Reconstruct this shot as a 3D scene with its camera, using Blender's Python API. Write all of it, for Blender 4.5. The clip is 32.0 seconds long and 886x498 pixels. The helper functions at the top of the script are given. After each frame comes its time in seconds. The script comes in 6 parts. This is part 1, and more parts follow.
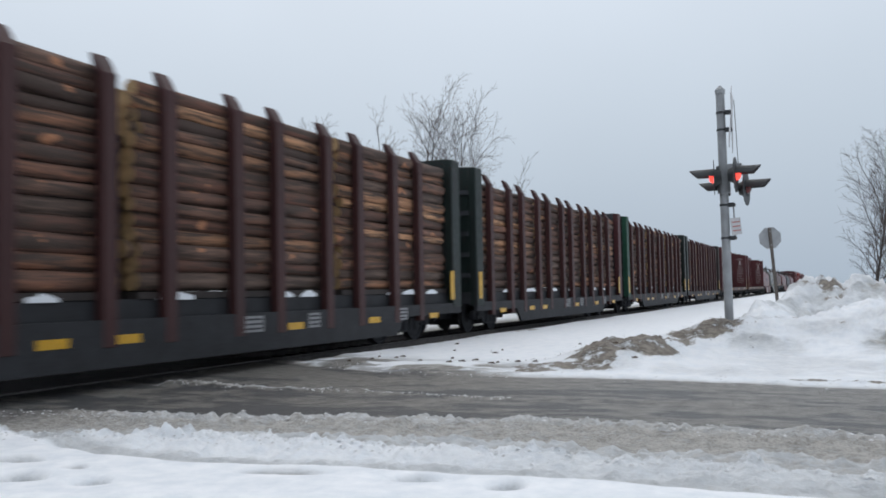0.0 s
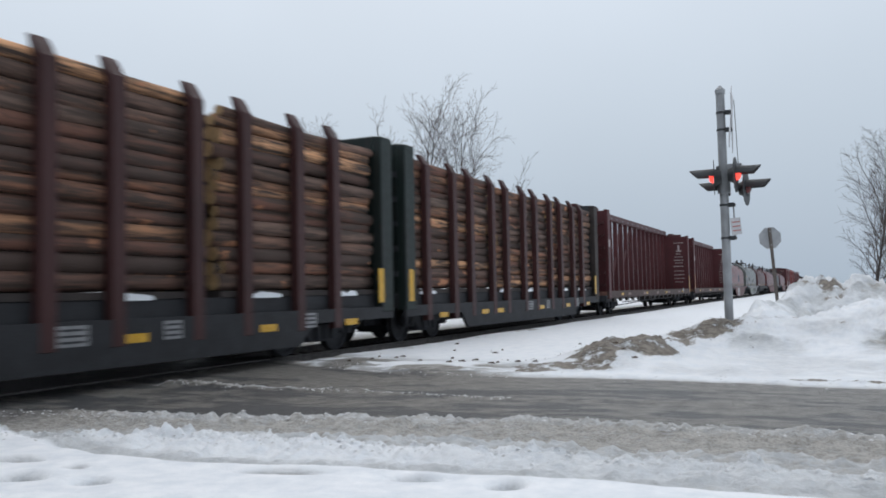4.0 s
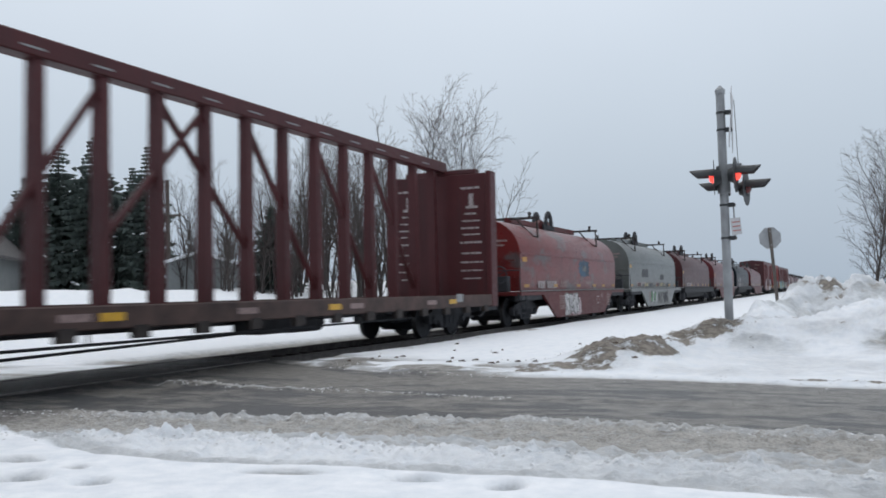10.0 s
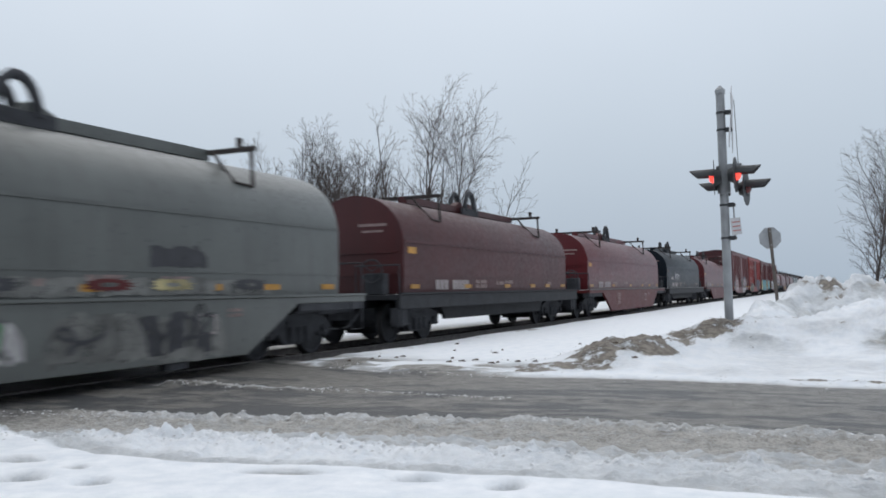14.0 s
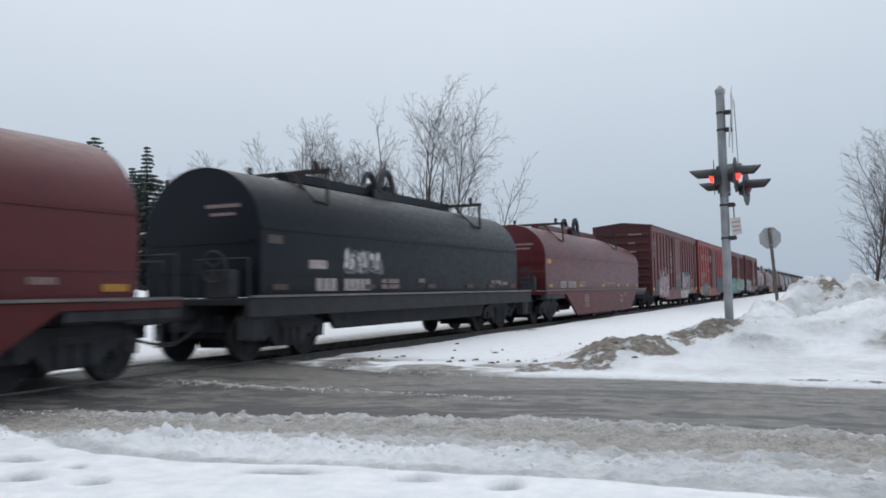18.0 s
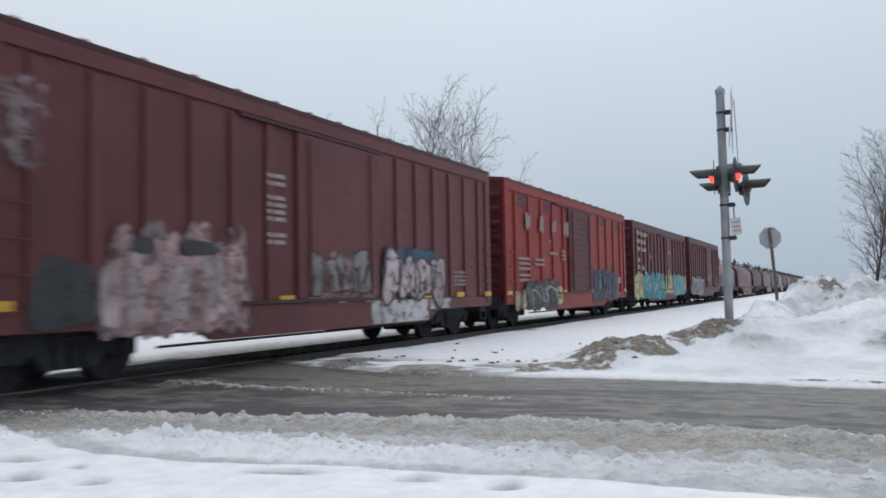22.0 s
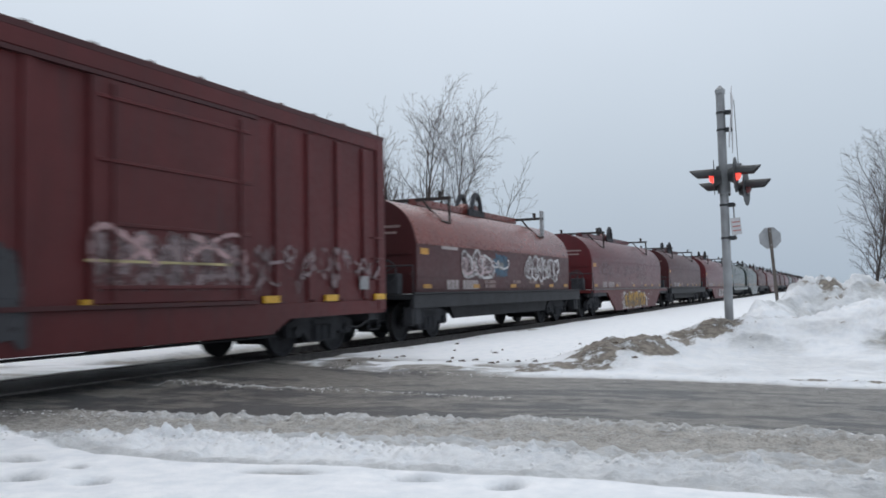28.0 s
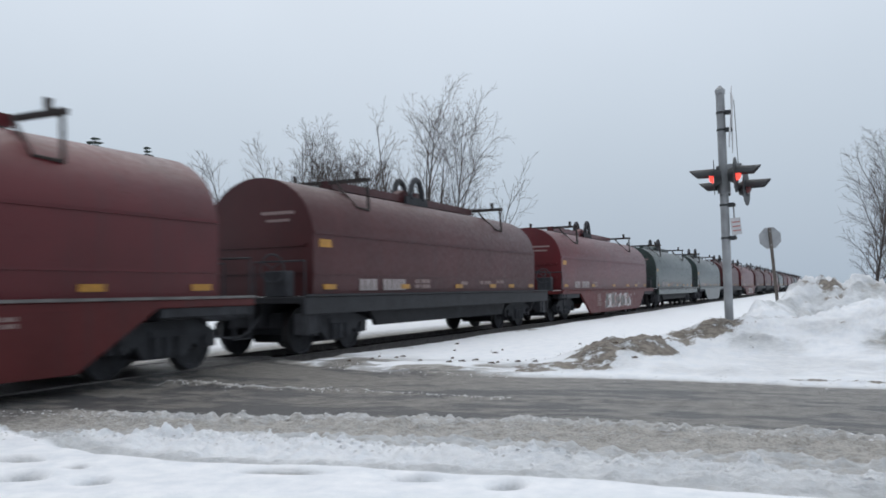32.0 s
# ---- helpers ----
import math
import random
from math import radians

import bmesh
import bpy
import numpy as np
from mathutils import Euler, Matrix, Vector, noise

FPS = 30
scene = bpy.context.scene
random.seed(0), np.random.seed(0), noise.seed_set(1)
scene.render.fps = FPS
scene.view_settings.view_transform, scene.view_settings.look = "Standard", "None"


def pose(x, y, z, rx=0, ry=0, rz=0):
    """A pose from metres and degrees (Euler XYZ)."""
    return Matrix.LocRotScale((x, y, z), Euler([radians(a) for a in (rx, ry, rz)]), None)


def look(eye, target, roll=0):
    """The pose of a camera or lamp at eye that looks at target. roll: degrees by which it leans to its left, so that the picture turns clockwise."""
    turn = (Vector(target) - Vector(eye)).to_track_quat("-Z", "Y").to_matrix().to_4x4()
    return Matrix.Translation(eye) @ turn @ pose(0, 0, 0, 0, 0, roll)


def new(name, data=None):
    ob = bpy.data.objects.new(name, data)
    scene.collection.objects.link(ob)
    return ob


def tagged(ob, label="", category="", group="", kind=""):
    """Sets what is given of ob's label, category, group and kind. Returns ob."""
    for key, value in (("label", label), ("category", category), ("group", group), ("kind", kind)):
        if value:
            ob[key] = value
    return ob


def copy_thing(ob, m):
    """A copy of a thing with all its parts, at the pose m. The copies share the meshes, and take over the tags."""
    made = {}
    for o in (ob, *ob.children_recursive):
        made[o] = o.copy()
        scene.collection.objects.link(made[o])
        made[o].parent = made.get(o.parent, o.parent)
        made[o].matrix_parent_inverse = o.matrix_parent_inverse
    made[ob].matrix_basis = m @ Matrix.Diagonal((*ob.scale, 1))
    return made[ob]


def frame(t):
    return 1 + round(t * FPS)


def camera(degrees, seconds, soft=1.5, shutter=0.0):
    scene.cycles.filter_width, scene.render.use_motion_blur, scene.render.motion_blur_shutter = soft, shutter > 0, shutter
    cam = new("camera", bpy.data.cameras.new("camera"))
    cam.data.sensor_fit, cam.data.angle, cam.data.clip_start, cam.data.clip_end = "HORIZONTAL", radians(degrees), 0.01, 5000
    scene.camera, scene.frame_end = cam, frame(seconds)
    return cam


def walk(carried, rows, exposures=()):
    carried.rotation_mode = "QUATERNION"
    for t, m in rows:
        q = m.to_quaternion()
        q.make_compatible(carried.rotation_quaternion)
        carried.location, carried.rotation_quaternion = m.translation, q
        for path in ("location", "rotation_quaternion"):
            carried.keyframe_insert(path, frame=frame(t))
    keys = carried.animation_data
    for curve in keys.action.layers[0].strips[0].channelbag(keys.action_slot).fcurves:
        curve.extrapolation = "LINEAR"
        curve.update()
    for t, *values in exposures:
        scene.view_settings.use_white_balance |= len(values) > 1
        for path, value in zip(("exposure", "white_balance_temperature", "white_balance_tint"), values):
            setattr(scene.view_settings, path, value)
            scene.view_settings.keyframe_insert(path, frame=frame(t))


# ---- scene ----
cam = camera(55.19, 32.0, soft=1.7, shutter=0.5)
EYE = Vector((0.0, 0.0, 1.2))
YAW, PITCH = radians(24.726), radians(2.897)
AIM = EYE + Vector((-math.sin(YAW) * math.cos(PITCH), math.cos(YAW) * math.cos(PITCH), math.sin(PITCH)))
walk(cam, [(0.0, look(EYE, AIM, -1.1)), (32.0, look(EYE, AIM, -1.1))])

# ---- sky and light: low overcast, brighter overhead ----
SUN_ELEVATION, SUN_ROTATION = radians(58), radians(323)
world = bpy.data.worlds.new("overcast_sky")
scene.world = world
world.use_nodes = True
wn = world.node_tree
wn.nodes.clear()
w_out = wn.nodes.new("ShaderNodeOutputWorld")
w_bg = wn.nodes.new("ShaderNodeBackground")
w_sky = wn.nodes.new("ShaderNodeTexSky")
w_sky.sky_type, w_sky.sun_disc = "NISHITA", False
w_sky.sun_elevation, w_sky.sun_rotation = SUN_ELEVATION, SUN_ROTATION
w_sky.dust_density, w_sky.air_density = 6.0, 2.0
w_dim = wn.nodes.new("ShaderNodeVectorMath")
w_dim.operation = "SCALE"
w_dim.inputs["Scale"].default_value = 0.1
w_co = wn.nodes.new("ShaderNodeTexCoord")
w_sep = wn.nodes.new("ShaderNodeSeparateXYZ")
w_ramp = wn.nodes.new("ShaderNodeValToRGB")
for k, (at, c) in enumerate(((0.0, (0.445, 0.530, 0.632)), (0.10, (0.500, 0.592, 0.704)), (0.34, (0.690, 0.770, 0.875)), (1.0, (0.95, 1.00, 1.08)))):
    e = w_ramp.color_ramp.elements[k] if k < 2 else w_ramp.color_ramp.elements.new(at)
    e.position, e.color = at, (*c, 1)
w_cloud = wn.nodes.new("ShaderNodeTexNoise")
w_cloud.inputs["Scale"].default_value, w_cloud.inputs["Detail"].default_value = 2.2, 4.0
w_cl = wn.nodes.new("ShaderNodeMapRange")
w_cl.inputs["To Min"].default_value, w_cl.inputs["To Max"].default_value = 0.93, 1.07
w_mul = wn.nodes.new("ShaderNodeVectorMath")
w_mul.operation = "SCALE"
w_mix = wn.nodes.new("ShaderNodeMix")
w_mix.data_type = "RGBA"
w_mix.inputs["Factor"].default_value = 0.93
wl = wn.links.new
wl(w_co.outputs["Generated"], w_sep.inputs[0])
wl(w_sep.outputs["Z"], w_ramp.inputs["Fac"])
wl(w_co.outputs["Generated"], w_cloud.inputs["Vector"])
wl(w_cloud.outputs["Fac"], w_cl.inputs["Value"])
wl(w_ramp.outputs["Color"], w_mul.inputs[0])
wl(w_cl.outputs["Result"], w_mul.inputs["Scale"])
wl(w_sky.outputs["Color"], w_dim.inputs[0])
wl(w_dim.outputs[0], w_mix.inputs["A"])
wl(w_mul.outputs[0], w_mix.inputs["B"])
wl(w_mix.outputs["Result"], w_bg.inputs["Color"])
wl(w_bg.outputs[0], w_out.inputs[0])
w_bg.inputs["Strength"].default_value = 1.0

sun = new("sun", bpy.data.lights.new("sun", "SUN"))
sun.data.energy, sun.data.angle, sun.data.color = 0.5, radians(70), (1.0, 0.97, 0.93)
sun.matrix_world = look((-9, 12, 24), (0, 0, 0))
scene.view_settings.exposure = 0.0

# ---- materials ----
def nodes_of(name):
    m = bpy.data.materials.new(name)
    m.use_nodes = True
    t = m.node_tree
    return m, t, t.nodes["Principled BSDF"], t.links.new


def noise_node(t, vec, scale, detail=4.0, rough=0.55):
    n = t.nodes.new("ShaderNodeTexNoise")
    n.inputs["Scale"].default_value, n.inputs["Detail"].default_value, n.inputs["Roughness"].default_value = scale, detail, rough
    t.links.new(vec, n.inputs["Vector"])
    return n.outputs["Fac"]


def span(t, val, a, b, lo=0.0, hi=1.0):
    n = t.nodes.new("ShaderNodeMapRange")
    n.inputs["From Min"].default_value, n.inputs["From Max"].default_value = a, b
    n.inputs["To Min"].default_value, n.inputs["To Max"].default_value = lo, hi
    t.links.new(val, n.inputs["Value"])
    return n.outputs["Result"]


def blend(t, fac, a, b):
    n = t.nodes.new("ShaderNodeMix")
    n.data_type = "RGBA"
    for v, s in ((fac, "Factor"), (a, "A"), (b, "B")):
        if isinstance(v, (int, float)):
            n.inputs[s].default_value = v
        elif isinstance(v, tuple):
            n.inputs[s].default_value = (*v, 1)
        else:
            t.links.new(v, n.inputs[s])
    return n.outputs["Result"]


def place_vec(t, scale=(1, 1, 1), jitter=True):
    co = t.nodes.new("ShaderNodeTexCoord")
    mp = t.nodes.new("ShaderNodeMapping")
    mp.inputs["Scale"].default_value = scale
    t.links.new(co.outputs["Object"], mp.inputs["Vector"])
    if jitter:
        oi = t.nodes.new("ShaderNodeObjectInfo")
        k = t.nodes.new("ShaderNodeMath")
        k.operation = "MULTIPLY"
        k.inputs[1].default_value = 37.0
        t.links.new(oi.outputs["Random"], k.inputs[0])
        t.links.new(k.outputs[0], mp.inputs["Location"])
    return mp.outputs["Vector"]


def bump_to(t, bs, height, strength, dist=0.02):
    b = t.nodes.new("ShaderNodeBump")
    b.inputs["Strength"].default_value, b.inputs["Distance"].default_value = strength, dist
    t.links.new(height, b.inputs["Height"])
    t.links.new(b.outputs[0], bs.inputs["Normal"])


def plain(name, c, rough=0.6, metal=0.0, var=0.2, scale=4.0, bump=0.2, dist=0.01):
    m, t, bs, ln = nodes_of(name)
    v = place_vec(t)
    n = noise_node(t, v, scale)
    n2 = noise_node(t, v, scale * 14, 3.0)
    col = blend(t, span(t, n, 0.3, 0.7), tuple(x * (1 - var) for x in c), tuple(min(1, x * (1 + var)) for x in c))
    ln(col, bs.inputs["Base Color"])
    ln(span(t, n2, 0.3, 0.7, max(0.05, rough - 0.1), min(1, rough + 0.1)), bs.inputs["Roughness"])
    bs.inputs["Metallic"].default_value = metal
    bump_to(t, bs, n2, bump, dist)
    return m


def paint(name, c, rust=(0.048, 0.021, 0.018), grime=(0.034, 0.024, 0.026), amount=0.5, rough=0.45, patch=None, sheen=0.28):
    """Weathered railway paint: blotches, streaks running down, grime and fine rust."""
    m, t, bs, ln = nodes_of(name)
    v = place_vec(t)
    streak = noise_node(t, place_vec(t, (2.2, 2.2, 0.16)), 2.6, 5.0)
    blot = noise_node(t, v, 0.7, 3.0)
    fine = noise_node(t, v, 9.0, 6.0, 0.65)
    col = blend(t, span(t, blot, 0.3, 0.7), tuple(x * 0.82 for x in c), tuple(min(1, x * 1.15) for x in c))
    if patch:
        col = blend(t, span(t, noise_node(t, place_vec(t, (1.0, 0.8, 1.6)), 0.8, 4.0), 0.54, 0.62, 0, 0.8), col, patch)
    col = blend(t, span(t, streak, 0.5, 0.75, 0, 0.75 * amount), col, grime)
    col = blend(t, span(t, fine, 0.6, 0.72, 0, 0.8 * amount), col, rust)
    ln(col, bs.inputs["Base Color"])
    ln(span(t, fine, 0.3, 0.75, rough - 0.06, rough + 0.2), bs.inputs["Roughness"])
    bs.inputs["Specular IOR Level"].default_value = sheen
    bump_to(t, bs, fine, 0.07, 0.008)
    return m


def spray(name, c, dark=0.45, holes=0.62):
    """Sprayed paint: uneven tone, worn through to the car's side in places."""
    m, t, bs, ln = nodes_of(name)
    v = place_vec(t)
    n = noise_node(t, v, 1.7, 4.0, 0.6)
    fine = noise_node(t, v, 5.0, 5.0, 0.65)
    ln(blend(t, span(t, n, 0.38, 0.62), tuple(x * dark for x in c), tuple(min(1, x * 1.12) for x in c)), bs.inputs["Base Color"])
    bs.inputs["Roughness"].default_value = 0.55
    clear = t.nodes.new("ShaderNodeBsdfTransparent")
    mix = t.nodes.new("ShaderNodeMixShader")
    ln(span(t, fine, holes - 0.05, holes + 0.06, 0.0, 0.9), mix.inputs[0])
    ln(bs.outputs[0], mix.inputs[1])
    ln(clear.outputs[0], mix.inputs[2])
    ln(mix.outputs[0], t.nodes["Material Output"].inputs["Surface"])
    return m


M = {}
M["oxide"] = paint("oxide_red_paint", (0.094, 0.0150, 0.0150))
M["oxide_dark"] = paint("dark_maroon_paint", (0.058, 0.0175, 0.0190))
M["oxide_mid"] = paint("maroon_paint", (0.088, 0.0165, 0.0175))
M["oxide_deep"] = paint("deep_maroon_paint", (0.066, 0.0165, 0.0185))
M["oxide_faded"] = paint("faded_maroon_paint", (0.120, 0.036, 0.037), grime=(0.06, 0.032, 0.034))
M["bright_red"] = paint("faded_red_paint", (0.235, 0.027, 0.022), amount=0.45)
M["hood_red"] = paint("red_hood_paint", (0.138, 0.0160, 0.0150), amount=0.55, rough=0.30, patch=(0.085, 0.08, 0.08), sheen=0.38)
M["hood_oxide"] = paint("oxide_hood_paint", (0.096, 0.0145, 0.0175), amount=0.35, rough=0.32, sheen=0.34)
M["hood_pink"] = paint("pale_red_hood_paint", (0.165, 0.04, 0.03), amount=0.4, rough=0.25, sheen=0.5)
M["hood_dark"] = paint("dark_brown_hood_paint", (0.062, 0.0165, 0.0175), amount=0.35, rough=0.40, sheen=0.30)
M["hood_gray"] = paint("gray_hood_paint", (0.105, 0.112, 0.106), amount=0.35, rough=0.3, sheen=0.42)
M["hood_black"] = paint("black_green_hood_paint", (0.0060, 0.0095, 0.0145), rust=(0.008, 0.011, 0.015), grime=(0.008, 0.012, 0.017), amount=0.3, rough=0.36, sheen=0.17)
M["hood_green"] = paint("green_gray_hood_paint", (0.036, 0.052, 0.049), amount=0.35, rough=0.27, sheen=0.42)
M["green"] = paint("green_paint", (0.013, 0.058, 0.035), amount=0.6)
M["green_dark"] = paint("dark_green_paint", (0.01, 0.018, 0.016), amount=0.7)
M["steel_black"] = plain("sooty_black_steel", (0.034, 0.0355, 0.041), 0.85, 0.0, 0.35, 3.0, 0.25)
M["frame_black"] = plain("wet_black_frame_paint", (0.0165, 0.0172, 0.0205), 0.75, 0.0, 0.35, 3.0, 0.25)
M["frame_brown"] = plain("grimy_brown_frame_paint", (0.055, 0.030, 0.025), 0.7, 0.0, 0.45, 3.0, 0.25)
M["stake_brown"] = paint("grimy_red_brown_stake_paint", (0.050, 0.0190, 0.0185))
M["steel_brown"] = plain("brown_dirty_steel", (0.030, 0.023, 0.021), 0.8, 0.0, 0.35, 3.0, 0.25)
M["wheel"] = plain("wheel_steel", (0.027, 0.028, 0.033), 0.8, 0.0, 0.3, 5.0, 0.2)
M["tread"] = plain("worn_rail_steel", (0.10, 0.10, 0.10), 0.5, 1.0, 0.15, 6.0, 0.1)
M["rail_web"] = plain("rusty_rail", (0.125, 0.115, 0.11), 0.75, 0.2, 0.3, 6.0, 0.3)
M["yellow"] = plain("yellow_reflective_tape", (0.56, 0.31, 0.012), 0.3, 0.0, 0.15, 8.0, 0.05)
M["yellow_dim"] = plain("grimy_yellow_tape", (0.42, 0.20, 0.016), 0.4, 0.0, 0.25, 8.0, 0.05)
M["orange_faded"] = plain("faded_orange_tape", (0.26, 0.105, 0.03), 0.5, 0.0, 0.3, 6.0, 0.1)
M["tape_dull"] = plain("dull_brown_tape", (0.07, 0.045, 0.035), 0.6, 0.0, 0.3, 8.0, 0.05)
M["mark"] = plain("worn_white_stencil_paint", (0.33, 0.285, 0.28), 0.6, 0.0, 0.35, 20.0, 0.1)
M["mark_dim"] = plain("faded_white_stencil_paint", (0.24, 0.17, 0.16), 0.6, 0.0, 0.35, 20.0, 0.1)
M["lip"] = plain("scuffed_deck_edge", (0.145, 0.138, 0.135), 0.6, 0.1, 0.3, 3.0, 0.15)
M["plate"] = plain("gray_metal_plate", (0.24, 0.24, 0.245), 0.5, 0.2, 0.2, 10.0, 0.1)
M["g_white"] = spray("white_spray_paint", (0.50, 0.48, 0.48), 0.6, 0.58)
M["g_pink"] = spray("pale_pink_spray_paint", (0.46, 0.36, 0.37), 0.6, 0.58)
M["g_teal"] = spray("teal_spray_paint", (0.030, 0.27, 0.32), 0.55, 0.6)
M["g_cream"] = spray("cream_spray_paint", (0.47, 0.40, 0.20), 0.6, 0.6)
M["g_blue"] = spray("blue_spray_paint", (0.022, 0.072, 0.125), 0.4, 0.64)
M["g_yellow"] = spray("yellow_spray_paint", (0.46, 0.25, 0.022), 0.45, 0.62)
M["g_dusk"] = spray("murky_purple_spray_paint", (0.085, 0.050, 0.065), 0.4, 0.56)
M["g_ochre"] = spray("dull_ochre_spray_paint", (0.24, 0.12, 0.02), 0.4, 0.6)
M["g_dark"] = spray("dark_spray_paint", (0.035, 0.035, 0.042), 0.7, 0.64)
M["g_moss"] = spray("grey_green_spray_paint", (0.10, 0.115, 0.085), 0.35, 0.6)
M["g_gray"] = spray("gray_spray_paint", (0.17, 0.17, 0.16), 0.45, 0.6)
M["g_smoke"] = spray("smoky_pink_spray_paint", (0.40, 0.26, 0.265), 0.5, 0.54)
M["g_faint"] = spray("faint_white_spray_paint", (0.20, 0.145, 0.15), 0.6, 0.50)
M["g_green"] = spray("green_spray_paint", (0.085, 0.30, 0.12), 0.5, 0.6)
M["galv"] = plain("galvanised_steel", (0.30, 0.31, 0.32), 0.55, 0.3, 0.15, 5.0, 0.1)
M["signal_black"] = plain("matt_black_signal_paint", (0.036, 0.039, 0.042), 0.55, 0.0, 0.25, 6.0, 0.1)
M["sign_white"] = plain("white_sign_sheet", (0.50, 0.50, 0.51), 0.45, 0.0, 0.1, 6.0, 0.05)
M["sign_red"] = plain("red_sign_sheet", (0.42, 0.16, 0.15), 0.4, 0.0, 0.1, 6.0, 0.05)
M["deck_wood"] = plain("worn_deck_planks", (0.16, 0.075, 0.055), 0.8, 0.0, 0.4, 5.0, 0.4)
M["bark_tree"] = plain("gray_brown_twig_bark", (0.076, 0.062, 0.058), 0.85, 0.0, 0.25, 4.0, 0.3)
M["bark_trunk"] = plain("dark_trunk_bark", (0.062, 0.052, 0.048), 0.9, 0.0, 0.3, 6.0, 0.5, 0.03)
M["needle"] = plain("dark_spruce_needles", (0.088, 0.112, 0.100), 0.8, 0.0, 0.4, 1.2, 0.3)
M["pole_wood"] = plain("weathered_pole_wood", (0.10, 0.085, 0.075), 0.85, 0.0, 0.25, 6.0, 0.4)
M["siding"] = plain("pale_gray_house_siding", (0.20, 0.212, 0.212), 0.7, 0.0, 0.1, 2.0, 0.1)
M["roof_dark"] = plain("dark_shingle_roof", (0.08, 0.075, 0.075), 0.85, 0.0, 0.25, 5.0, 0.3)
M["window_dark"] = plain("dark_window_glass", (0.02, 0.022, 0.025), 0.12, 0.0, 0.1, 2.0, 0.02)
M["trim_white"] = plain("white_trim_paint", (0.68, 0.69, 0.70), 0.5, 0.0, 0.08, 5.0, 0.05)
M["straw"] = plain("dead_grass", (0.095, 0.072, 0.054), 0.9, 0.0, 0.35, 6.0, 0.3)


def lamp_glow(name, c, strength):
    m, t, bs, ln = nodes_of(name)
    bs.inputs["Base Color"].default_value = (0.25, 0.01, 0.01, 1)
    bs.inputs["Emission Color"].default_value = (*c, 1)
    bs.inputs["Emission Strength"].default_value = strength
    bs.inputs["Roughness"].default_value = 0.25
    return m


M["lit_red"] = lamp_glow("lit_red_lens", (1.0, 0.070, 0.048), 1.7)
M["unlit_red"] = plain("unlit_red_lens", (0.11, 0.012, 0.012), 0.2, 0.0, 0.1, 6.0, 0.05)


def log_bark():
    m, t, bs, ln = nodes_of("log_bark")
    v = place_vec(t, (6, 0.5, 6))
    oi = t.nodes.new("ShaderNodeObjectInfo")
    ramp = t.nodes.new("ShaderNodeValToRGB")
    for k, (at, c) in enumerate(((0.0, (0.065, 0.043, 0.037)), (0.28, (0.170, 0.074, 0.050)), (0.52, (0.162, 0.114, 0.091)), (0.74, (0.268, 0.118, 0.072)), (0.88, (0.356, 0.179, 0.097)), (1.0, (0.745, 0.400, 0.208)))):
        e = ramp.color_ramp.elements[k] if k < 2 else ramp.color_ramp.elements.new(at)
        e.position, e.color = at, (*c, 1)
    ln(oi.outputs["Random"], ramp.inputs["Fac"])
    n = noise_node(t, v, 1.6, 6.0, 0.65)
    col = blend(t, span(t, n, 0.42, 0.62), (0.061, 0.040, 0.032), ramp.outputs["Color"])
    patch = noise_node(t, place_vec(t, (2, 1.1, 2)), 1.4, 3.0)
    col = blend(t, span(t, patch, 0.665, 0.70), col, (0.44, 0.20, 0.105))
    ln(col, bs.inputs["Base Color"])
    bs.inputs["Roughness"].default_value = 0.85
    bump_to(t, bs, n, 0.7, 0.03)
    return m


M["bark"] = log_bark()
M["log_end"] = plain("fresh_cut_log_end", (0.38, 0.25, 0.125), 0.8, 0.0, 0.3, 9.0, 0.3)


def snow_mat(name, dirt_amt=0.0, dirt_c=(0.30, 0.26, 0.21)):
    m, t, bs, ln = nodes_of(name)
    v = place_vec(t, jitter=False)
    a = noise_node(t, v, 0.55, 5.0)
    b = noise_node(t, v, 7.0, 6.0, 0.6)
    c = noise_node(t, v, 45.0, 4.0, 0.6)
    col = blend(t, span(t, b, 0.3, 0.7), (0.72, 0.75, 0.79), (0.86, 0.875, 0.90))
    if dirt_amt:
        d = t.nodes.new("ShaderNodeMath")
        d.operation = "MULTIPLY"
        ln(span(t, a, 0.5, 0.68), d.inputs[0])
        ln(span(t, b, 0.35, 0.6), d.inputs[1])
        k = t.nodes.new("ShaderNodeMath")
        k.operation = "MULTIPLY"
        ln(d.outputs[0], k.inputs[0])
        k.inputs[1].default_value = dirt_amt
        col = blend(t, k.outputs[0], col, dirt_c)
    ln(col, bs.inputs["Base Color"])
    bs.inputs["Roughness"].default_value = 0.75
    mixh = t.nodes.new("ShaderNodeMath")
    mixh.operation = "ADD"
    ln(span(t, b, 0, 1, 0, 1.0), mixh.inputs[0])
    ln(span(t, c, 0, 1, 0, 0.3), mixh.inputs[1])
    bump_to(t, bs, mixh.outputs[0], 0.35, 0.05)
    return m


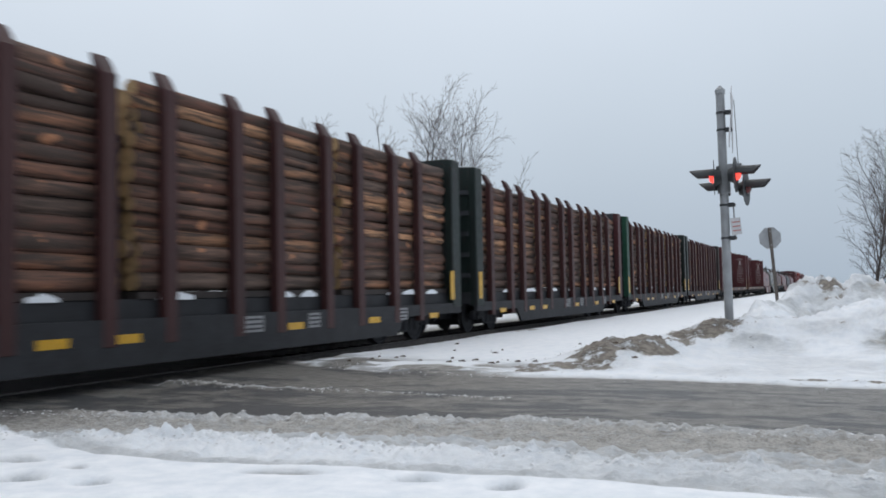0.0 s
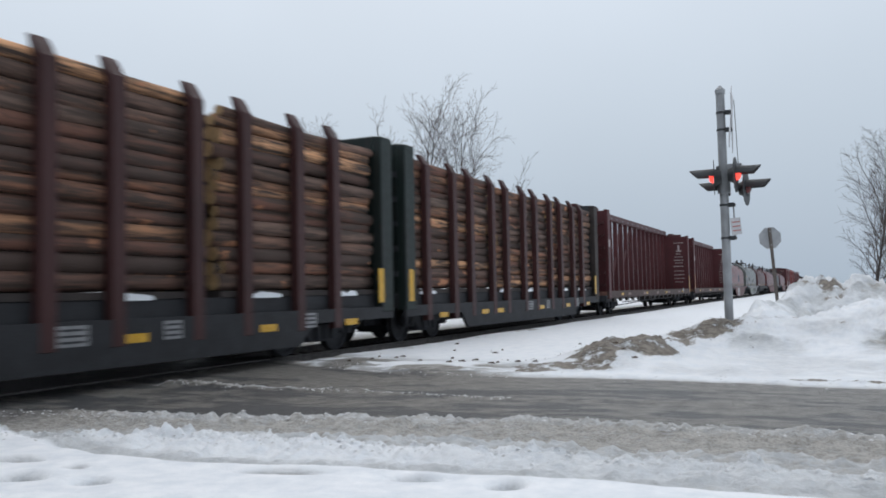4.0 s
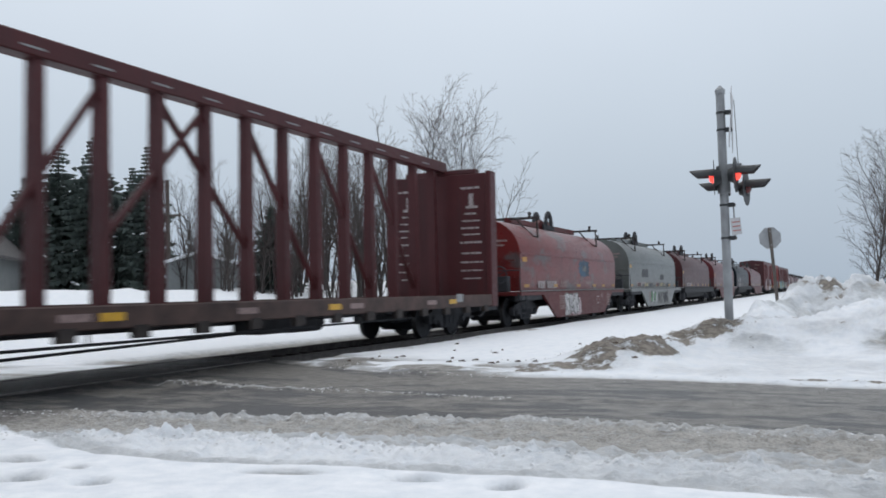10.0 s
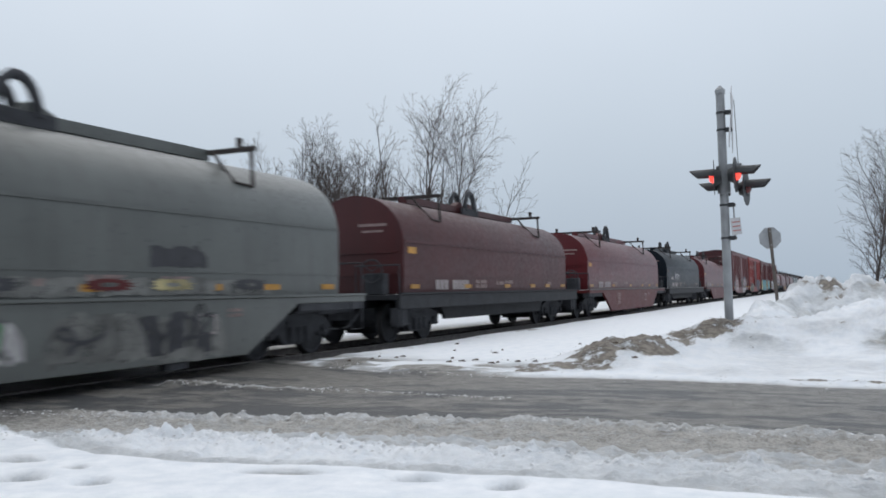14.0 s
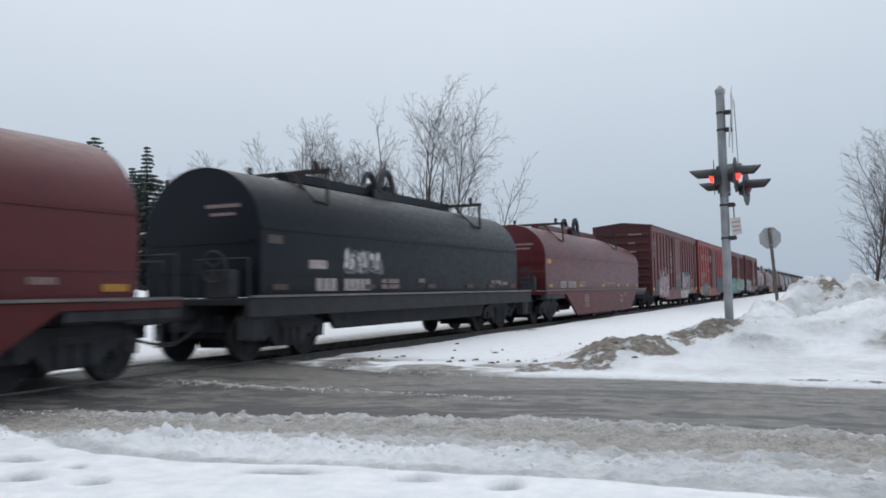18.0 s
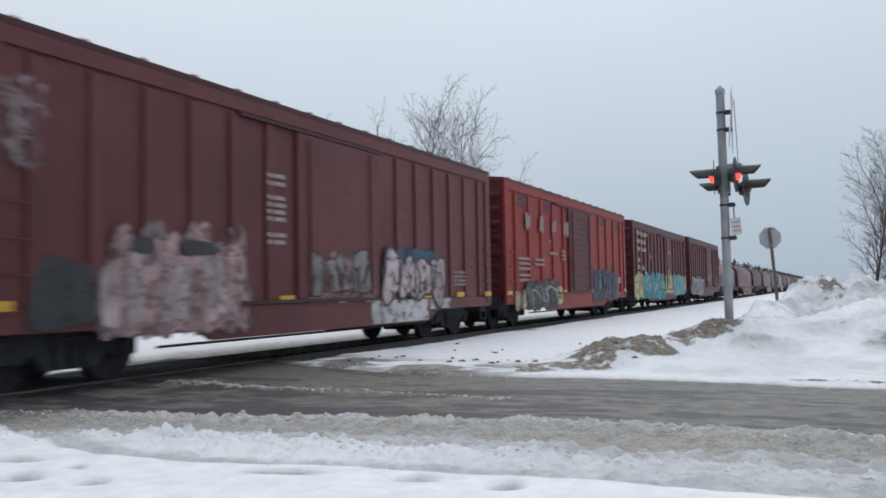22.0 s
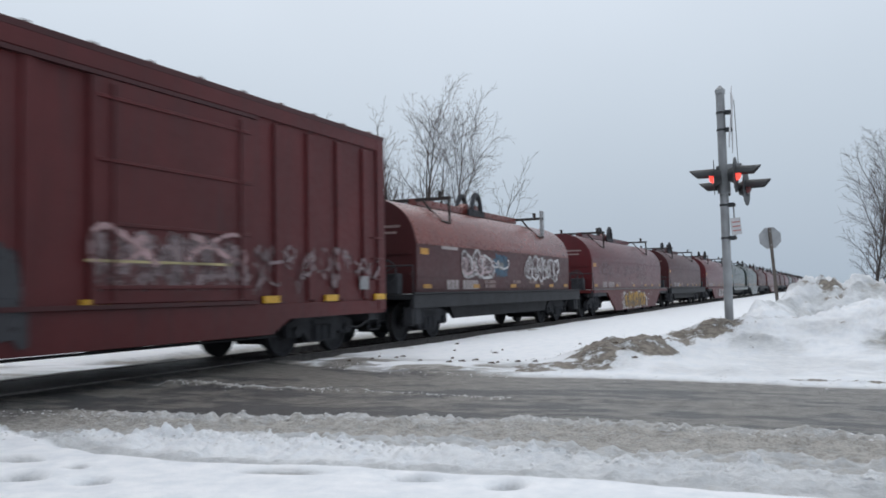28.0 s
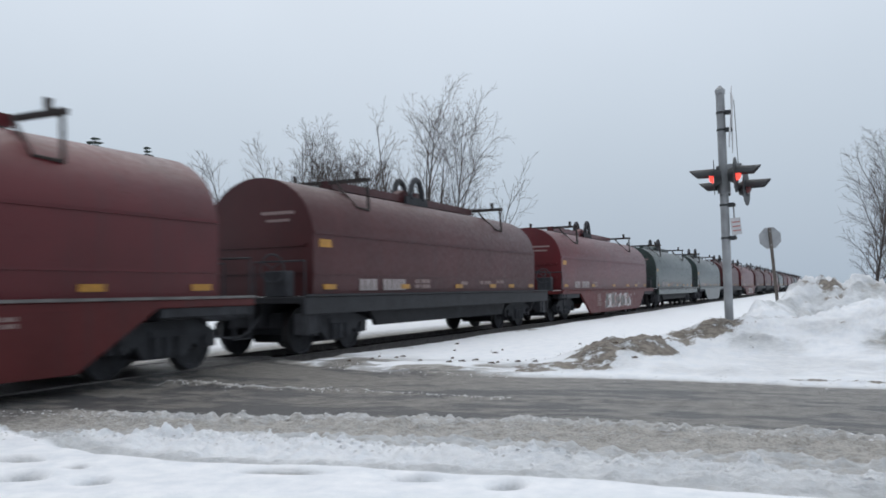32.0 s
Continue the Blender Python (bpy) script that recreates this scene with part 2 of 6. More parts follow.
def ground_mat():
    """Snow, slush, thawed dirt and wet asphalt, laid where the mesh attributes say."""
    m, t, bs, ln = nodes_of("snow_slush_and_wet_asphalt")
    v = place_vec(t, jitter=False)
    along = place_vec(t, (0.22, 1.6, 1.0), jitter=False)
    a = noise_node(t, v, 0.5, 5.0)
    b = noise_node(t, v, 5.0, 7.0, 0.62)
    c = noise_node(t, v, 38.0, 5.0, 0.65)
    s = noise_node(t, along, 1.7, 7.0, 0.62)
    e = noise_node(t, place_vec(t, (0.6, 1.3, 1.0), jitter=False), 15.0, 7.0, 0.72)

    def attr(name):
        n = t.nodes.new("ShaderNodeAttribute")
        n.attribute_name = name
        return n.outputs["Fac"]

    def add(x, y, op="ADD"):
        n = t.nodes.new("ShaderNodeMath")
        n.operation = op
        for k, q in enumerate((x, y)):
            if isinstance(q, (int, float)):
                n.inputs[k].default_value = q
            else:
                ln(q, n.inputs[k])
        return n.outputs[0]

    snow = blend(t, span(t, b, 0.35, 0.65), (0.78, 0.81, 0.845), (0.92, 0.93, 0.945))
    pale = blend(t, span(t, b, 0.35, 0.65), (0.50, 0.515, 0.525), (0.70, 0.715, 0.725))
    tan = blend(t, span(t, add(b, add(c, -0.5)), 0.34, 0.66), (0.27, 0.254, 0.230), (0.50, 0.478, 0.444))
    dark = blend(t, span(t, b, 0.35, 0.65), (0.10, 0.095, 0.09), (0.20, 0.192, 0.182))
    asphalt = blend(t, span(t, c, 0.35, 0.65), (0.036, 0.037, 0.040), (0.082, 0.082, 0.084))
    film = blend(t, span(t, add(b, add(c, -0.5)), 0.32, 0.68), (0.092, 0.086, 0.078), (0.245, 0.230, 0.208))
    streaks = noise_node(t, place_vec(t, (0.10, 1.3, 1.0), jitter=False), 2.6, 8.0, 0.68)
    thin = noise_node(t, place_vec(t, (0.10, 2.8, 1.0), jitter=False), 6.0, 8.0, 0.74)
    streaks = add(streaks, add(add(thin, -0.5), 1.5, "MULTIPLY"))
    asphalt = blend(t, span(t, add(add(streaks, add(add(e, -0.5), 0.9, "MULTIPLY")), add(add(attr("film"), -0.5), 0.70, "MULTIPLY")), 0.41, 0.61), asphalt, film)
    dirt = blend(t, span(t, add(b, add(e, -0.5)), 0.30, 0.68), (0.072, 0.058, 0.046), (0.30, 0.265, 0.225))
    mud = add(add(attr("slush"), add(add(add(b, -0.5), 0.34, "MULTIPLY"), add(add(c, -0.5), 0.16, "MULTIPLY"))), add(add(add(e, -0.5), 0.75, "MULTIPLY"), span(t, attr("slush"), 0.05, 0.3), "MULTIPLY"))
    f_road = span(t, add(attr("wet"), add(add(add(s, -0.5), 0.6, "MULTIPLY"), add(add(b, -0.5), 0.4, "MULTIPLY"))), 0.30, 0.60)
    f_dirt = span(t, add(attr("dirt"), add(add(add(b, -0.5), 1.15, "MULTIPLY"), add(add(c, -0.5), 0.22, "MULTIPLY"))), 0.43, 0.57)
    col = blend(t, span(t, mud, 0.07, 0.36), snow, pale)
    col = blend(t, span(t, mud, 0.42, 0.66), col, tan)
    col = blend(t, span(t, mud, 0.78, 1.0), col, dark)
    col = blend(t, f_road, col, asphalt)
    col = blend(t, f_dirt, col, dirt)
    ln(col, bs.inputs["Base Color"])
    rough = span(t, f_road, 0, 1, 0.72, 0.46)
    ln(rough, bs.inputs["Roughness"])
    h = add(add(add(b, span(t, c, 0, 1, 0, 0.35)), span(t, e, 0.2, 0.8, 0, 0.7)), span(t, f_road, 0, 1, 1.0, 0.6), "MULTIPLY")
    h = add(h, span(t, add(attr("slush"), attr("dirt")), 0.0, 0.4, 0.30, 1.0), "MULTIPLY")
    bump_to(t, bs, h, 0.7, 0.06)
    return m


def clump_mat():
    """Broken lumps of slush and snow, each of its own grey."""
    m, t, bs, ln = nodes_of("slush_clumps")
    at = t.nodes.new("ShaderNodeAttribute")
    at.attribute_name = "clean"
    geo = t.nodes.new("ShaderNodeNewGeometry")
    v = place_vec(t, jitter=False)
    n = noise_node(t, v, 30.0, 4.0)
    dirty = blend(t, geo.outputs["Random Per Island"], (0.30, 0.285, 0.265), (0.52, 0.505, 0.485))
    white = blend(t, geo.outputs["Random Per Island"], (0.68, 0.70, 0.715), (0.88, 0.89, 0.905))
    col = blend(t, at.outputs["Fac"], dirty, white)
    ln(blend(t, span(t, n, 0.3, 0.7, 0, 0.3), col, (0.30, 0.29, 0.275)), bs.inputs["Base Color"])
    bs.inputs["Roughness"].default_value = 0.7
    return m


M["clump"] = clump_mat()
M["ground"] = ground_mat()
M["snow"] = snow_mat("clean_snow")
M["ballast"] = plain("dark_wet_ballast", (0.24, 0.236, 0.235), 0.75, 0.0, 0.5, 14.0, 1.0, 0.06)

# ---- small builders ----
def part(name, bm, material, parent=None, label="", smooth=False, bevel=0.0):
    if bevel:
        bmesh.ops.bevel(bm, geom=bm.edges[:], offset=bevel, segments=1, affect="EDGES", clamp_overlap=True)
    bmesh.ops.recalc_face_normals(bm, faces=bm.faces[:])
    if smooth:
        for f in bm.faces:
            f.smooth = True
        for e in bm.edges:
            if len(e.link_faces) == 2 and e.calc_face_angle() > radians(38):
                e.smooth = False
    me = bpy.data.meshes.new(name)
    bm.to_mesh(me)
    bm.free()
    for mt in material if isinstance(material, (list, tuple)) else [material]:
        me.materials.append(mt)
    ob = new(name, me)
    if parent:
        ob.parent = parent
    if label:
        tagged(ob, label)
    return ob


def share(name, me, parent, m, label=""):
    ob = new(name, me)
    ob.parent = parent
    ob.matrix_basis = m
    if label:
        tagged(ob, label)
    return ob


def thing(name, label, category, m=None, group="", kind=""):
    ob = new(name)
    if m is not None:
        ob.matrix_basis = m
    return tagged(ob, label, category, group, kind)


def box(bm, x0, x1, y0, y1, z0, z1):
    vs = [bm.verts.new((x, y, z)) for x in (x0, x1) for y in (y0, y1) for z in (z0, z1)]
    for f in ((0, 1, 3, 2), (4, 6, 7, 5), (0, 4, 5, 1), (2, 3, 7, 6), (0, 2, 6, 4), (1, 5, 7, 3)):
        bm.faces.new([vs[i] for i in f])
    return bm


def B(*r):
    return box(bmesh.new(), *r)


def prism_x(bm, pts, x0, x1):
    """A (y, z) outline pushed from x0 to x1."""
    a = [bm.verts.new((x0, y, z)) for y, z in pts]
    b = [bm.verts.new((x1, y, z)) for y, z in pts]
    bm.faces.new(a)
    bm.faces.new(b[::-1])
    for i in range(len(pts)):
        j = (i + 1) % len(pts)
        bm.faces.new((a[j], a[i], b[i], b[j]))
    return bm


def prism_y(bm, pts, y0, y1):
    a = [bm.verts.new((x, y0, z)) for x, z in pts]
    b = [bm.verts.new((x, y1, z)) for x, z in pts]
    bm.faces.new(a)
    bm.faces.new(b[::-1])
    for i in range(len(pts)):
        j = (i + 1) % len(pts)
        bm.faces.new((a[j], a[i], b[i], b[j]))
    return bm


def rod(bm, p0, p1, r0, r1=None, n=8, caps=True):
    r1 = r0 if r1 is None else r1
    p0, p1 = Vector(p0), Vector(p1)
    d = (p1 - p0).normalized()
    u = d.orthogonal().normalized()
    w = d.cross(u)
    ring = [[bm.verts.new(p + (u * math.cos(2 * math.pi * k / n) + w * math.sin(2 * math.pi * k / n)) * r) for k in range(n)] for p, r in ((p0, r0), (p1, r1))]
    for k in range(n):
        bm.faces.new((ring[0][k], ring[0][(k + 1) % n], ring[1][(k + 1) % n], ring[1][k]))
    if caps:
        bm.faces.new(ring[0][::-1])
        bm.faces.new(ring[1])
    return bm


def line(bm, pts, r, n=6):
    """One bent bar through the points."""
    pts = [Vector(p) for p in pts]
    prev = u = None
    for i, p in enumerate(pts):
        d = (pts[min(i + 1, len(pts) - 1)] - pts[max(i - 1, 0)]).normalized()
        u = d.orthogonal().normalized() if u is None else (u - d * u.dot(d)).normalized()
        w = d.cross(u)
        ring = [bm.verts.new(p + (u * math.cos(2 * math.pi * k / n) + w * math.sin(2 * math.pi * k / n)) * r) for k in range(n)]
        if prev:
            for k in range(n):
                bm.faces.new((prev[k], prev[(k + 1) % n], ring[(k + 1) % n], ring[k]))
        else:
            bm.faces.new(ring[::-1])
        prev = ring
    bm.faces.new(prev)
    return bm


# ---- running gear ----
TRACK_X, RAIL_Z = -10.05, 0.06
WHEEL_R = 0.457
SPIN = []


def truck_meshes():
    bm = bmesh.new()
    prof = [(-1.12, 0.60), (-0.95, 0.68), (-0.55, 0.78), (0.55, 0.78), (0.95, 0.68), (1.12, 0.60), (1.10, 0.36), (0.72, 0.36), (0.62, 0.46), (0.42, 0.24), (-0.42, 0.24), (-0.62, 0.46), (-0.72, 0.36), (-1.10, 0.36)]
    prism_x(bm, prof, 0.93, 1.07)
    prism_x(bm, prof, -1.07, -0.93)
    box(bm, -1.0, 1.0, -0.2, 0.2, 0.42, 0.74)
    box(bm, -0.60, 0.60, -0.50, 0.50, 0.20, 0.72)
    for sy in (-1, 1):
        box(bm, -0.62, 0.62, sy * 0.87 - 0.40, sy * 0.87 + 0.40, 0.52, 0.80)
    for sx in (-1, 1):
        for k in (-0.24, 0.0, 0.24):
            rod(bm, (sx * 1.09, k, 0.28), (sx * 1.09, k, 0.56), 0.085, n=8)
        box(bm, sx * 1.0 - 0.1, sx * 1.0 + 0.1, -0.34, 0.34, 0.56, 0.66)
    bmesh.ops.recalc_face_normals(bm, faces=bm.faces[:])
    frame_me = bpy.data.meshes.new("truck_frame")
    bm.to_mesh(frame_me)
    bm.free()
    frame_me.materials.append(M["steel_black"])
    bm = bmesh.new()
    for sx in (-1, 1):
        prev = None
        for x, r in ((0.66, 0.10), (0.68, 0.40), (0.68, 0.482), (0.705, 0.482), (0.71, WHEEL_R), (0.80, WHEEL_R - 0.006), (0.80, 0.395), (0.765, 0.37), (0.775, 0.17), (0.81, 0.14), (0.81, 0.0001)):
            ring = [bm.verts.new((sx * x, r * math.cos(2 * math.pi * k / 24), r * math.sin(2 * math.pi * k / 24))) for k in range(24)]
            if prev:
                for k in range(24):
                    f = bm.faces.new((prev[k], prev[(k + 1) % 24], ring[(k + 1) % 24], ring[k]))
                    f.material_index = 1 if 0.44 < r < 0.46 else 0
            prev = ring
        rod(bm, (sx * 0.9, 0, 0), (sx * 1.12, 0, 0), 0.105, n=12)
        for k in range(3):
            a = 2 * math.pi * k / 3
            rod(bm, (sx * 1.12, 0.055 * math.cos(a), 0.055 * math.sin(a)), (sx * 1.14, 0.055 * math.cos(a), 0.055 * math.sin(a)), 0.018, n=6)
    rod(bm, (-0.95, 0, 0), (0.95, 0, 0), 0.085, n=12)
    bmesh.ops.recalc_face_normals(bm, faces=bm.faces[:])
    wheel_me = bpy.data.meshes.new("wheelset")
    bm.to_mesh(wheel_me)
    bm.free()
    wheel_me.materials.append(M["wheel"])
    wheel_me.materials.append(M["tread"])
    return frame_me, wheel_me


TRUCK_ME, WHEEL_ME = truck_meshes()


def running_gear(car, half_pitch, body_half, truck_y, sill_z=(0.62, 0.98)):
    for sy in (-1, 1):
        tr = share("truck", TRUCK_ME, car, pose(0, sy * truck_y, 0), "sooty cast steel truck with spring nest")
        for k in (-0.87, 0.87):
            share("wheelset", WHEEL_ME, tr, pose(0, k, WHEEL_R))
        bm = B(-0.16, 0.16, *sorted((sy * (body_half - 0.5), sy * (half_pitch - 0.28))), 0.72, 0.98)
        box(bm, -0.13, 0.17, *sorted((sy * (half_pitch - 0.30), sy * (half_pitch + 0.02))), 0.70, 1.02)
        part("coupler", bm, M["steel_black"], car, bevel=0.02)
        bm = B(-1.25, 1.25, sy * truck_y - 0.32, sy * truck_y + 0.32, 0.79, 1.0)
        box(bm, -1.05, -0.85, sy * truck_y - 0.85, sy * truck_y + 0.85, 0.80, 0.97)
        box(bm, 0.85, 1.05, sy * truck_y - 0.85, sy * truck_y + 0.85, 0.80, 0.97)
        part("body_bolster", bm, M["steel_black"], car, bevel=0.015)
        bm = bmesh.new()
        for k in (-0.34, 0.34):
            box(bm, -0.86, 0.86, sy * truck_y + k - 0.05, sy * truck_y + k + 0.05, 0.26, 0.40)
        for sx in (-0.5, 0.5):
            line(bm, [(sx, sy * truck_y - 0.34, 0.36), (sx, sy * truck_y, 0.70), (sx, sy * truck_y + 0.34, 0.36)], 0.03)
        part("brake_rigging", bm, M["steel_black"], car)
        bm = bmesh.new()
        pts = [(0.32 + 0.02 * k, sy * (body_half - 0.3 + (half_pitch - body_half + 0.25) * k / 6), 0.78 - 0.38 * math.sin(math.pi * 0.55 * k / 6)) for k in range(7)]
        line(bm, pts, 0.025)
        part("brake_hose", bm, M["steel_black"], car)
    part("centre_sill", B(-0.32, 0.32, -body_half + 0.3, body_half - 0.3, *sill_z), M["steel_black"], car)


def mark(car, name, m, x, y, z, w, h, proud=0.004):
    return part(name, B(x, x + proud, y - w / 2, y + w / 2, z - h / 2, z + h / 2), m, car)


def stencil(car, m, x, y, z, w, h):
    """A line of stencilled writing as plain upright bars."""
    n = max(2, int(w / (0.85 * h)))
    a, d = y - w / 2, w / n
    pts = [(a, z - h / 2), (a + w, z - h / 2)]
    for k in range(n - 1, -1, -1):
        if n > 5 and k == n // 3:
            continue
        pts += [(a + d * (k + 0.84), z - 0.36 * h), (a + d * (k + 0.84), z + h / 2), (a + d * k, z + h / 2), (a + d * k, z - 0.36 * h)]
    bm = bmesh.new()
    bm.faces.new([bm.verts.new((x + 0.004, p, q)) for p, q in pts[:-1]])
    return part("stencil_bar", bm, m, car)


def star_patch(car, x, y, z, ry, rz, m, core, seed):
    """A sprayed patch with a spiky outline and a paler middle."""
    rng = random.Random(seed)
    for q, (k, mm) in enumerate(((1.0, m), (0.35, core))):
        bm = bmesh.new()
        n = 26
        pts = []
        for i in range(n):
            a = 2 * math.pi * i / n
            r = k * (rng.uniform(0.92, 1.15) if i % 2 else rng.uniform(0.72, 0.9))
            ca, sa = math.cos(a), math.sin(a)
            box_r = 1.0 / max(abs(ca), abs(sa)) ** 0.6
            pts.append((y + ry * r * ca * box_r, z + rz * r * sa * box_r))
        bm.faces.new([bm.verts.new((x + 0.003 + 0.003 * q, a, b)) for a, b in pts])
        part("graffiti_patch", bm, mm, car)


def ladder(car, m, x, y, z0, z1, step=0.42, w=0.42, across="y"):
    z = z0
    while z <= z1:
        bm = bmesh.new()
        if across == "y":
            line(bm, [(x, y - w / 2, z), (x + 0.07, y - w / 2, z), (x + 0.07, y + w / 2, z), (x, y + w / 2, z)], 0.014, 5)
        else:
            line(bm, [(x - w / 2, y, z), (x - w / 2, y - 0.07, z), (x + w / 2, y - 0.07, z), (x + w / 2, y, z)], 0.014, 5)
        part("grab_rung", bm, m, car)
        z += step


def graffiti(car, x, y0, y1, z0, z1, fill, rim, seed, letters=6, accent=None):
    """A sprayed piece with no legible word: a ragged backing shape, chunky slanted bars on it, thin dark gaps."""
    rng = random.Random(seed)
    w, hh = (y1 - y0) / letters, z1 - z0
    n = letters * 9
    top = [(y0 + (y1 - y0) * i / n, z1 - hh * (0.30 - 0.26 * abs(math.sin(math.pi * (i / 9 + 0.07 * seed))) ** 0.6 + rng.uniform(0.0, 0.06)) - 0.5 * hh * max(0.0, 1 - 5.0 * min(i, n - i) / n) ** 2) for i in range(n + 1)]
    low = [(y0 + (y1 - y0) * i / n, z0 + hh * rng.uniform(-0.05, 0.09)) for i in range(n, -1, -1)]
    bm = bmesh.new()
    bm.faces.new([bm.verts.new((x + 0.002, a, b)) for a, b in top + low])
    part("graffiti_backing", bm, rim, car)
    for k in range(letters):
        bm = bmesh.new()
        rimmed = []
        for i in range(rng.choice((2, 2, 3))):
            cy = y0 + w * (k + 0.25 + 0.5 * i / 2 + rng.uniform(-0.1, 0.1))
            hw = w * rng.uniform(0.11, 0.24)
            lean = w * rng.uniform(-0.22, 0.22)
            za, zb = z0 + hh * rng.uniform(0.04, 0.25), z1 - hh * rng.uniform(0.06, 0.28)
            xx = x + 0.006 + 0.0006 * i
            pts = [(cy - hw * rng.uniform(0.6, 1.2), za), (cy + hw * rng.uniform(0.6, 1.2), za + hh * rng.uniform(-0.04, 0.06))]
            pts += [(cy + lean * 0.6 + hw * rng.uniform(0.7, 1.3), (za + zb) / 2), (cy + lean + hw * rng.uniform(0.5, 1.2), zb), (cy + lean, zb + hh * rng.uniform(0.0, 0.10)), (cy + lean - hw * rng.uniform(0.5, 1.2), zb - hh * 0.03), (cy + lean * 0.4 - hw * rng.uniform(0.6, 1.1), (za + zb) / 2)]
            bm.faces.new([bm.verts.new((xx, a, b)) for a, b in pts])
            if accent:
                ca, cb = sum(a for a, b in pts) / 7, sum(b for a, b in pts) / 7
                rimmed.append([(ca + (a - ca) * 1.0 + math.copysign(0.045, a - ca), cb + (b - cb) * 1.0 + math.copysign(0.04, b - cb)) for a, b in pts])
        part("graffiti_bar", bm, fill, car)
        if accent:
            bm = bmesh.new()
            for i, pts in enumerate(rimmed):
                bm.faces.new([bm.verts.new((x + 0.0035 + 0.0005 * i, a, b)) for a, b in pts])
            part("graffiti_outline", bm, accent, car)
        if accent:
            bm = bmesh.new()
            for i in range(2):
                cy, za = y0 + w * (k + rng.random()), z0 + hh * rng.uniform(0.1, 0.5)
                ll, tt = hh * rng.uniform(0.15, 0.4), w * rng.uniform(0.04, 0.09)
                dy = w * rng.uniform(-0.3, 0.3)
                bm.faces.new([bm.verts.new((x + 0.010 + 0.0006 * i, a, b)) for a, b in ((cy - tt, za), (cy + tt, za), (cy + tt + dy, za + ll), (cy - tt + dy, za + ll))])
            part("graffiti_shade", bm, accent, car)


def ribbon(bm, x, path, t, closed=False):
    """A flat stroke of even width along (y, z) points."""
    n, prev, first = len(path), None, None
    for i in range(n + (1 if closed else 0)):
        p = path[i % n]
        a, b = (path[(i - 1) % n], path[(i + 1) % n]) if closed else (path[max(0, i - 1)], path[min(n - 1, i + 1)])
        d = Vector((b[0] - a[0], b[1] - a[1])).normalized()
        pair = [bm.verts.new((x + 0.0001 * i, p[0] - q * d.y * t, p[1] + q * d.x * t)) for q in (-1, 1)]
        if prev:
            bm.faces.new((prev[0], pair[0], pair[1], prev[1]))
        prev = pair


def bubble_tag(car, x, y0, y1, z0, z1, stroke, fill, seed, letters=5, t=0.045):
    """Fat rounded sprayed shapes that overlap, each with an outline and a few inner strokes; no word."""
    rng = random.Random(seed)
    w, hh = (y1 - y0) / letters, z1 - z0
    for k in range(letters):
        cy, cz = y0 + w * (k + 0.5) + rng.uniform(-0.08, 0.08) * w, (z0 + z1) / 2 + rng.uniform(-0.06, 0.06) * hh
        p1, p2, p3 = rng.uniform(0, 6), rng.uniform(0, 6), rng.uniform(0, 6)
        lean = rng.uniform(-0.15, 0.25)
        shape = []
        for i in range(26):
            a = 2 * math.pi * i / 26
            ca, sa = math.cos(a), math.sin(a)
            r = (1 + 0.16 * math.sin(2 * a + p1) + 0.13 * math.sin(3 * a + p2) + 0.07 * math.sin(5 * a + p3)) / max(abs(ca), abs(sa)) ** 0.35
            dz = 0.44 * hh * r * sa
            shape.append((cy + 0.56 * w * r * ca + lean * dz, cz + dz))
        xx = x + 0.003 + 0.0012 * k
        if fill:
            bm = bmesh.new()
            bm.faces.new([bm.verts.new((xx, a, b)) for a, b in shape])
            part("graffiti_fill", bm, fill, car)
        bm = bmesh.new()
        ribbon(bm, xx + 0.008, shape, t, True)
        for q in range(rng.choice((1, 2, 2, 3))):
            ay, az, turn = cy + rng.uniform(-0.28, 0.28) * w, cz + rng.uniform(-0.22, 0.22) * hh, rng.uniform(0, 6)
            arc = [(ay + 0.17 * w * math.cos(turn + 0.55 * i), az + 0.17 * hh * math.sin(turn + 0.55 * i)) for i in range(rng.randrange(4, 10))]
            ribbon(bm, xx + 0.009 + 0.001 * q, arc, 0.7 * t)
        part("graffiti_outline", bm, stroke, car)


def scribble(car, x, y0, y1, z0, z1, m, seed, n=10, t=0.045):
    """Loose sprayed tags: looping strokes, each of its own size and slant."""
    rng = random.Random(seed)
    tags = max(1, n // 3)
    for g in range(tags):
        wv = (y1 - y0) / tags
        c0, cz = y0 + wv * (g + rng.uniform(0.3, 0.7)), (z0 + z1) / 2 + rng.uniform(-0.15, 0.15) * (z1 - z0)
        ry, rz = wv * rng.uniform(0.35, 0.65), (z1 - z0) * rng.uniform(0.22, 0.52)
        f1, f2, p1, p2 = rng.uniform(0.35, 0.8), rng.uniform(1.3, 2.7), rng.uniform(0, 6), rng.uniform(0, 6)
        path = []
        for i in range(31):
            u = i / 30 * 2 * math.pi
            path.append(Vector((c0 + ry * (0.75 * math.sin(f1 * u + p1) + 0.3 * math.sin(2.3 * u)), cz + rz * (0.8 * math.sin(f2 * u + p2) + 0.25 * math.sin(3.1 * u + p1)))))
        bm = bmesh.new()
        prev = None
        for i in range(31):
            d = (path[min(30, i + 1)] - path[max(0, i - 1)]).normalized()
            nv = Vector((-d.y, d.x)) * t * (0.55 + 0.45 * math.sin(math.pi * i / 30))
            pair = [bm.verts.new((x + 0.003 + 0.00025 * i, path[i].x + s * nv.x, path[i].y + s * nv.y)) for s in (-1, 1)]
            if prev:
                bm.faces.new((prev[0], pair[0], pair[1], prev[1]))
            prev = pair
        part("sprayed_stroke", bm, m, car)


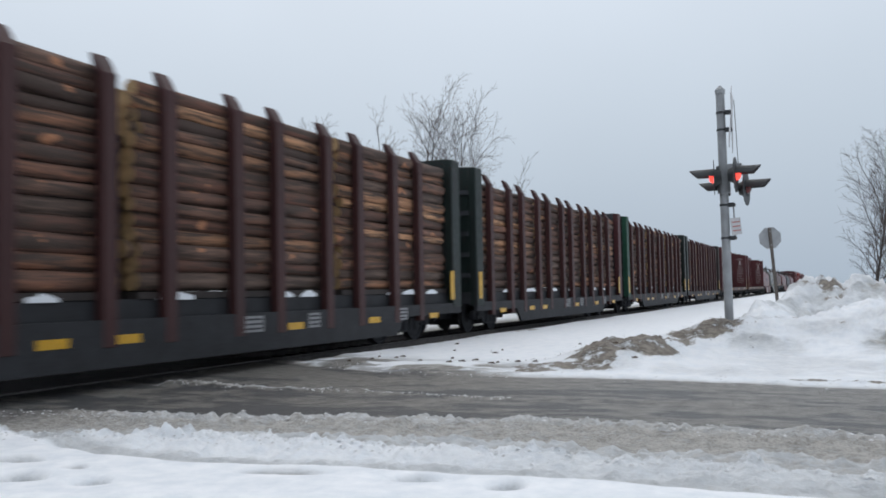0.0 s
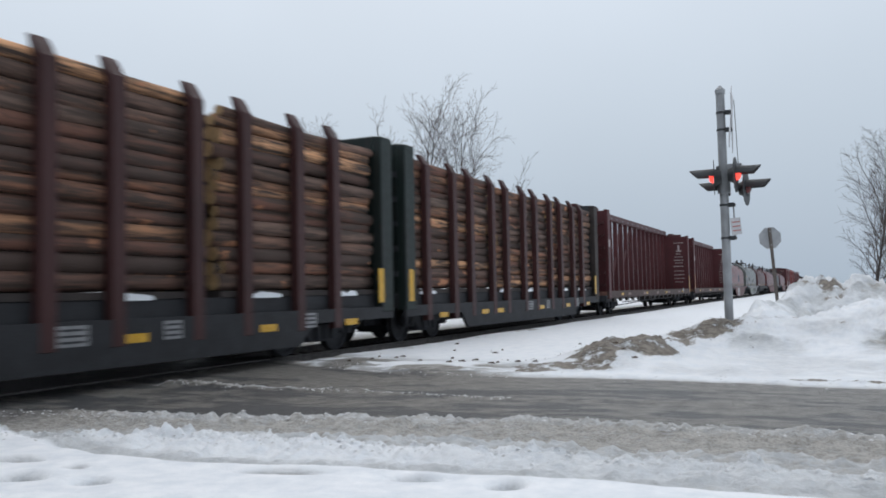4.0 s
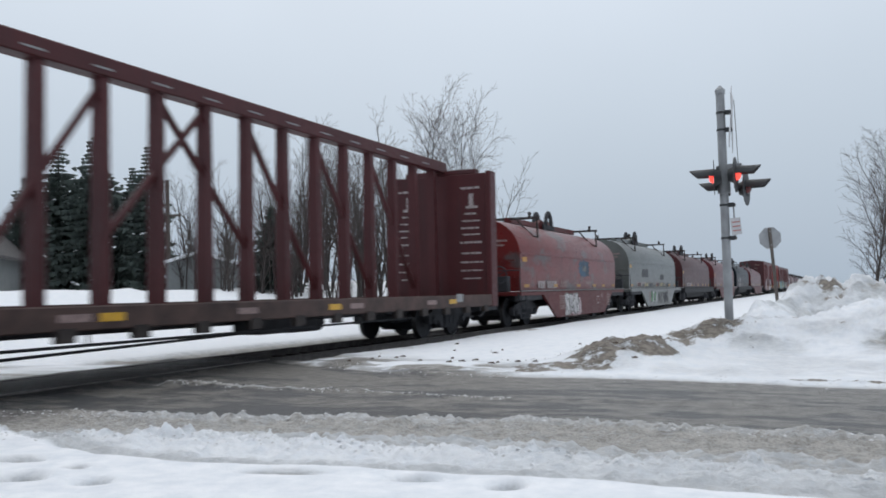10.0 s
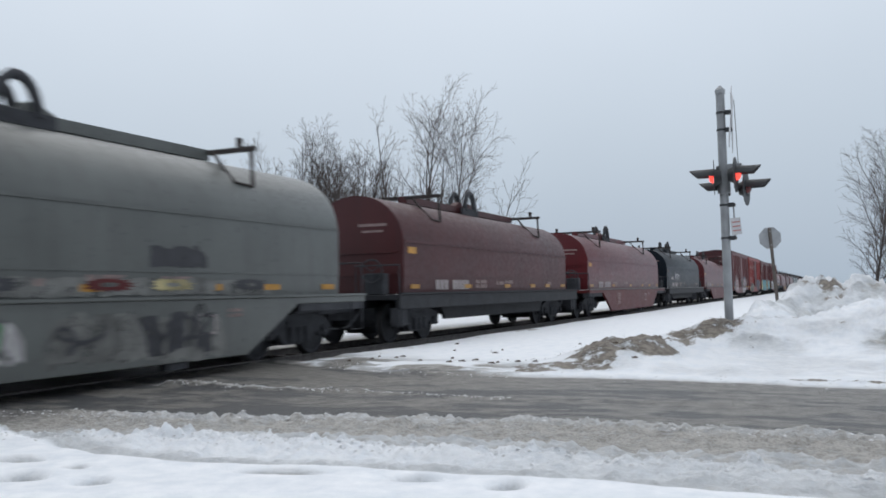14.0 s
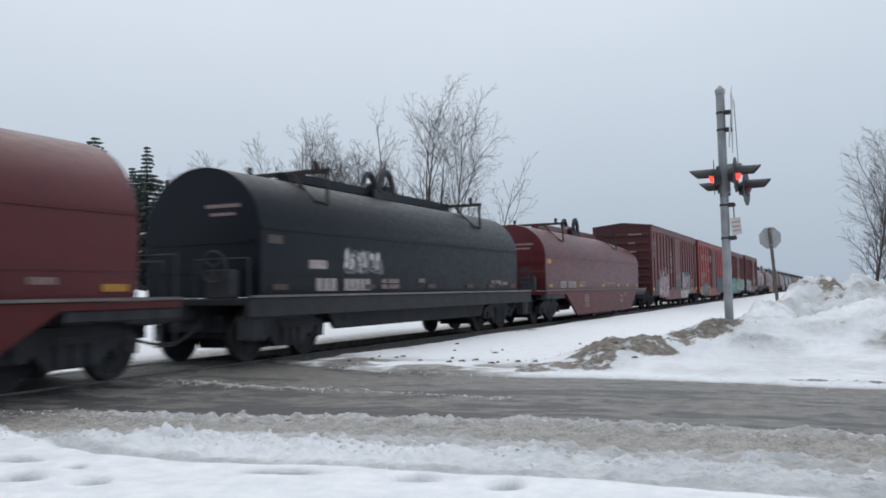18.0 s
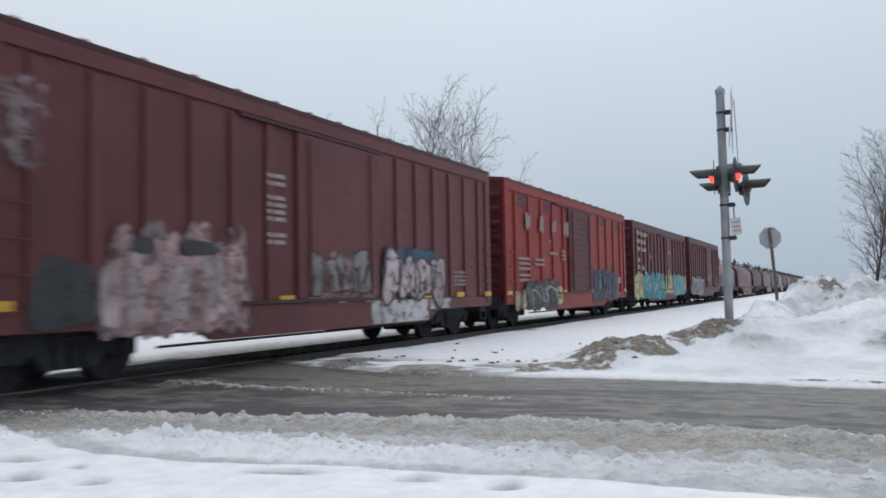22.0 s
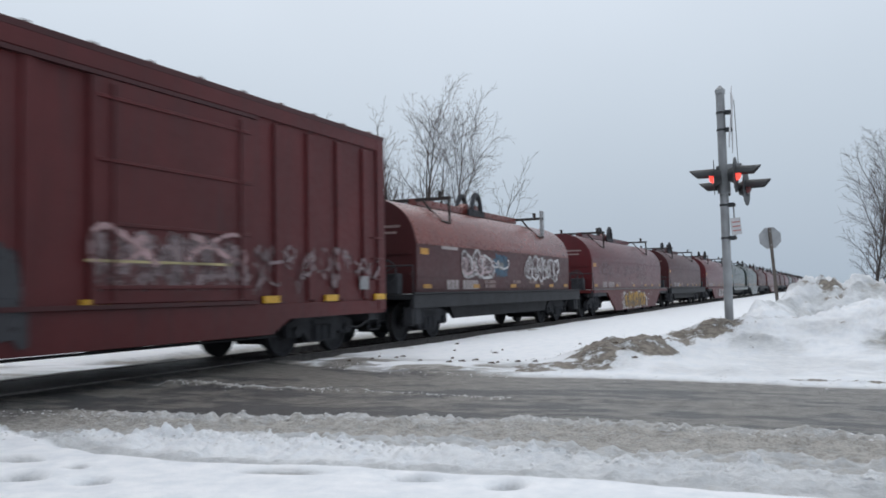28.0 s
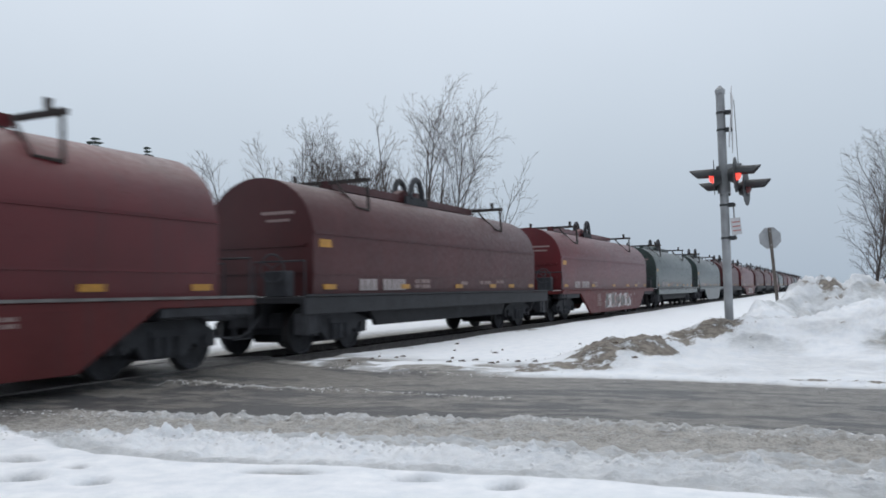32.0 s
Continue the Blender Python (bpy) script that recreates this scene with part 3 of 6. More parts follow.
# ---- the cars of the train (near side +x, leading end -y, origin on the rails) ----
CARS = []


def rolling_stock(name, label, category, s0, group="cars of the freight train"):
    car = thing(name, label, category, pose(TRACK_X, s0, RAIL_Z), group)
    CARS.append((car, s0))
    return car


LOG_MESHES = []


def log_meshes():
    rng = random.Random(5)
    for k in range(10):
        bm = bmesh.new()
        L, r = rng.uniform(4.72, 5.0), 0.088 + 0.0062 * k
        bend = (rng.uniform(-0.03, 0.03), rng.uniform(-0.05, 0.05))
        rings = []
        for i in range(5):
            u = i / 4
            rr = r * (1.06 - 0.12 * u) * rng.uniform(0.97, 1.03)
            cx, cz = bend[0] * math.sin(math.pi * u), bend[1] * math.sin(math.pi * u)
            rings.append([bm.verts.new((cx + rr * math.cos(2 * math.pi * j / 10) * rng.uniform(0.96, 1.04), -L / 2 + L * u, cz + rr * math.sin(2 * math.pi * j / 10) * rng.uniform(0.96, 1.04))) for j in range(10)])
        for a, b in zip(rings, rings[1:]):
            for j in range(10):
                f = bm.faces.new((a[j], a[(j + 1) % 10], b[(j + 1) % 10], b[j]))
                f.smooth = True
        for rg in (rings[0], rings[-1]):
            bm.faces.new(rg).material_index = 1
        bmesh.ops.recalc_face_normals(bm, faces=bm.faces[:])
        me = bpy.data.meshes.new("log")
        bm.to_mesh(me)
        bm.free()
        me.materials.append(M["bark"])
        me.materials.append(M["log_end"])
        LOG_MESHES.append((me, r))


log_meshes()


def log_car(s0, seed, frame_m, stake_m, post_l, post_r, label):
    rng = random.Random(seed)
    car = rolling_stock("log_car", label, "log car", s0)
    H = 8.35
    running_gear(car, 8.75, H, 6.35, (0.40, 0.98))
    part("deck", B(-1.38, 1.38, -H, H, 0.80, 1.12), frame_m, car, bevel=0.015)
    for sx in (-1, 1):
        part("side_sill", prism_x(bmesh.new(), [(-H, 0.62), (-H, 0.86), (H, 0.86), (H, 0.62), (5.3, 0.62), (4.9, 0.24), (-4.9, 0.24), (-5.3, 0.62)], *sorted((sx * 1.46, sx * 1.54))), frame_m, car)
    for sy, pm in ((-1, post_l), (1, post_r)):
        y = sy * (H - 0.24)
        bk = part("bulkhead", B(-1.42, 1.42, y - 0.21, y + 0.21, 1.12, 4.44), M["green_dark"] if pm in (M["green"], M["green_dark"]) else M["steel_black"], car, "steel end bulkhead", bevel=0.02)
        for k in range(5):
            part("bulkhead_rib", B(-1.35, 1.35, *sorted((y + sy * 0.21, y + sy * 0.26)), 1.5 + 0.55 * k, 1.62 + 0.55 * k), M["steel_black"], bk)
        for sx in (-1, 1):
            part("corner_post", B(*sorted((sx * 1.34, sx * 1.555)), y - 0.24, y + 0.24, 0.75, 4.42), pm, bk, bevel=0.02)
        part("reflector", B(1.556, 1.562, y - 0.11 - (0.3 if sy > 0 else 0), y + 0.11 - (0.3 if sy > 0 else 0), 0.95, 1.65), M["yellow"], car, "tall yellow reflective strip")
    # stakes along both sides, three stacks of logs between them
    for yc in (-7.15, -5.6, -4.5, -2.98, -1.86, -0.34, 0.76, 2.3, 3.46, 4.95, 6.15):
        for sx in (-1, 1):
            bm = B(*sorted((sx * 1.40, sx * 1.55)), yc - 0.12, yc + 0.12, 0.5, 4.10)
            prism_y(bm, [(sx * 1.40, 4.05), (sx * 1.55, 4.05), (sx * 1.44, 4.24), (sx * 1.36, 4.36), (sx * 1.28, 4.36), (sx * 1.36, 4.20)], yc - 0.125, yc + 0.125)
            part("stake", bm, stake_m, car, bevel=0.012)
    for yc in (-5.30, 0.09, 5.40):
        part("load_floor", B(-1.4, 1.4, yc - 2.45, yc + 2.45, 1.12, 1.22), M["steel_brown"], car)
        for _ in range(3):
            wv = rng.uniform(0.2, 0.45)
            c0 = yc + rng.uniform(-2.0, 2.0)
            crown = [(c0 + wv - 2 * wv * i / 9, 1.13 + (0.02 + 0.06 * math.sin(math.pi * i / 9)) * rng.uniform(0.7, 1.2)) for i in range(10)]
            bm = prism_x(bmesh.new(), [(c0 - wv, 1.10), (c0 + wv, 1.10)] + crown, 1.28, 1.41)
            tagged(part("snow_patch", bm, M["snow"], car, "snow lying on the deck edge"), kind="stuff")
        top = rng.uniform(4.08, 4.14)
        z = 1.24
        while z < top - 0.06:
            me, r = LOG_MESHES[rng.randrange(10)]
            r = min(r, max(0.09, (top - z) / 1.84))
            z += r * 0.90
            share("log", me, car, pose(1.385 - r + rng.uniform(-0.06, 0), yc + rng.uniform(-0.13, 0.13), z, rng.uniform(-0.55, 0.55), rng.uniform(0, 360), rng.choice((0, 180)) + rng.uniform(-0.5, 0.5)))
            z += r * 0.90
        inner = bmesh.new()
        zi = 1.36
        while zi < top - 0.1:
            for xi in (-1.2, -0.95, -0.7, -0.42, -0.15, 0.12, 0.4, 0.66, 0.92, 1.16):
                r = rng.uniform(0.10, 0.14)
                yy = yc + rng.uniform(-0.16, 0.16)
                rod(inner, (xi, yy - 2.4, zi + rng.uniform(-0.03, 0.05)), (xi, yy + 2.4, zi), r, r * 0.9, 7)
            zi += 0.235
        for f in inner.faces:
            if len(f.verts) == 7:
                f.material_index = 1
        pile = part("load_core", inner, [M["bark_load"], M["log_end"]], car, "inner logs of the stack")
        tagged(pile, kind="stuff")
    for y in (-6.5, -3.85, -2.64, 1.1, 4.04, 6.7):
        mark(car, "reflector", M["yellow"], 1.545, y + rng.uniform(-0.12, 0.12), 0.60, 0.46, 0.12)
    for y, w in ((0.0, 0.5), (1.75, 0.36), (5.2, 0.4)):
        plate = mark(car, "data_plate", M["plate"], 1.542, y, 0.68, w, 0.26)
        for k in range(3):
            part("plate_bar", B(1.547, 1.549, y - 0.4 * w, y + 0.4 * w, 0.59 + 0.075 * k, 0.62 + 0.075 * k), M["steel_black"], plate)
    return car


def log_bark_load():
    m, t, bs, ln = nodes_of("log_bark_pile")
    v = place_vec(t, (5, 0.9, 5), jitter=False)
    geo = t.nodes.new("ShaderNodeNewGeometry")
    col = blend(t, geo.outputs["Random Per Island"], (0.07, 0.045, 0.036), (0.24, 0.14, 0.085))
    n = noise_node(t, v, 1.6, 6.0, 0.65)
    ln(blend(t, span(t, n, 0.4, 0.62), (0.05, 0.036, 0.03), col), bs.inputs["Base Color"])
    bs.inputs["Roughness"].default_value = 0.85
    bump_to(t, bs, n, 0.6, 0.03)
    return m


M["bark_load"] = log_bark_load()


def centerbeam(s0, label, strip=True):
    car = rolling_stock("centerbeam_car", label, "flat car", s0)
    H, m = 10.85, M["oxide_deep"]
    words = random.Random(int(s0))
    running_gear(car, 11.75, H, 8.55, (0.62, 0.95))
    part("deck", B(-1.45, 1.45, -H, H, 0.86, 1.02), M["deck_wood"], car, "worn reddish deck")
    for sx in (-1, 1):
        sill = part("side_sill", B(*sorted((sx * 1.44, sx * 1.54)), -H, H, 0.74, 1.05), M["frame_brown"], car, bevel=0.015)
        for k in range(17):
            y = -H + 0.9 + (2 * H - 1.8) * k / 16
            part("winch", B(*sorted((sx * 1.46, sx * 1.56)), y - 0.14, y + 0.14, 0.60, 0.78), M["steel_brown"], sill)
    # centre partition
    part("top_chord", B(-0.16, 0.16, -H + 0.2, H - 0.2, 4.50, 4.80), m, car, bevel=0.02)
    # bright highlights of the chord's slots, laid on as thin pale plates
    for k in range(16):
        y = -H + 1.6 + (2 * H - 3.2) * k / 15
        part("lading_slot", B(0.161, 0.167, y - 0.20, y + 0.20, 4.60, 4.63), M["plate"], car)
    n = 18
    ys = [1.17 * (k - 8.5) for k in range(n)]
    for y in ys:
        bm = bmesh.new()
        prism_y(bm, [(-0.13, 1.0), (0.13, 1.0), (0.10, 4.52), (-0.10, 4.52)], y - 0.085, y + 0.085)
        part("upright", bm, m, car)
    braces = [(ys[k], 1.2, ys[k + 2], 4.4) for k in (1, 3, 5)] + [(ys[k], 4.4, ys[k + 2], 1.2) for k in (10, 12, 14)]
    braces += [(ys[7], 2.0, ys[9], 4.45), (ys[8], 4.45, ys[10], 2.0)]
    for a, za, b, zb in braces:
        bm = bmesh.new()
        rod(bm, (0, a, za), (0, b, zb), 0.065, 0.065, 6)
        part("diagonal_brace", bm, m, car)
    for sy in (-1, 1):
        y = sy * (H - 0.22)
        bk = part("bulkhead", B(-1.5, 1.5, y - 0.16, y + 0.16, 1.0, 4.42), m, car, "maroon end bulkhead with stencilled rows", bevel=0.02)
        part("bulkhead_cap", prism_x(bmesh.new(), [(y - 0.15, 4.42), (y + 0.15, 4.42), (y + 0.12, 4.56), (y - 0.12, 4.56)], -1.1, 1.1), m, bk, bevel=0.02)
        for sx in (-1, 1):
            part("corner_post", B(*sorted((sx * 1.40, sx * 1.552)), y - 0.21, y + 0.21, 0.72, 4.46), m, bk, bevel=0.015)
        for k in range(6):
            part("bulkhead_rib", B(-1.38, 1.38, *sorted((y + sy * 0.16, y + sy * 0.24)), 1.25 + 0.52 * k, 1.36 + 0.52 * k), M["oxide_dark"], bk)
        if sy > 0:
            yi = y - 0.163
            for x0 in (-1.0, 0.95):
                rows = [(4.02, 0.62, 0.07), (3.30, 0.40, 0.06), (3.10, 0.55, 0.05), (2.90, 0.62, 0.06), (2.72, 0.5, 0.05), (2.50, 0.7, 0.07), (2.20, 0.62, 0.06), (1.95, 0.66, 0.06), (1.72, 0.66, 0.05), (1.5, 0.5, 0.05)]
                for z, w, h in rows:
                    bm, a = bmesh.new(), x0 - w / 2
                    while a < x0 + w / 2 - 0.05:
                        b = min(x0 + w / 2, a + words.uniform(0.07, 0.24))
                        box(bm, a, b, yi - 0.004, yi, z - 0.42 * h, z + 0.42 * h)
                        a = b + words.uniform(0.02, 0.05)
                    part("stencil_bar", bm, M["mark"], bk)
                part("stencil_bar", B(x0 - 0.16, x0 + 0.20, yi - 0.004, yi, 3.45, 3.52), M["mark"], bk)
                part("stencil_bar", B(x0 - 0.06, x0 + 0.07, yi - 0.004, yi, 3.52, 3.86), M["mark"], bk)
        else:
            ladder(car, m, 1.0, y - 0.2, 1.3, 4.1, across="x")
            for z, w in ((3.85, 0.8), (3.35, 0.5), (2.9, 0.5)):
                part("stencil_bar", B(0.3, 0.3 + w, y - 0.252, y - 0.246, z, z + 0.08), M["mark_dim"], bk)
    if strip:
        part("reflector", B(1.553, 1.558, -H + 0.06, -H + 0.30, 1.0, 2.05), M["orange_faded"], car, "tall faded orange strip on the corner post")
    else:
        part("reflector", B(1.553, 1.558, H - 0.30, H - 0.14, 0.85, 1.9), M["yellow"], car, "tall yellow strip on the corner post")
    mark(car, "stencil_bar", M["mark"], 1.553, -H + 0.2, 3.05, 0.3, 0.3)
    for k in range(4):
        mark(car, "reflector", M["yellow"], 1.542, -8.4 + 5.4 * k, 0.90, 0.42, 0.11)
    for k in range(5):
        mark(car, "data_plate", M["mark_dim"], 1.542, -7.0 + 3.4 * k, 0.9, 0.5, 0.10)
    mark(car, "data_plate", M["plate"], 1.548, 8.2, 0.98, 0.4, 0.2)
    for sy in (-1, 1):
        part("draft_sill", B(-0.55, 0.55, *sorted((sy * (H - 3.6), sy * (H + 0.35))), 0.42, 0.86), M["steel_black"], car)
        part("end_platform", B(-1.45, 1.45, *sorted((sy * (H - 1.1), sy * (H + 0.12))), 0.62, 0.86), M["steel_black"], car)
    # brake gear under the deck
    bm = B(0.35, 0.95, 0.9, 1.9, 0.45, 0.80)
    rod(bm, (0.6, 2.2, 0.6), (0.6, 3.2, 0.6), 0.19, n=12)
    line(bm, [(1.1, -6.5, 0.52), (1.1, 6.5, 0.55)], 0.022)
    line(bm, [(0.8, -6.5, 0.36), (0.8, 0.9, 0.5)], 0.022)
    line(bm, [(1.1, -3.0, 0.9), (1.1, -3.0, 0.52)], 0.02)
    line(bm, [(1.1, 4.0, 0.9), (1.1, 4.0, 0.52)], 0.02)
    part("brake_gear", bm, M["steel_black"], car)
    return car


def coil_car(s0, half, half_pitch, hood_m, sill_m, kind, label, lip_m=None, rack_m=None, side_m=None, slope=False, joint=2.31, bottom_m=None, seed=0, tape_m=None, post_m=None):
    """A coil car: deep or shallow sill, removable arched hood with a lifting rack on its ridge."""
    rng = random.Random(seed)
    car = rolling_stock("coil_car", label, "coil car", s0)
    rack_m = rack_m or hood_m
    deck = half + 0.62
    running_gear(car, half_pitch, deck, half_pitch - 2.45, (0.55, 1.0))
    bm = B(-1.5, 1.5, -deck, deck, 0.98, 1.10)
    part("deck", bm, M["frame_black"] if kind == "flat" else sill_m, car, bevel=0.015)
    # hood: skin with round shoulders, its lower band and end panels
    hw, rise = 1.27, 1.10
    prof = [(hw - 0.02, 1.12), (hw, 1.6), (hw, joint)] + [(hw * math.cos(a), joint + rise * math.sin(a)) for a in [math.pi / 2 * k / 8 for k in range(1, 8)]] + [(0.0, joint + rise)]
    prof = prof + [(-x, z) for x, z in prof[-2::-1]]
    bm = bmesh.new()
    cuts = [(-half, 0.985), (-half + 0.05, 1.0), (half - 0.05, 1.0), (half, 0.985)]
    if slope:
        cuts = [(-half, 0.985), (-half + 0.05, 1.0), (half * 0.38, 1.0), (half * 0.62, 0.93), (half - 0.5, 0.86), (half, 0.80)]
    rings = []
    for y, q in cuts:
        rings.append([bm.verts.new((x * (q if not slope else 1.0) if z > joint else x, y, z if z <= joint else joint + (z - joint) * (q if slope else 1.0))) for x, z in prof])
    for a, b in zip(rings, rings[1:]):
        for i in range(len(prof) - 1):
            bm.faces.new((a[i], a[i + 1], b[i + 1], b[i]))
    bm.faces.new(rings[0])
    bm.faces.new(rings[-1][::-1])
    # side_m replaces hood_m below the joint and on both ends
    if side_m:
        for f in bm.faces:
            if max(v.co.z for v in f.verts) <= joint + 0.01 or len(f.verts) > 4:
                f.material_index = 1
    hood = part("hood", bm, [hood_m, side_m] if side_m else hood_m, car, "arched sheet-steel coil hood", smooth=True)
    bm = bmesh.new()
    for sx in (-1, 1):
        box(bm, *sorted((sx * (hw - 0.002), sx * (hw + 0.02))), -half + 0.03, half - 0.03, joint - 0.03, joint + 0.02)
    part("hood_seam", bm, hood_m, hood)
    bm = bmesh.new()
    for sx in (-1, 1):
        box(bm, *sorted((sx * 1.49, sx * 1.53)), -deck, deck, 1.105, 1.145)
    part("deck_lip", bm, lip_m or sill_m, car, "pale deck edge" if lip_m else "")
    # end panel ribs on the leading face
    for z in (1.55, 2.05):
        part("end_rib", B(-1.1, 1.1, -half - 0.04, -half, z, z + 0.05), side_m or hood_m, hood)
    part("stencil_bar", B(0.1, 0.85, -half - 0.008, -half - 0.002, joint + 0.36, joint + 0.42), M["mark_dim"], hood)
    part("stencil_bar", B(0.2, 0.75, -half - 0.008, -half - 0.002, joint + 0.22, joint + 0.27), M["mark_dim"], hood)
    # rack on the ridge: bar, two lifting loops, arms with legs near both ends
    zt = joint + 1.10
    yl, yr = -half * 0.62, half * (0.62 if not slope else 0.50)
    rack = part("lifting_rack", B(-0.14, 0.14, yl, yr, zt + 0.03, zt + 0.21), rack_m, car, "ridge beam with lifting loops")
    for dx in (-0.24, 0.24):
        bm = bmesh.new()
        pts = [(dx, 0.34 * math.cos(a), zt + 0.12 + 0.54 * math.sin(a)) for a in [math.pi * i / 12 for i in range(13)]]
        line(bm, pts, 0.075, 8)
        box(bm, dx - 0.03, dx + 0.03, -0.62, 0.62, zt - 0.02, zt + 0.18)
        part("lifting_loop", bm, M["steel_black"], rack, "dark steel lifting loop", smooth=True)
    prism = [(-1.15, zt), (-1.05, zt + 0.10), (-0.45, zt + 0.36), (-0.28, zt + 0.36), (-0.22, zt + 0.24), (0.22, zt + 0.24), (0.28, zt + 0.36), (0.45, zt + 0.36), (1.05, zt + 0.10), (1.15, zt)]
    part("loop_plate", prism_x(bmesh.new(), prism, -0.10, 0.10), rack_m, rack)
    for y in (yl, yr):
        for sx in (-1, 1):
            bm = bmesh.new()
            box(bm, *sorted((sx * 0.1, sx * 1.12)), y - 0.05, y + 0.05, zt + 0.12, zt + 0.20)
            line(bm, [(sx * 1.05, y, zt + 0.12), (sx * 1.08, y, joint + 0.60)], 0.035)
            line(bm, [(sx * 0.45, y - 0.25, zt + 0.10), (sx * 0.62, y - 0.3, zt - 0.10), (sx * 1.06, y - 0.45, joint + 0.62), (sx * 1.08, y, joint + 0.60)], 0.030)
            rod(bm, (sx * 0.8, y, zt + 0.18), (sx * 0.8, y, zt + 0.36), 0.05, 0.06, 8)
            part("rack_arm", bm, M["steel_brown"], rack)
    if post_m:
        part("rack_post", B(1.03, 1.10, yr - 0.13, yr + 0.13, joint + 0.66, zt + 0.42), post_m, rack, "pale upright plate at the end of the rack", bevel=0.01)
    # sill below the deck
    for sx in (-1, 1):
        if kind == "belly":
            q = half_pitch - 2.45
            bm = prism_x(bmesh.new(), [(-q + 0.45, 1.085), (q - 0.45, 1.085), (q - 0.60, 0.98), (q - 2.0, 0.20), (-q + 2.0, 0.20), (-q + 0.60, 0.98)], *sorted((sx * 1.42, sx * 1.50)))
            part("side_sill", bm, bottom_m or sill_m, car, "deep fish-belly side sill", bevel=0.01)
            for sy in (-1, 1):
                part("end_sill", B(*sorted((sx * 1.36, sx * 1.47)), *sorted((sy * (q - 0.5), sy * deck)), 0.84, 1.08), M["steel_black"], car, bevel=0.01)
            for k in range(2):
                part("belly_foot", B(*sorted((sx * 1.30, sx * 1.46)), 1.5 - 3.6 * k, 1.9 - 3.6 * k, 0.10, 0.22), M["steel_black"], car)
        else:
            q = half_pitch - 2.45
            part("side_sill", B(*sorted((sx * 1.40, sx * 1.50)), -deck, deck, 0.78, 1.09), sill_m, car, bevel=0.01)
            part("sill_rail", prism_x(bmesh.new(), [(-q + 1.2, 0.80), (q - 1.2, 0.80), (q - 1.5, 0.46), (-q + 1.5, 0.46)], *sorted((sx * 1.02, sx * 1.12))), M["frame_black"], car)
            for sy in (-1, 1):
                part("end_step", B(*sorted((sx * 1.22, sx * 1.42)), *sorted((sy * (deck - 0.55), sy * (deck - 0.05))), 0.42, 0.80), M["steel_black"], car)
    for sy in (-1, 1):
        for sx in (-1, 1):
            bm = bmesh.new()
            line(bm, [(sx * 1.45, sy * (deck - 0.06), 1.1), (sx * 1.45, sy * (deck - 0.06), 1.75), (sx * 0.35, sy * (deck - 0.06), 1.75), (sx * 0.35, sy * (deck - 0.06), 1.1)], 0.02)
            line(bm, [(sx * 1.47, sy * (deck - 0.10), 1.0), (sx * 1.47, sy * (deck - 0.10), 0.45), (sx * 1.47, sy * (deck - 0.50), 0.45), (sx * 1.47, sy * (deck - 0.50), 1.0)], 0.02)
            part("end_rail", bm, M["steel_black"], car)
    part("foot_seam", B(hw - 0.004, hw + 0.012, -half + 0.03, half - 0.03, 1.50, 1.53), side_m or hood_m, hood)
    # stencils and reflective strips along the hood foot
    x = hw + 0.002
    stencil(car, M["mark"], x, -half + 2.05, 1.32, 0.75, 0.24)
    stencil(car, M["mark"], x, -half + 3.20, 1.32, 1.05, 0.24)
    for z in (1.40, 1.28):
        stencil(car, M["mark_dim"], x, -half + 4.6, z, 0.8, 0.09)
    for k in range(3):
        stencil(car, M["mark_dim"], x, rng.uniform(-0.2, 0.85) * half, 1.40 + rng.uniform(-0.05, 0.02), rng.uniform(0.3, 0.8), 0.09)
    mark(car, "reflector", tape_m or M["yellow_dim"], x, -half + 0.42, joint - 0.20, 0.42, 0.15)
    for y in (-half + 0.55, -half * 0.42, 0.05 * half, 0.42 * half, 0.66 * half, half - 0.4):
        mark(car, "reflector", tape_m or M["yellow_dim"], hw + 0.004, y, 1.28, 0.44, 0.10)
    if kind == "belly":
        for z in (0.92, 0.84, 0.76, 0.68, 0.58, 0.50):
            stencil(car, M["mark_dim"], 1.502, -half * 0.42, z, 0.6, 0.05)
            if z > 0.8:
                stencil(car, M["mark_dim"], 1.502, half * 0.46, z, 0.35, 0.05)
    if kind == "belly":
        plate = mark(car, "data_plate", M["mark"], 1.502, half * 0.36, 0.72, 0.36, 0.30)
        part("plate_field", B(1.506, 1.509, half * 0.36 - 0.14, half * 0.36 + 0.14, 0.61, 0.83), sill_m, plate)
    # hand brake and its box on the leading platform
    bm = B(0.55, 1.05, -deck + 0.06, -deck + 0.32, 1.10, 1.58)
    stand = part("brake_stand", bm, M["steel_black"], car, "dark hand brake box on the end platform", bevel=0.02)
    bm = bmesh.new()
    line(bm, [(0.8 + 0.26 * math.cos(a), -deck - 0.02, 1.62 + 0.26 * math.sin(a)) for a in [2 * math.pi * k / 16 for k in range(17)]], 0.02)
    for k in range(3):
        a = 2 * math.pi * k / 3 + 0.5
        rod(bm, (0.8, -deck - 0.02, 1.62), (0.8 + 0.26 * math.cos(a), -deck - 0.02, 1.62 + 0.26 * math.sin(a)), 0.014, n=5)
    part("brake_wheel", bm, M["steel_black"], stand)
    bm = B(0.4, 0.9, -0.6, 0.3, 0.45, 0.8)
    rod(bm, (0.6, 0.7, 0.6), (0.6, 1.6, 0.6), 0.18, n=12)
    part("brake_gear", bm, M["steel_black"], car)
    return car


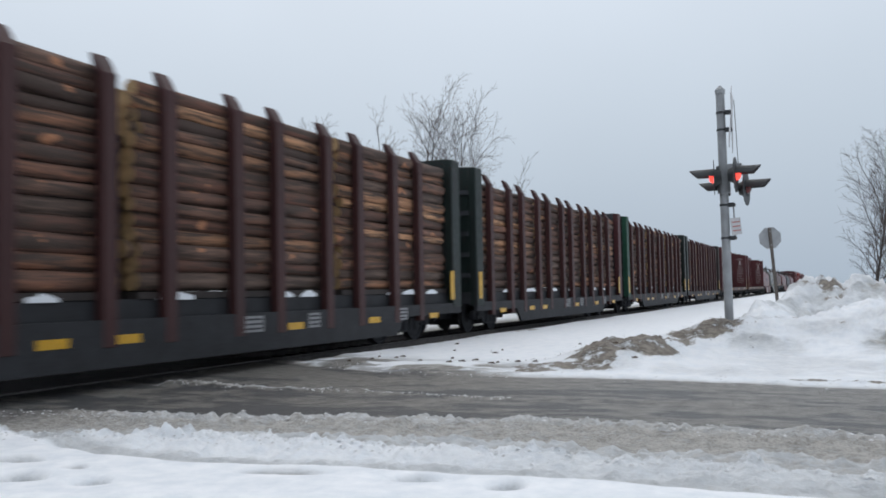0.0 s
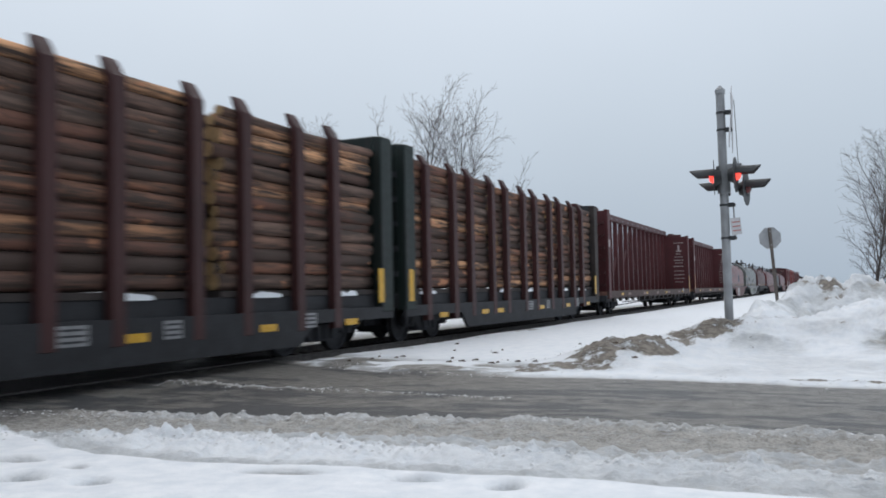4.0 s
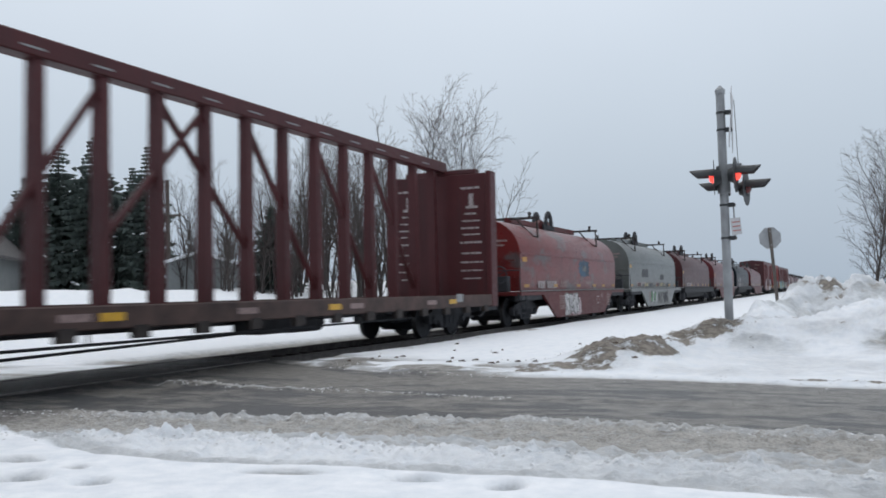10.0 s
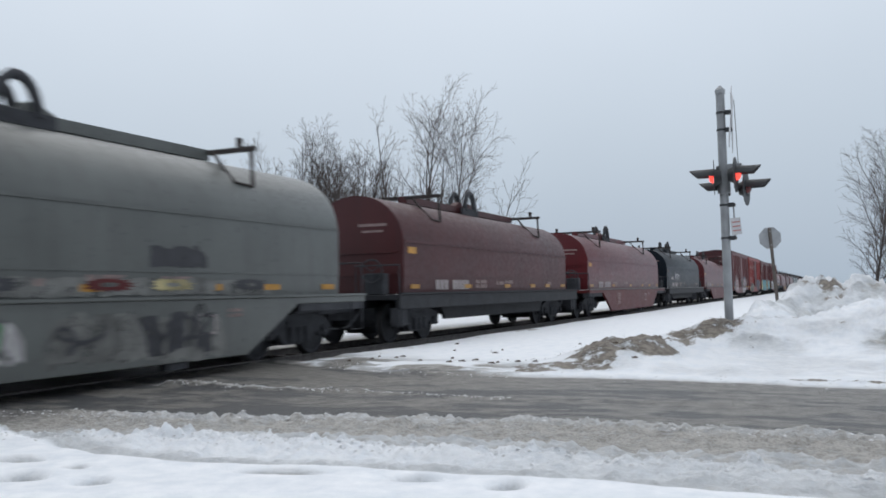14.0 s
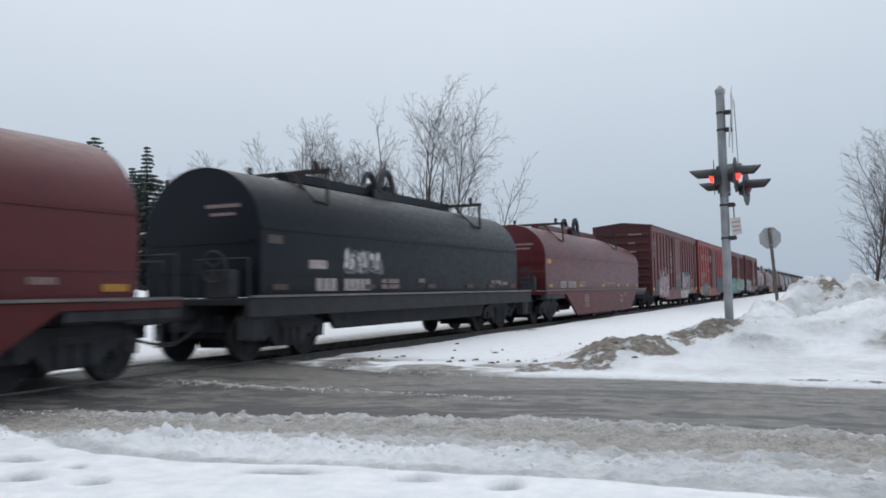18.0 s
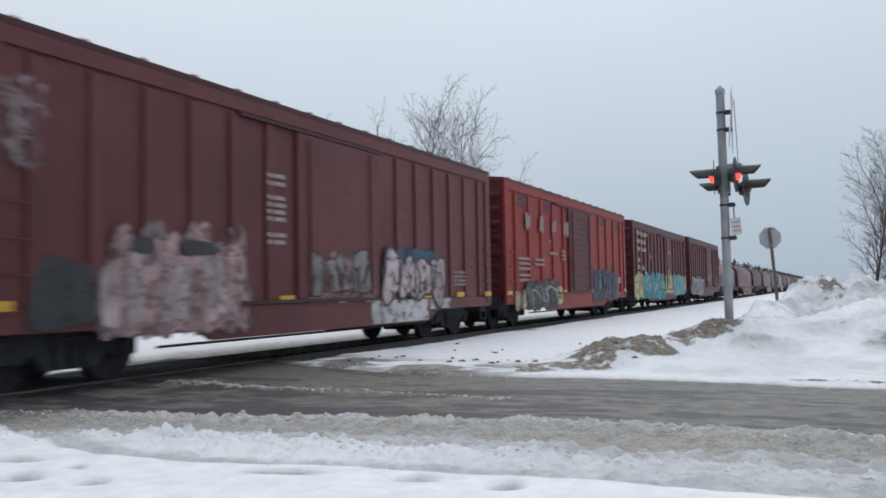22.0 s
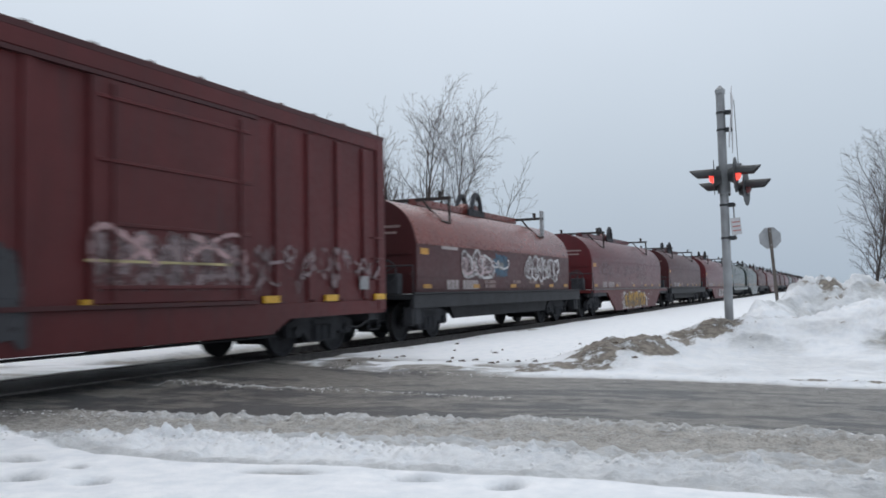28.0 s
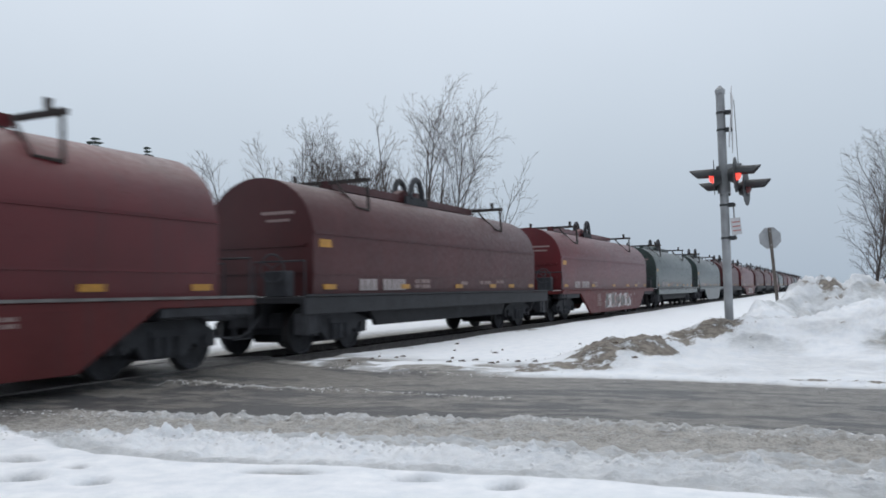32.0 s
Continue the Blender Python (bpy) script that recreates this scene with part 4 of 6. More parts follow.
def box_car(s0, m, end_m, label, ribs, door, door_m, seed, half=7.65, half_pitch=8.5, eave=4.36, door_lines=0, short_ribs=False, dashes=0):
    rng = random.Random(seed)
    car = rolling_stock("boxcar", label, "boxcar", s0)
    running_gear(car, half_pitch, half - 0.05, half - 1.72, (0.55, 0.9))
    for sy in (-1, 1):
        bm = B(-1.36, 1.36, *sorted((sy * (half - 0.42), sy * (half - 0.02))), 0.60, 0.98)
        for sx in (-1, 1):
            line(bm, [(sx * 1.40, sy * (half - 0.08), 0.95), (sx * 1.40, sy * (half - 0.08), 0.40), (sx * 1.40, sy * (half - 0.48), 0.40), (sx * 1.40, sy * (half - 0.48), 0.95)], 0.022)
        part("end_sill", bm, M["steel_black"], car)
    W = 1.50
    body = part("body", B(-W, W, -half, half, 0.98, eave - 0.06), m, car, "riveted steel body sides", bevel=0.02)
    bm = bmesh.new()
    prism_y(bm, [(-W - 0.05, eave - 0.12), (W + 0.05, eave - 0.12), (W + 0.05, eave - 0.02), (0, eave + 0.14), (-W - 0.05, eave - 0.02)], -half - 0.03, half + 0.03)
    roof = part("roof", bm, end_m, car, "shallow ribbed steel roof", bevel=0.01)
    for k in range(15):
        y = -half + 0.5 + (2 * half - 1) * k / 14
        for sx in (-1, 1):
            bm = bmesh.new()
            rod(bm, (sx * (W + 0.03), y, eave - 0.01), (0, y, eave + 0.15), 0.035, n=5)
            part("roof_rib", bm, end_m, roof)
    for sx in (-1, 1):
        part("side_sill", prism_x(bmesh.new(), [(-half, 0.74), (-half, 1.0), (half, 1.0), (half, 0.74), (half - 3.4, 0.74), (half - 3.9, 0.48), (-half + 3.9, 0.48), (-half + 3.4, 0.74)], *sorted((sx * (W - 0.06), sx * (W + 0.03)))), m, body, bevel=0.01)
        part("top_plate", B(*sorted((sx * W, sx * (W + 0.045))), -half, half, eave - 0.34, eave - 0.10), m, body, bevel=0.01)
        for sy in (-1, 1):
            part("corner_post", B(*sorted((sx * (W - 0.02), sx * (W + 0.05))), *sorted((sy * half, sy * (half - 0.30))), 0.80, eave - 0.10), m, body, bevel=0.01)
    d0, d1 = door
    n = ribs
    for k in range(n):
        y = -half + 0.30 + (2 * half - 0.6) * (k + 0.5) / n
        if d0 - 0.12 < y < d1 + 0.12:
            continue
        for sx in (-1, 1):
            z1 = eave - 0.36
            bm = prism_y(bmesh.new(), [(sx * (W - 0.01), 1.0), (sx * (W - 0.01), z1), (sx * (W + 0.055), z1 - 0.05), (sx * (W + 0.055), 1.05)], y - 0.10, y + 0.10)
            part("side_post", bm, m, body, bevel=0.008)
        if short_ribs and k % 2 == 0:
            part("panel_patch", B(W + 0.001, W + 0.02, y + 0.12, y + 1.04, eave - 0.74, eave - 0.37), end_m, body)
    for sx in (-1, 1):
        dr = part("door", B(*sorted((sx * W, sx * (W + 0.075))), d0, d1, 1.06, eave - 0.42), door_m, car, "sliding door", bevel=0.015)
        for k in range(door_lines):
            z = 1.25 + (eave - 1.95) * k / max(1, door_lines - 1)
            part("door_rib", B(*sorted((sx * (W + 0.07), sx * (W + 0.10))), d0 + 0.1, d1 - 0.1, z, z + 0.055), door_m, dr, bevel=0.008)
        for y in (d0 + 0.35, d1 - 0.35):
            bm = bmesh.new()
            rod(bm, (sx * (W + 0.11), y, 1.1), (sx * (W + 0.11), y, eave - 0.5), 0.02, n=6)
            part("lock_rod", bm, door_m, dr)
        part("door_track", B(*sorted((sx * W, sx * (W + 0.09))), d0 - 1.6, d1 + 0.1, 1.0, 1.06), end_m, car)
        part("door_track", B(*sorted((sx * W, sx * (W + 0.09))), d0 - 1.6, d1 + 0.1, eave - 0.42, eave - 0.36), end_m, car)
    # corrugated ends; the shade between cars is put into their darker end_m colour
    for sy in (-1, 1):
        part("end_sheet", B(-W + 0.02, W - 0.02, *sorted((sy * (half - 0.01), sy * (half + 0.012))), 1.0, eave - 0.14), end_m, body, "end sheet with its shade put into a darker paint")
        for k in range(7):
            z = 1.25 + 0.42 * k
            bm = bmesh.new()
            prism_x(bm, [(sy * half, z), (sy * (half + 0.06), z + 0.09), (sy * (half + 0.06), z + 0.17), (sy * half, z + 0.26)], -W + 0.12, W - 0.12)
            part("end_corrugation", bm, end_m, body)
        ladder(car, m, 1.05, sy * half - (0.02 if sy < 0 else -0.09), 1.2, 2.9, across="x")
    ladder(car, m, W + 0.05, -half + 0.42, 1.0, 2.4)
    ladder(car, m, W + 0.05, half - 0.42, 1.0, 2.4)
    for k in range(9):
        y = -half + 0.25 + (2 * half - 0.5) * k / 8
        mark(car, "reflector", M["yellow"], W + 0.018, y, 1.07, 0.42, 0.12, 0.043)
    bm = B(0.4, 0.95, 0.5, 1.5, 0.42, 0.78)
    rod(bm, (0.6, 1.9, 0.6), (0.6, 2.9, 0.6), 0.2, n=12)
    line(bm, [(1.1, -half + 3.2, 0.42), (1.1, half - 3.2, 0.42)], 0.022)
    part("brake_gear", bm, M["steel_black"], car)
    for k in range(dashes):
        for y in (-6.9, -5.6, -4.4, -3.2, -2.0):
            mark(car, "seam_dash", M["mark_dim"], W + 0.001, y, 2.15 + 0.24 * k, 0.55, 0.022)
    for z, w in ((3.9, 0.7), (3.45, 0.35), (3.0, 0.4)):
        part("stencil_bar", B(0.35, 0.35 + w, -half - 0.083, -half - 0.078, z, z + 0.07), M["mark_dim"], body)
    return car

# ---- ground: one sheet of snow, slush and wet road that reaches the horizon ----
def axis(marks):
    """Grid lines from (start, end, step) stretches."""
    out = []
    for a, b, st in marks:
        n = max(1, int(round((b - a) / st)))
        out += [a + (b - a) * i / n for i in range(n)]
    return np.array(out + [marks[-1][1]])


TABLES = {}


def soft_noise(x, y, cell, seed):
    """Value noise on a grid, for whole arrays at once."""
    if seed not in TABLES:
        TABLES[seed] = np.random.RandomState(seed).rand(256, 256)
    tab = TABLES[seed]
    u, v = x / cell, y / cell
    i, j = np.floor(u).astype(int), np.floor(v).astype(int)
    fu, fv = u - i, v - j
    fu, fv = fu * fu * (3 - 2 * fu), fv * fv * (3 - 2 * fv)
    i0, i1, j0, j1 = i % 256, (i + 1) % 256, j % 256, (j + 1) % 256
    return (tab[i0, j0] * (1 - fu) + tab[i1, j0] * fu) * (1 - fv) + (tab[i0, j1] * (1 - fu) + tab[i1, j1] * fu) * fv


def fractal(x, y, cell, seed, n=4):
    return sum(soft_noise(x, y, cell / 2 ** k, seed + k) * 0.5 ** k for k in range(n)) / sum(0.5 ** k for k in range(n))


def step(a, b, v):
    q = np.clip((v - a) / (b - a), 0, 1)
    return q * q * (3 - 2 * q)


def hump(x, y, cx, cy, rx, ry, turn=0.0):
    c, s = math.cos(turn), math.sin(turn)
    u, v = ((x - cx) * c + (y - cy) * s) / rx, (-(x - cx) * s + (y - cy) * c) / ry
    return np.exp(-(u * u + v * v))


def billow(x, y, cell, seed, n=3):
    """Rounded lumps with creases between them, 0 to 1."""
    return sum(np.abs(2 * fractal(x, y, cell / 2 ** k, seed + k, 2) - 1) * 0.55 ** k for k in range(n)) / sum(0.55 ** k for k in range(n)) * 1.8


def ragged(x, seed, wide=0.20, fine=0.09):
    """Uneven line along a ploughed ridge."""
    o = np.zeros_like(x)
    return wide * (fractal(x, o + 3.0, 0.9, seed, 3) - 0.5) + fine * (fractal(x, o + 7.0, 0.16, seed + 9, 3) - 0.5)


def bank_up(y, line, front, back):
    """A ridge that rises slowly from the near side and breaks off behind its line."""
    return np.where(y > line, np.exp(-((y - line) / back) ** 2), np.exp(-((y - line) / front) ** 2))


def terrain(x, y):
    """Height and the snow, slush, wet-asphalt and dirt cover."""
    edge = np.interp(x, (-13, -6.6, -5.7, -4.9, -4.1, -2.9, -1.5, 0.2, 6), (5.3, 5.1, 4.85, 4.68, 4.72, 4.95, 5.03, 5.15, 5.3)) + ragged(x, 17, 0.14, 0.06)      # where the smooth snow ends
    crest = np.interp(x, (-13, -6.5, -5.9, -5.0, -3.9, -2.6, -0.8, 0.3, 6), (5.5, 5.12, 5.15, 5.55, 5.68, 5.70, 5.76, 5.75, 5.8)) + ragged(x, 19)              # clean windrow
    middle = np.interp(x, (-13, -6.5, -4.2, -2.9, -2.0, 0.3, 6), (5.9, 5.6, 5.95, 6.16, 6.23, 6.25, 6.3)) + ragged(x, 29, 0.24)                                # step in the slush
    ridge = np.interp(x, (-13, -8.0, -7.3, -6.6, -5.4, -4.5, -3.3, -2.3, 0.3, 6), (6.1, 6.2, 6.5, 6.35, 6.55, 6.95, 7.15, 7.42, 7.30, 7.3)) + ragged(x, 11)     # grey ridge along the lane
    thin = np.interp(x, (-13, -8.9, -8.4, -7.6, -7.0, -5.2, -3.3, 0.2, 6), (7.6, 7.8, 8.95, 9.1, 8.85, 9.0, 8.9, 9.2, 9.4)) + ragged(x, 13, 0.16, 0.10)         # thin line of slush between the wheel tracks
    far = np.interp(x, (-22, -16, -13.7, -12.0, -9.6, -8.6, -7.6, -6.5, -5.0, -3.4, -1.2, 0.5, 6), (8.6, 9.8, 10.5, 11.5, 12.7, 12.3, 11.9, 11.45, 11.1, 11.35, 11.1, 10.95, 10.9)) + ragged(x, 23, 0.35, 0.06)
    lump = fractal(x, y, 0.42, 31, 4)
    big = fractal(x, y, 2.4, 41, 4)
    knobs = billow(x, y, 0.26, 33)
    grit = billow(x, y, 0.085, 36, 2)
    track_near = -9.12 + 0.35 * (fractal(x * 0 + 2.0, y, 1.4, 45, 3) - 0.5)
    near_track = step(track_near + 0.12, track_near - 0.20, x) * step(-11.5, -11.05, x)
    z = np.zeros_like(x)
    # smooth snow before the lane, dented by a few treads
    smooth = 1 - step(edge - 0.10, edge + 0.06, y)
    tread = np.zeros_like(x)
    z += smooth * (0.055 + 0.07 * (big - 0.5) + 0.012 * (lump - 0.5))
    for cx, cy, rx, ry, deep in ((-4.86, 3.88, 0.16, 0.07, 0.07), (-5.42, 4.29, 0.20, 0.06, 0.05), (-4.27, 3.94, 0.10, 0.05, 0.07), (-2.40, 4.70, 0.13, 0.045, 0.08), (-1.79, 4.68, 0.09, 0.06, 0.07), (-4.73, 4.22, 0.08, 0.04, 0.035), (-3.3, 4.6, 0.25, 0.05, 0.03)):
        dent = hump(x, y, cx, cy, rx * 0.85, ry * 1.15, 0.25)
        z -= 2.2 * deep * dent ** 0.7
        tread = tread + dent
        z += 0.5 * deep * hump(x, y, cx + 0.03, cy + 1.9 * ry, rx * 1.1, ry, 0.25)
    # windrow, a step in the slush and the ridge by the lane
    keep = step(-8.6, -6.2, x)
    w1 = bank_up(y, crest, 0.34, 0.07) * step(edge - 0.25, edge + 0.1, y)
    w2 = bank_up(y, middle, 0.30, 0.06) * step(-6.5, -4.0, x)
    w3 = bank_up(y, ridge, 0.36, 0.08) * (0.25 + 0.75 * keep)
    w4 = bank_up(y, thin, 0.10, 0.05) * step(-9.0, -8.3, x) * np.interp(x, (-8.5, -6.6, -5.0, -3.0, 0.0), (1.0, 0.8, 0.45, 0.18, 0.10)) * step(0.25, 0.5, soft_noise(x, x * 0 + 1.0, 0.5, 47) + 0.25)
    rough = step(edge, edge + 0.25, y) * (1 - step(ridge + 0.02, ridge + 0.15, y))
    z += w1 * keep * (0.038 + 0.060 * knobs + 0.018 * grit) + w2 * (0.012 + 0.040 * knobs + 0.014 * grit) + w3 * (0.022 + 0.046 * knobs + 0.014 * grit)
    z += rough * (0.035 * (knobs - 0.4) + 0.012 * (grit - 0.4) + 0.03 * (fractal(x * 0.25, y, 0.4, 57, 4) - 0.5))
    q = (y - ridge) / (far - ridge)
    lane = step(0.02, 0.09, q) * (1 - step(0.955, 1.01, q))
    streak = fractal(x * 0.055, q, 0.11, 53, 5)
    fine_streak = fractal(x * 0.10, q, 0.035, 63, 3)
    z += w4 * lane * (0.03 + 0.045 * knobs + 0.02 * grit)
    z += lane * (0.040 * np.clip(streak - 0.5, 0, 1) + 0.010 * np.clip(fine_streak - 0.5, 0, 1) + 0.008 * (grit - 0.4) * step(0.5, 0.65, streak))
    folds = billow(x, y, 1.3, 61, 3)
    # far verge: level snow, ploughed heap round the mast, higher heap behind
    verge = step(far, far + 0.8, y)
    z += step(far - 0.05, far + 0.15, y) * (0.02 + 0.03 * knobs * (1 - verge)) + verge * (0.03 + 0.05 * (big - 0.5) + 0.02 * lump + 0.05 * (folds - 0.4) * (1 - step(far + 1.5, far + 3.5, y)))
    heap = 0.36 * hump(x, y, -3.0, 13.0, 0.95, 0.75, 0.3) + 0.50 * hump(x, y, -1.7, 14.5, 1.3, 0.9, 0.3) + 0.62 * hump(x, y, 0.5, 15.4, 1.6, 1.5) + 1.06 * hump(x, y, -0.30, 19.6, 0.62, 1.5) + 1.02 * hump(x, y, 0.66, 19.6, 0.75, 1.6) + 0.42 * hump(x, y, -0.80, 19.0, 0.42, 1.0) + 0.86 * hump(x, y, -1.20, 17.0, 0.60, 1.4) + 0.22 * hump(x, y, -0.98, 18.8, 0.40, 1.0) + 0.75 * hump(x, y, 2.8, 19.0, 1.6, 2.4) + 0.7 * hump(x, y, 3.5, 15.5, 2.5, 2.2)
    z += verge * heap * (0.90 + 0.11 * folds + 0.035 * (knobs - 0.4) * step(0.1, 0.3, heap) + 0.26 * (fractal(x, y, 0.9, 107, 4) - 0.5) + 0.18 * (billow(x, y, 0.45, 109, 3) - 0.45) * step(0.1, 0.3, heap)) * step(-4.8, -3.4, x)
    # far side of the track: a ploughed bank, then yards rising gently
    bank = step(-14.0, -16.5, x) * step(8.0, 16.0, y)
    z += bank * (0.15 + 0.25 * billow(x, y, 2.2, 65, 2)) + 1.25 * step(-19, -29, x) * step(13, 25, y) * (0.9 + 0.35 * (fractal(x, y, 3.0, 71, 3) - 0.5))
    z += step(30, 60, y) * step(-12, -20, x) * 0.7
    # the track bed lies a little lower beside the road
    off_road = np.maximum(step(far + 0.1, far + 1.0, y), 1 - step(edge - 1.2, edge - 0.4, y))
    z -= step(-8.3, -8.9, x) * step(-12.6, -11.8, x) * off_road * 0.16
    z += near_track * (1 - off_road) * 0.044
    z += -0.25 * step(16, 60, y) * step(-8.0, -6.0, x) * (1 - heap.clip(0, 1))
    # cover: 0 clean snow, 0.35 pale slush, 0.7 tan slush, 1 dark slush
    beyond_c = step(crest - 0.03, crest + 0.10, y)
    # grey slush at the windrow's near foot, its shading put into the same value
    slush = step(edge - 0.02, edge + 0.10, y) * (0.40 - (0.27 - 0.13 * step(-3.2, -0.6, x)) * step(edge + 0.16, edge + 0.42, y) * keep + 0.30 * (1 - keep))
    slush = slush + beyond_c * (0.21 + (0.22 - 0.10 * step(-3.2, -0.6, x)) * keep - 0.14 * w2 + 0.08 * step(middle, middle + 0.12, y) * keep - 0.13 * w3 * step(0.5, 1, w3) + 0.22 * (1 - keep))
    slush = slush * (1 - step(far - 0.15, far + 0.12, y) * 0.9) + 0.16 * verge * step(0.5, 0.7, fractal(x, y, 0.7, 93, 4)) * (1 - step(far + 0.3, far + 1.8, y))
    slush = slush - 0.22 * w4 * lane
    # greyer inside the treads, in blotches on the heap and along its low folds
    slush = slush + 1.0 * tread * smooth + 0.26 * step(0.12, 0.35, heap) * verge * step(0.47, 0.57, fractal(x, y * 1.6, 1.1, 105, 5)) + 0.20 * step(0.12, 0.35, heap) * step(0.30, 0.10, folds)
    slush = slush + 0.13 * step(-2.5, -0.5, x) * verge * step(0.44, 0.58, fractal(x * 0.7, y, 0.9, 111, 5))
    west = step(-10.95, -11.35, x) * (1 - step(far - 0.3, far + 0.3, y)) * step(4.0, 5.5, y)
    slush = slush * (1 - west) + west * (0.36 + 1.6 * (fractal(x * 0.25, y, 0.7, 97, 5) - 0.5) - 0.22 * step(-12.0, -13.2, x))
    wet = lane * (0.95 - 0.75 * step(0.35, 0.8, w4) - 0.20 * step(0.60, 0.72, streak) - 0.45 * step(0.93, 1.0, q))
    broken = np.exp(-((y - far - 0.45) / 0.95) ** 2) * step(-9.2, -8.4, x) * step(-3.2, -5.2, x)
    slush = slush + 0.80 * broken * step(0.36, 0.58, fractal(x * 0.6, y, 0.45, 101, 4))
    wet = np.maximum(wet, 0.58 * broken * step(0.50, 0.60, fractal(x * 0.4, y, 0.6, 103, 4)))
    bed = step(-8.15, -8.55, x + 0.3 * (lump - 0.5)) * step(-12.6, -11.8, x) * step(far - 0.3, far + 0.3, y)
    wet = wet * (1 - bed) + 0.46 * bed
    slush = slush * (1 - bed) + 0.95 * bed
    crossing = near_track * step(edge - 0.6, edge + 0.6, y) * (1 - step(far, far + 0.3, y))
    wet = wet * (1 - crossing) + 0.46 * crossing
    slush = slush * (1 - crossing) + 1.05 * crossing
    wet = wet * (1 - 0.8 * west)
    film = 0.50 + 0.16 * step(-6.5, -2.0, x) + 1.7 * (streak - 0.5) + 1.6 * (fine_streak - 0.5) + 0.28 * step(0.55, 0.85, q) + 0.5 * w4 + 0.30 * step(0.45, 0.60, q) * step(-4.0, -6.5, x)
    film -= 0.65 * np.exp(-((y - thin - 0.16) / 0.09) ** 2) * step(-8.6, -7.6, x) * step(-1.0, -4.0, x)
    for cx, cy, rx, ry in ((-6.6, 6.62, 0.55, 0.13), (-5.1, 7.3, 0.65, 0.32), (-3.6, 7.6, 0.6, 0.16), (-2.9, 8.3, 0.7, 0.12), (-3.9, 9.3, 0.9, 0.10), (-2.2, 9.9, 0.8, 0.09), (-6.0, 9.0, 1.0, 0.09)):
        film -= 1.25 * hump(x, y, cx, cy, rx, ry, 0.12)
    film = np.where((near_track > 0.4) | (bed > 0.4), 0.02 + 2.2 * (streak - 0.5) + 1.8 * (fine_streak - 0.5), film)
    blot = fractal(x, y, 0.55, 83, 4)
    dirt = 1.0 * hump(x, y, -2.80, 12.9, 0.60, 0.50, 0.35) + 0.55 * hump(x, y, -2.2, 13.5, 0.30, 0.30) + 1.6 * hump(x, y, -1.85, 14.25, 0.60, 0.42, 0.4) + 0.42 * hump(x, y, -0.75, 15.2, 0.55, 0.34, 0.2) + 0.38 * hump(x, y, 0.15, 14.4, 0.75, 0.36, 0.1) + 0.60 * hump(x, y, -0.35, 18.9, 0.8, 0.7) + 0.35 * hump(x, y, 0.6, 17.0, 1.2, 0.4)
    dirt = dirt * (0.15 + 1.6 * blot)
    dirt = dirt + 0.55 * np.exp(-((x + 8.0) / 0.30) ** 2) * step(far, far + 1, y) * soft_noise(x, y, 1.3, 91)
    dirt = dirt + 0.55 * step(0.66, 0.74, fractal(x * 0.5, y, 0.8, 99, 3)) * step(-8.2, -7.4, x) * step(far + 0.1, far + 0.3, y) * (1 - step(far + 1.0, far + 2.2, y))
    dirt = np.minimum(dirt, 0.62)
    z = z + step(0.2, 0.5, dirt) * verge * (0.035 * knobs + 0.02 * grit - 0.02)
    return z, slush, wet, dirt, film


def ground_sheet():
    xs = axis([(-3000, -400, 650), (-400, -80, 40), (-80, -16, 1.6), (-16, -9.0, 0.10), (-9.0, -6.8, 0.045), (-6.8, 0.9, 0.024), (0.9, 3.0, 0.05), (3.0, 8.0, 0.2), (8.0, 60, 4), (60, 400, 60), (400, 3000, 650)])
    ys = axis([(-3000, -400, 650), (-400, -20, 60), (-20, 2.5, 1.5), (2.5, 3.6, 0.08), (3.6, 4.7, 0.035), (4.7, 7.7, 0.022), (7.7, 9.4, 0.03), (9.4, 12.6, 0.05), (12.6, 16, 0.055), (16, 21, 0.09), (21, 40, 0.7), (40, 120, 4), (120, 600, 60), (600, 3000, 600)])
    X, Y = np.meshgrid(xs, ys, indexing="ij")
    z, slush, wet, dirt, film = terrain(X, Y)
    nx, ny = X.shape
    me = bpy.data.meshes.new("ground")
    me.vertices.add(nx * ny)
    me.vertices.foreach_set("co", np.stack([X, Y, z], -1).astype(np.float32).ravel())
    idx = np.arange(nx * ny).reshape(nx, ny)
    quads = np.stack([idx[:-1, :-1], idx[1:, :-1], idx[1:, 1:], idx[:-1, 1:]], -1).reshape(-1, 4)
    me.loops.add(quads.size)
    me.loops.foreach_set("vertex_index", quads.ravel().astype(np.int32))
    me.polygons.add(len(quads))
    me.polygons.foreach_set("loop_start", (np.arange(len(quads)) * 4).astype(np.int32))
    me.polygons.foreach_set("use_smooth", np.ones(len(quads), bool))
    me.update(calc_edges=True)
    for name, arr in (("slush", slush), ("wet", wet), ("dirt", dirt), ("film", film)):
        a = me.attributes.new(name, "FLOAT", "POINT")
        a.data.foreach_set("value", arr.astype(np.float32).ravel())
    me.materials.append(M["ground"])
    ob = new("ground", me)
    return tagged(ob, "snowy verges with slush ridges along a wet asphalt road", "ground", kind="structure")


ground_sheet()


def height(x, y):
    return float(terrain(np.array([[float(x)]]), np.array([[float(y)]]))[0][0, 0])


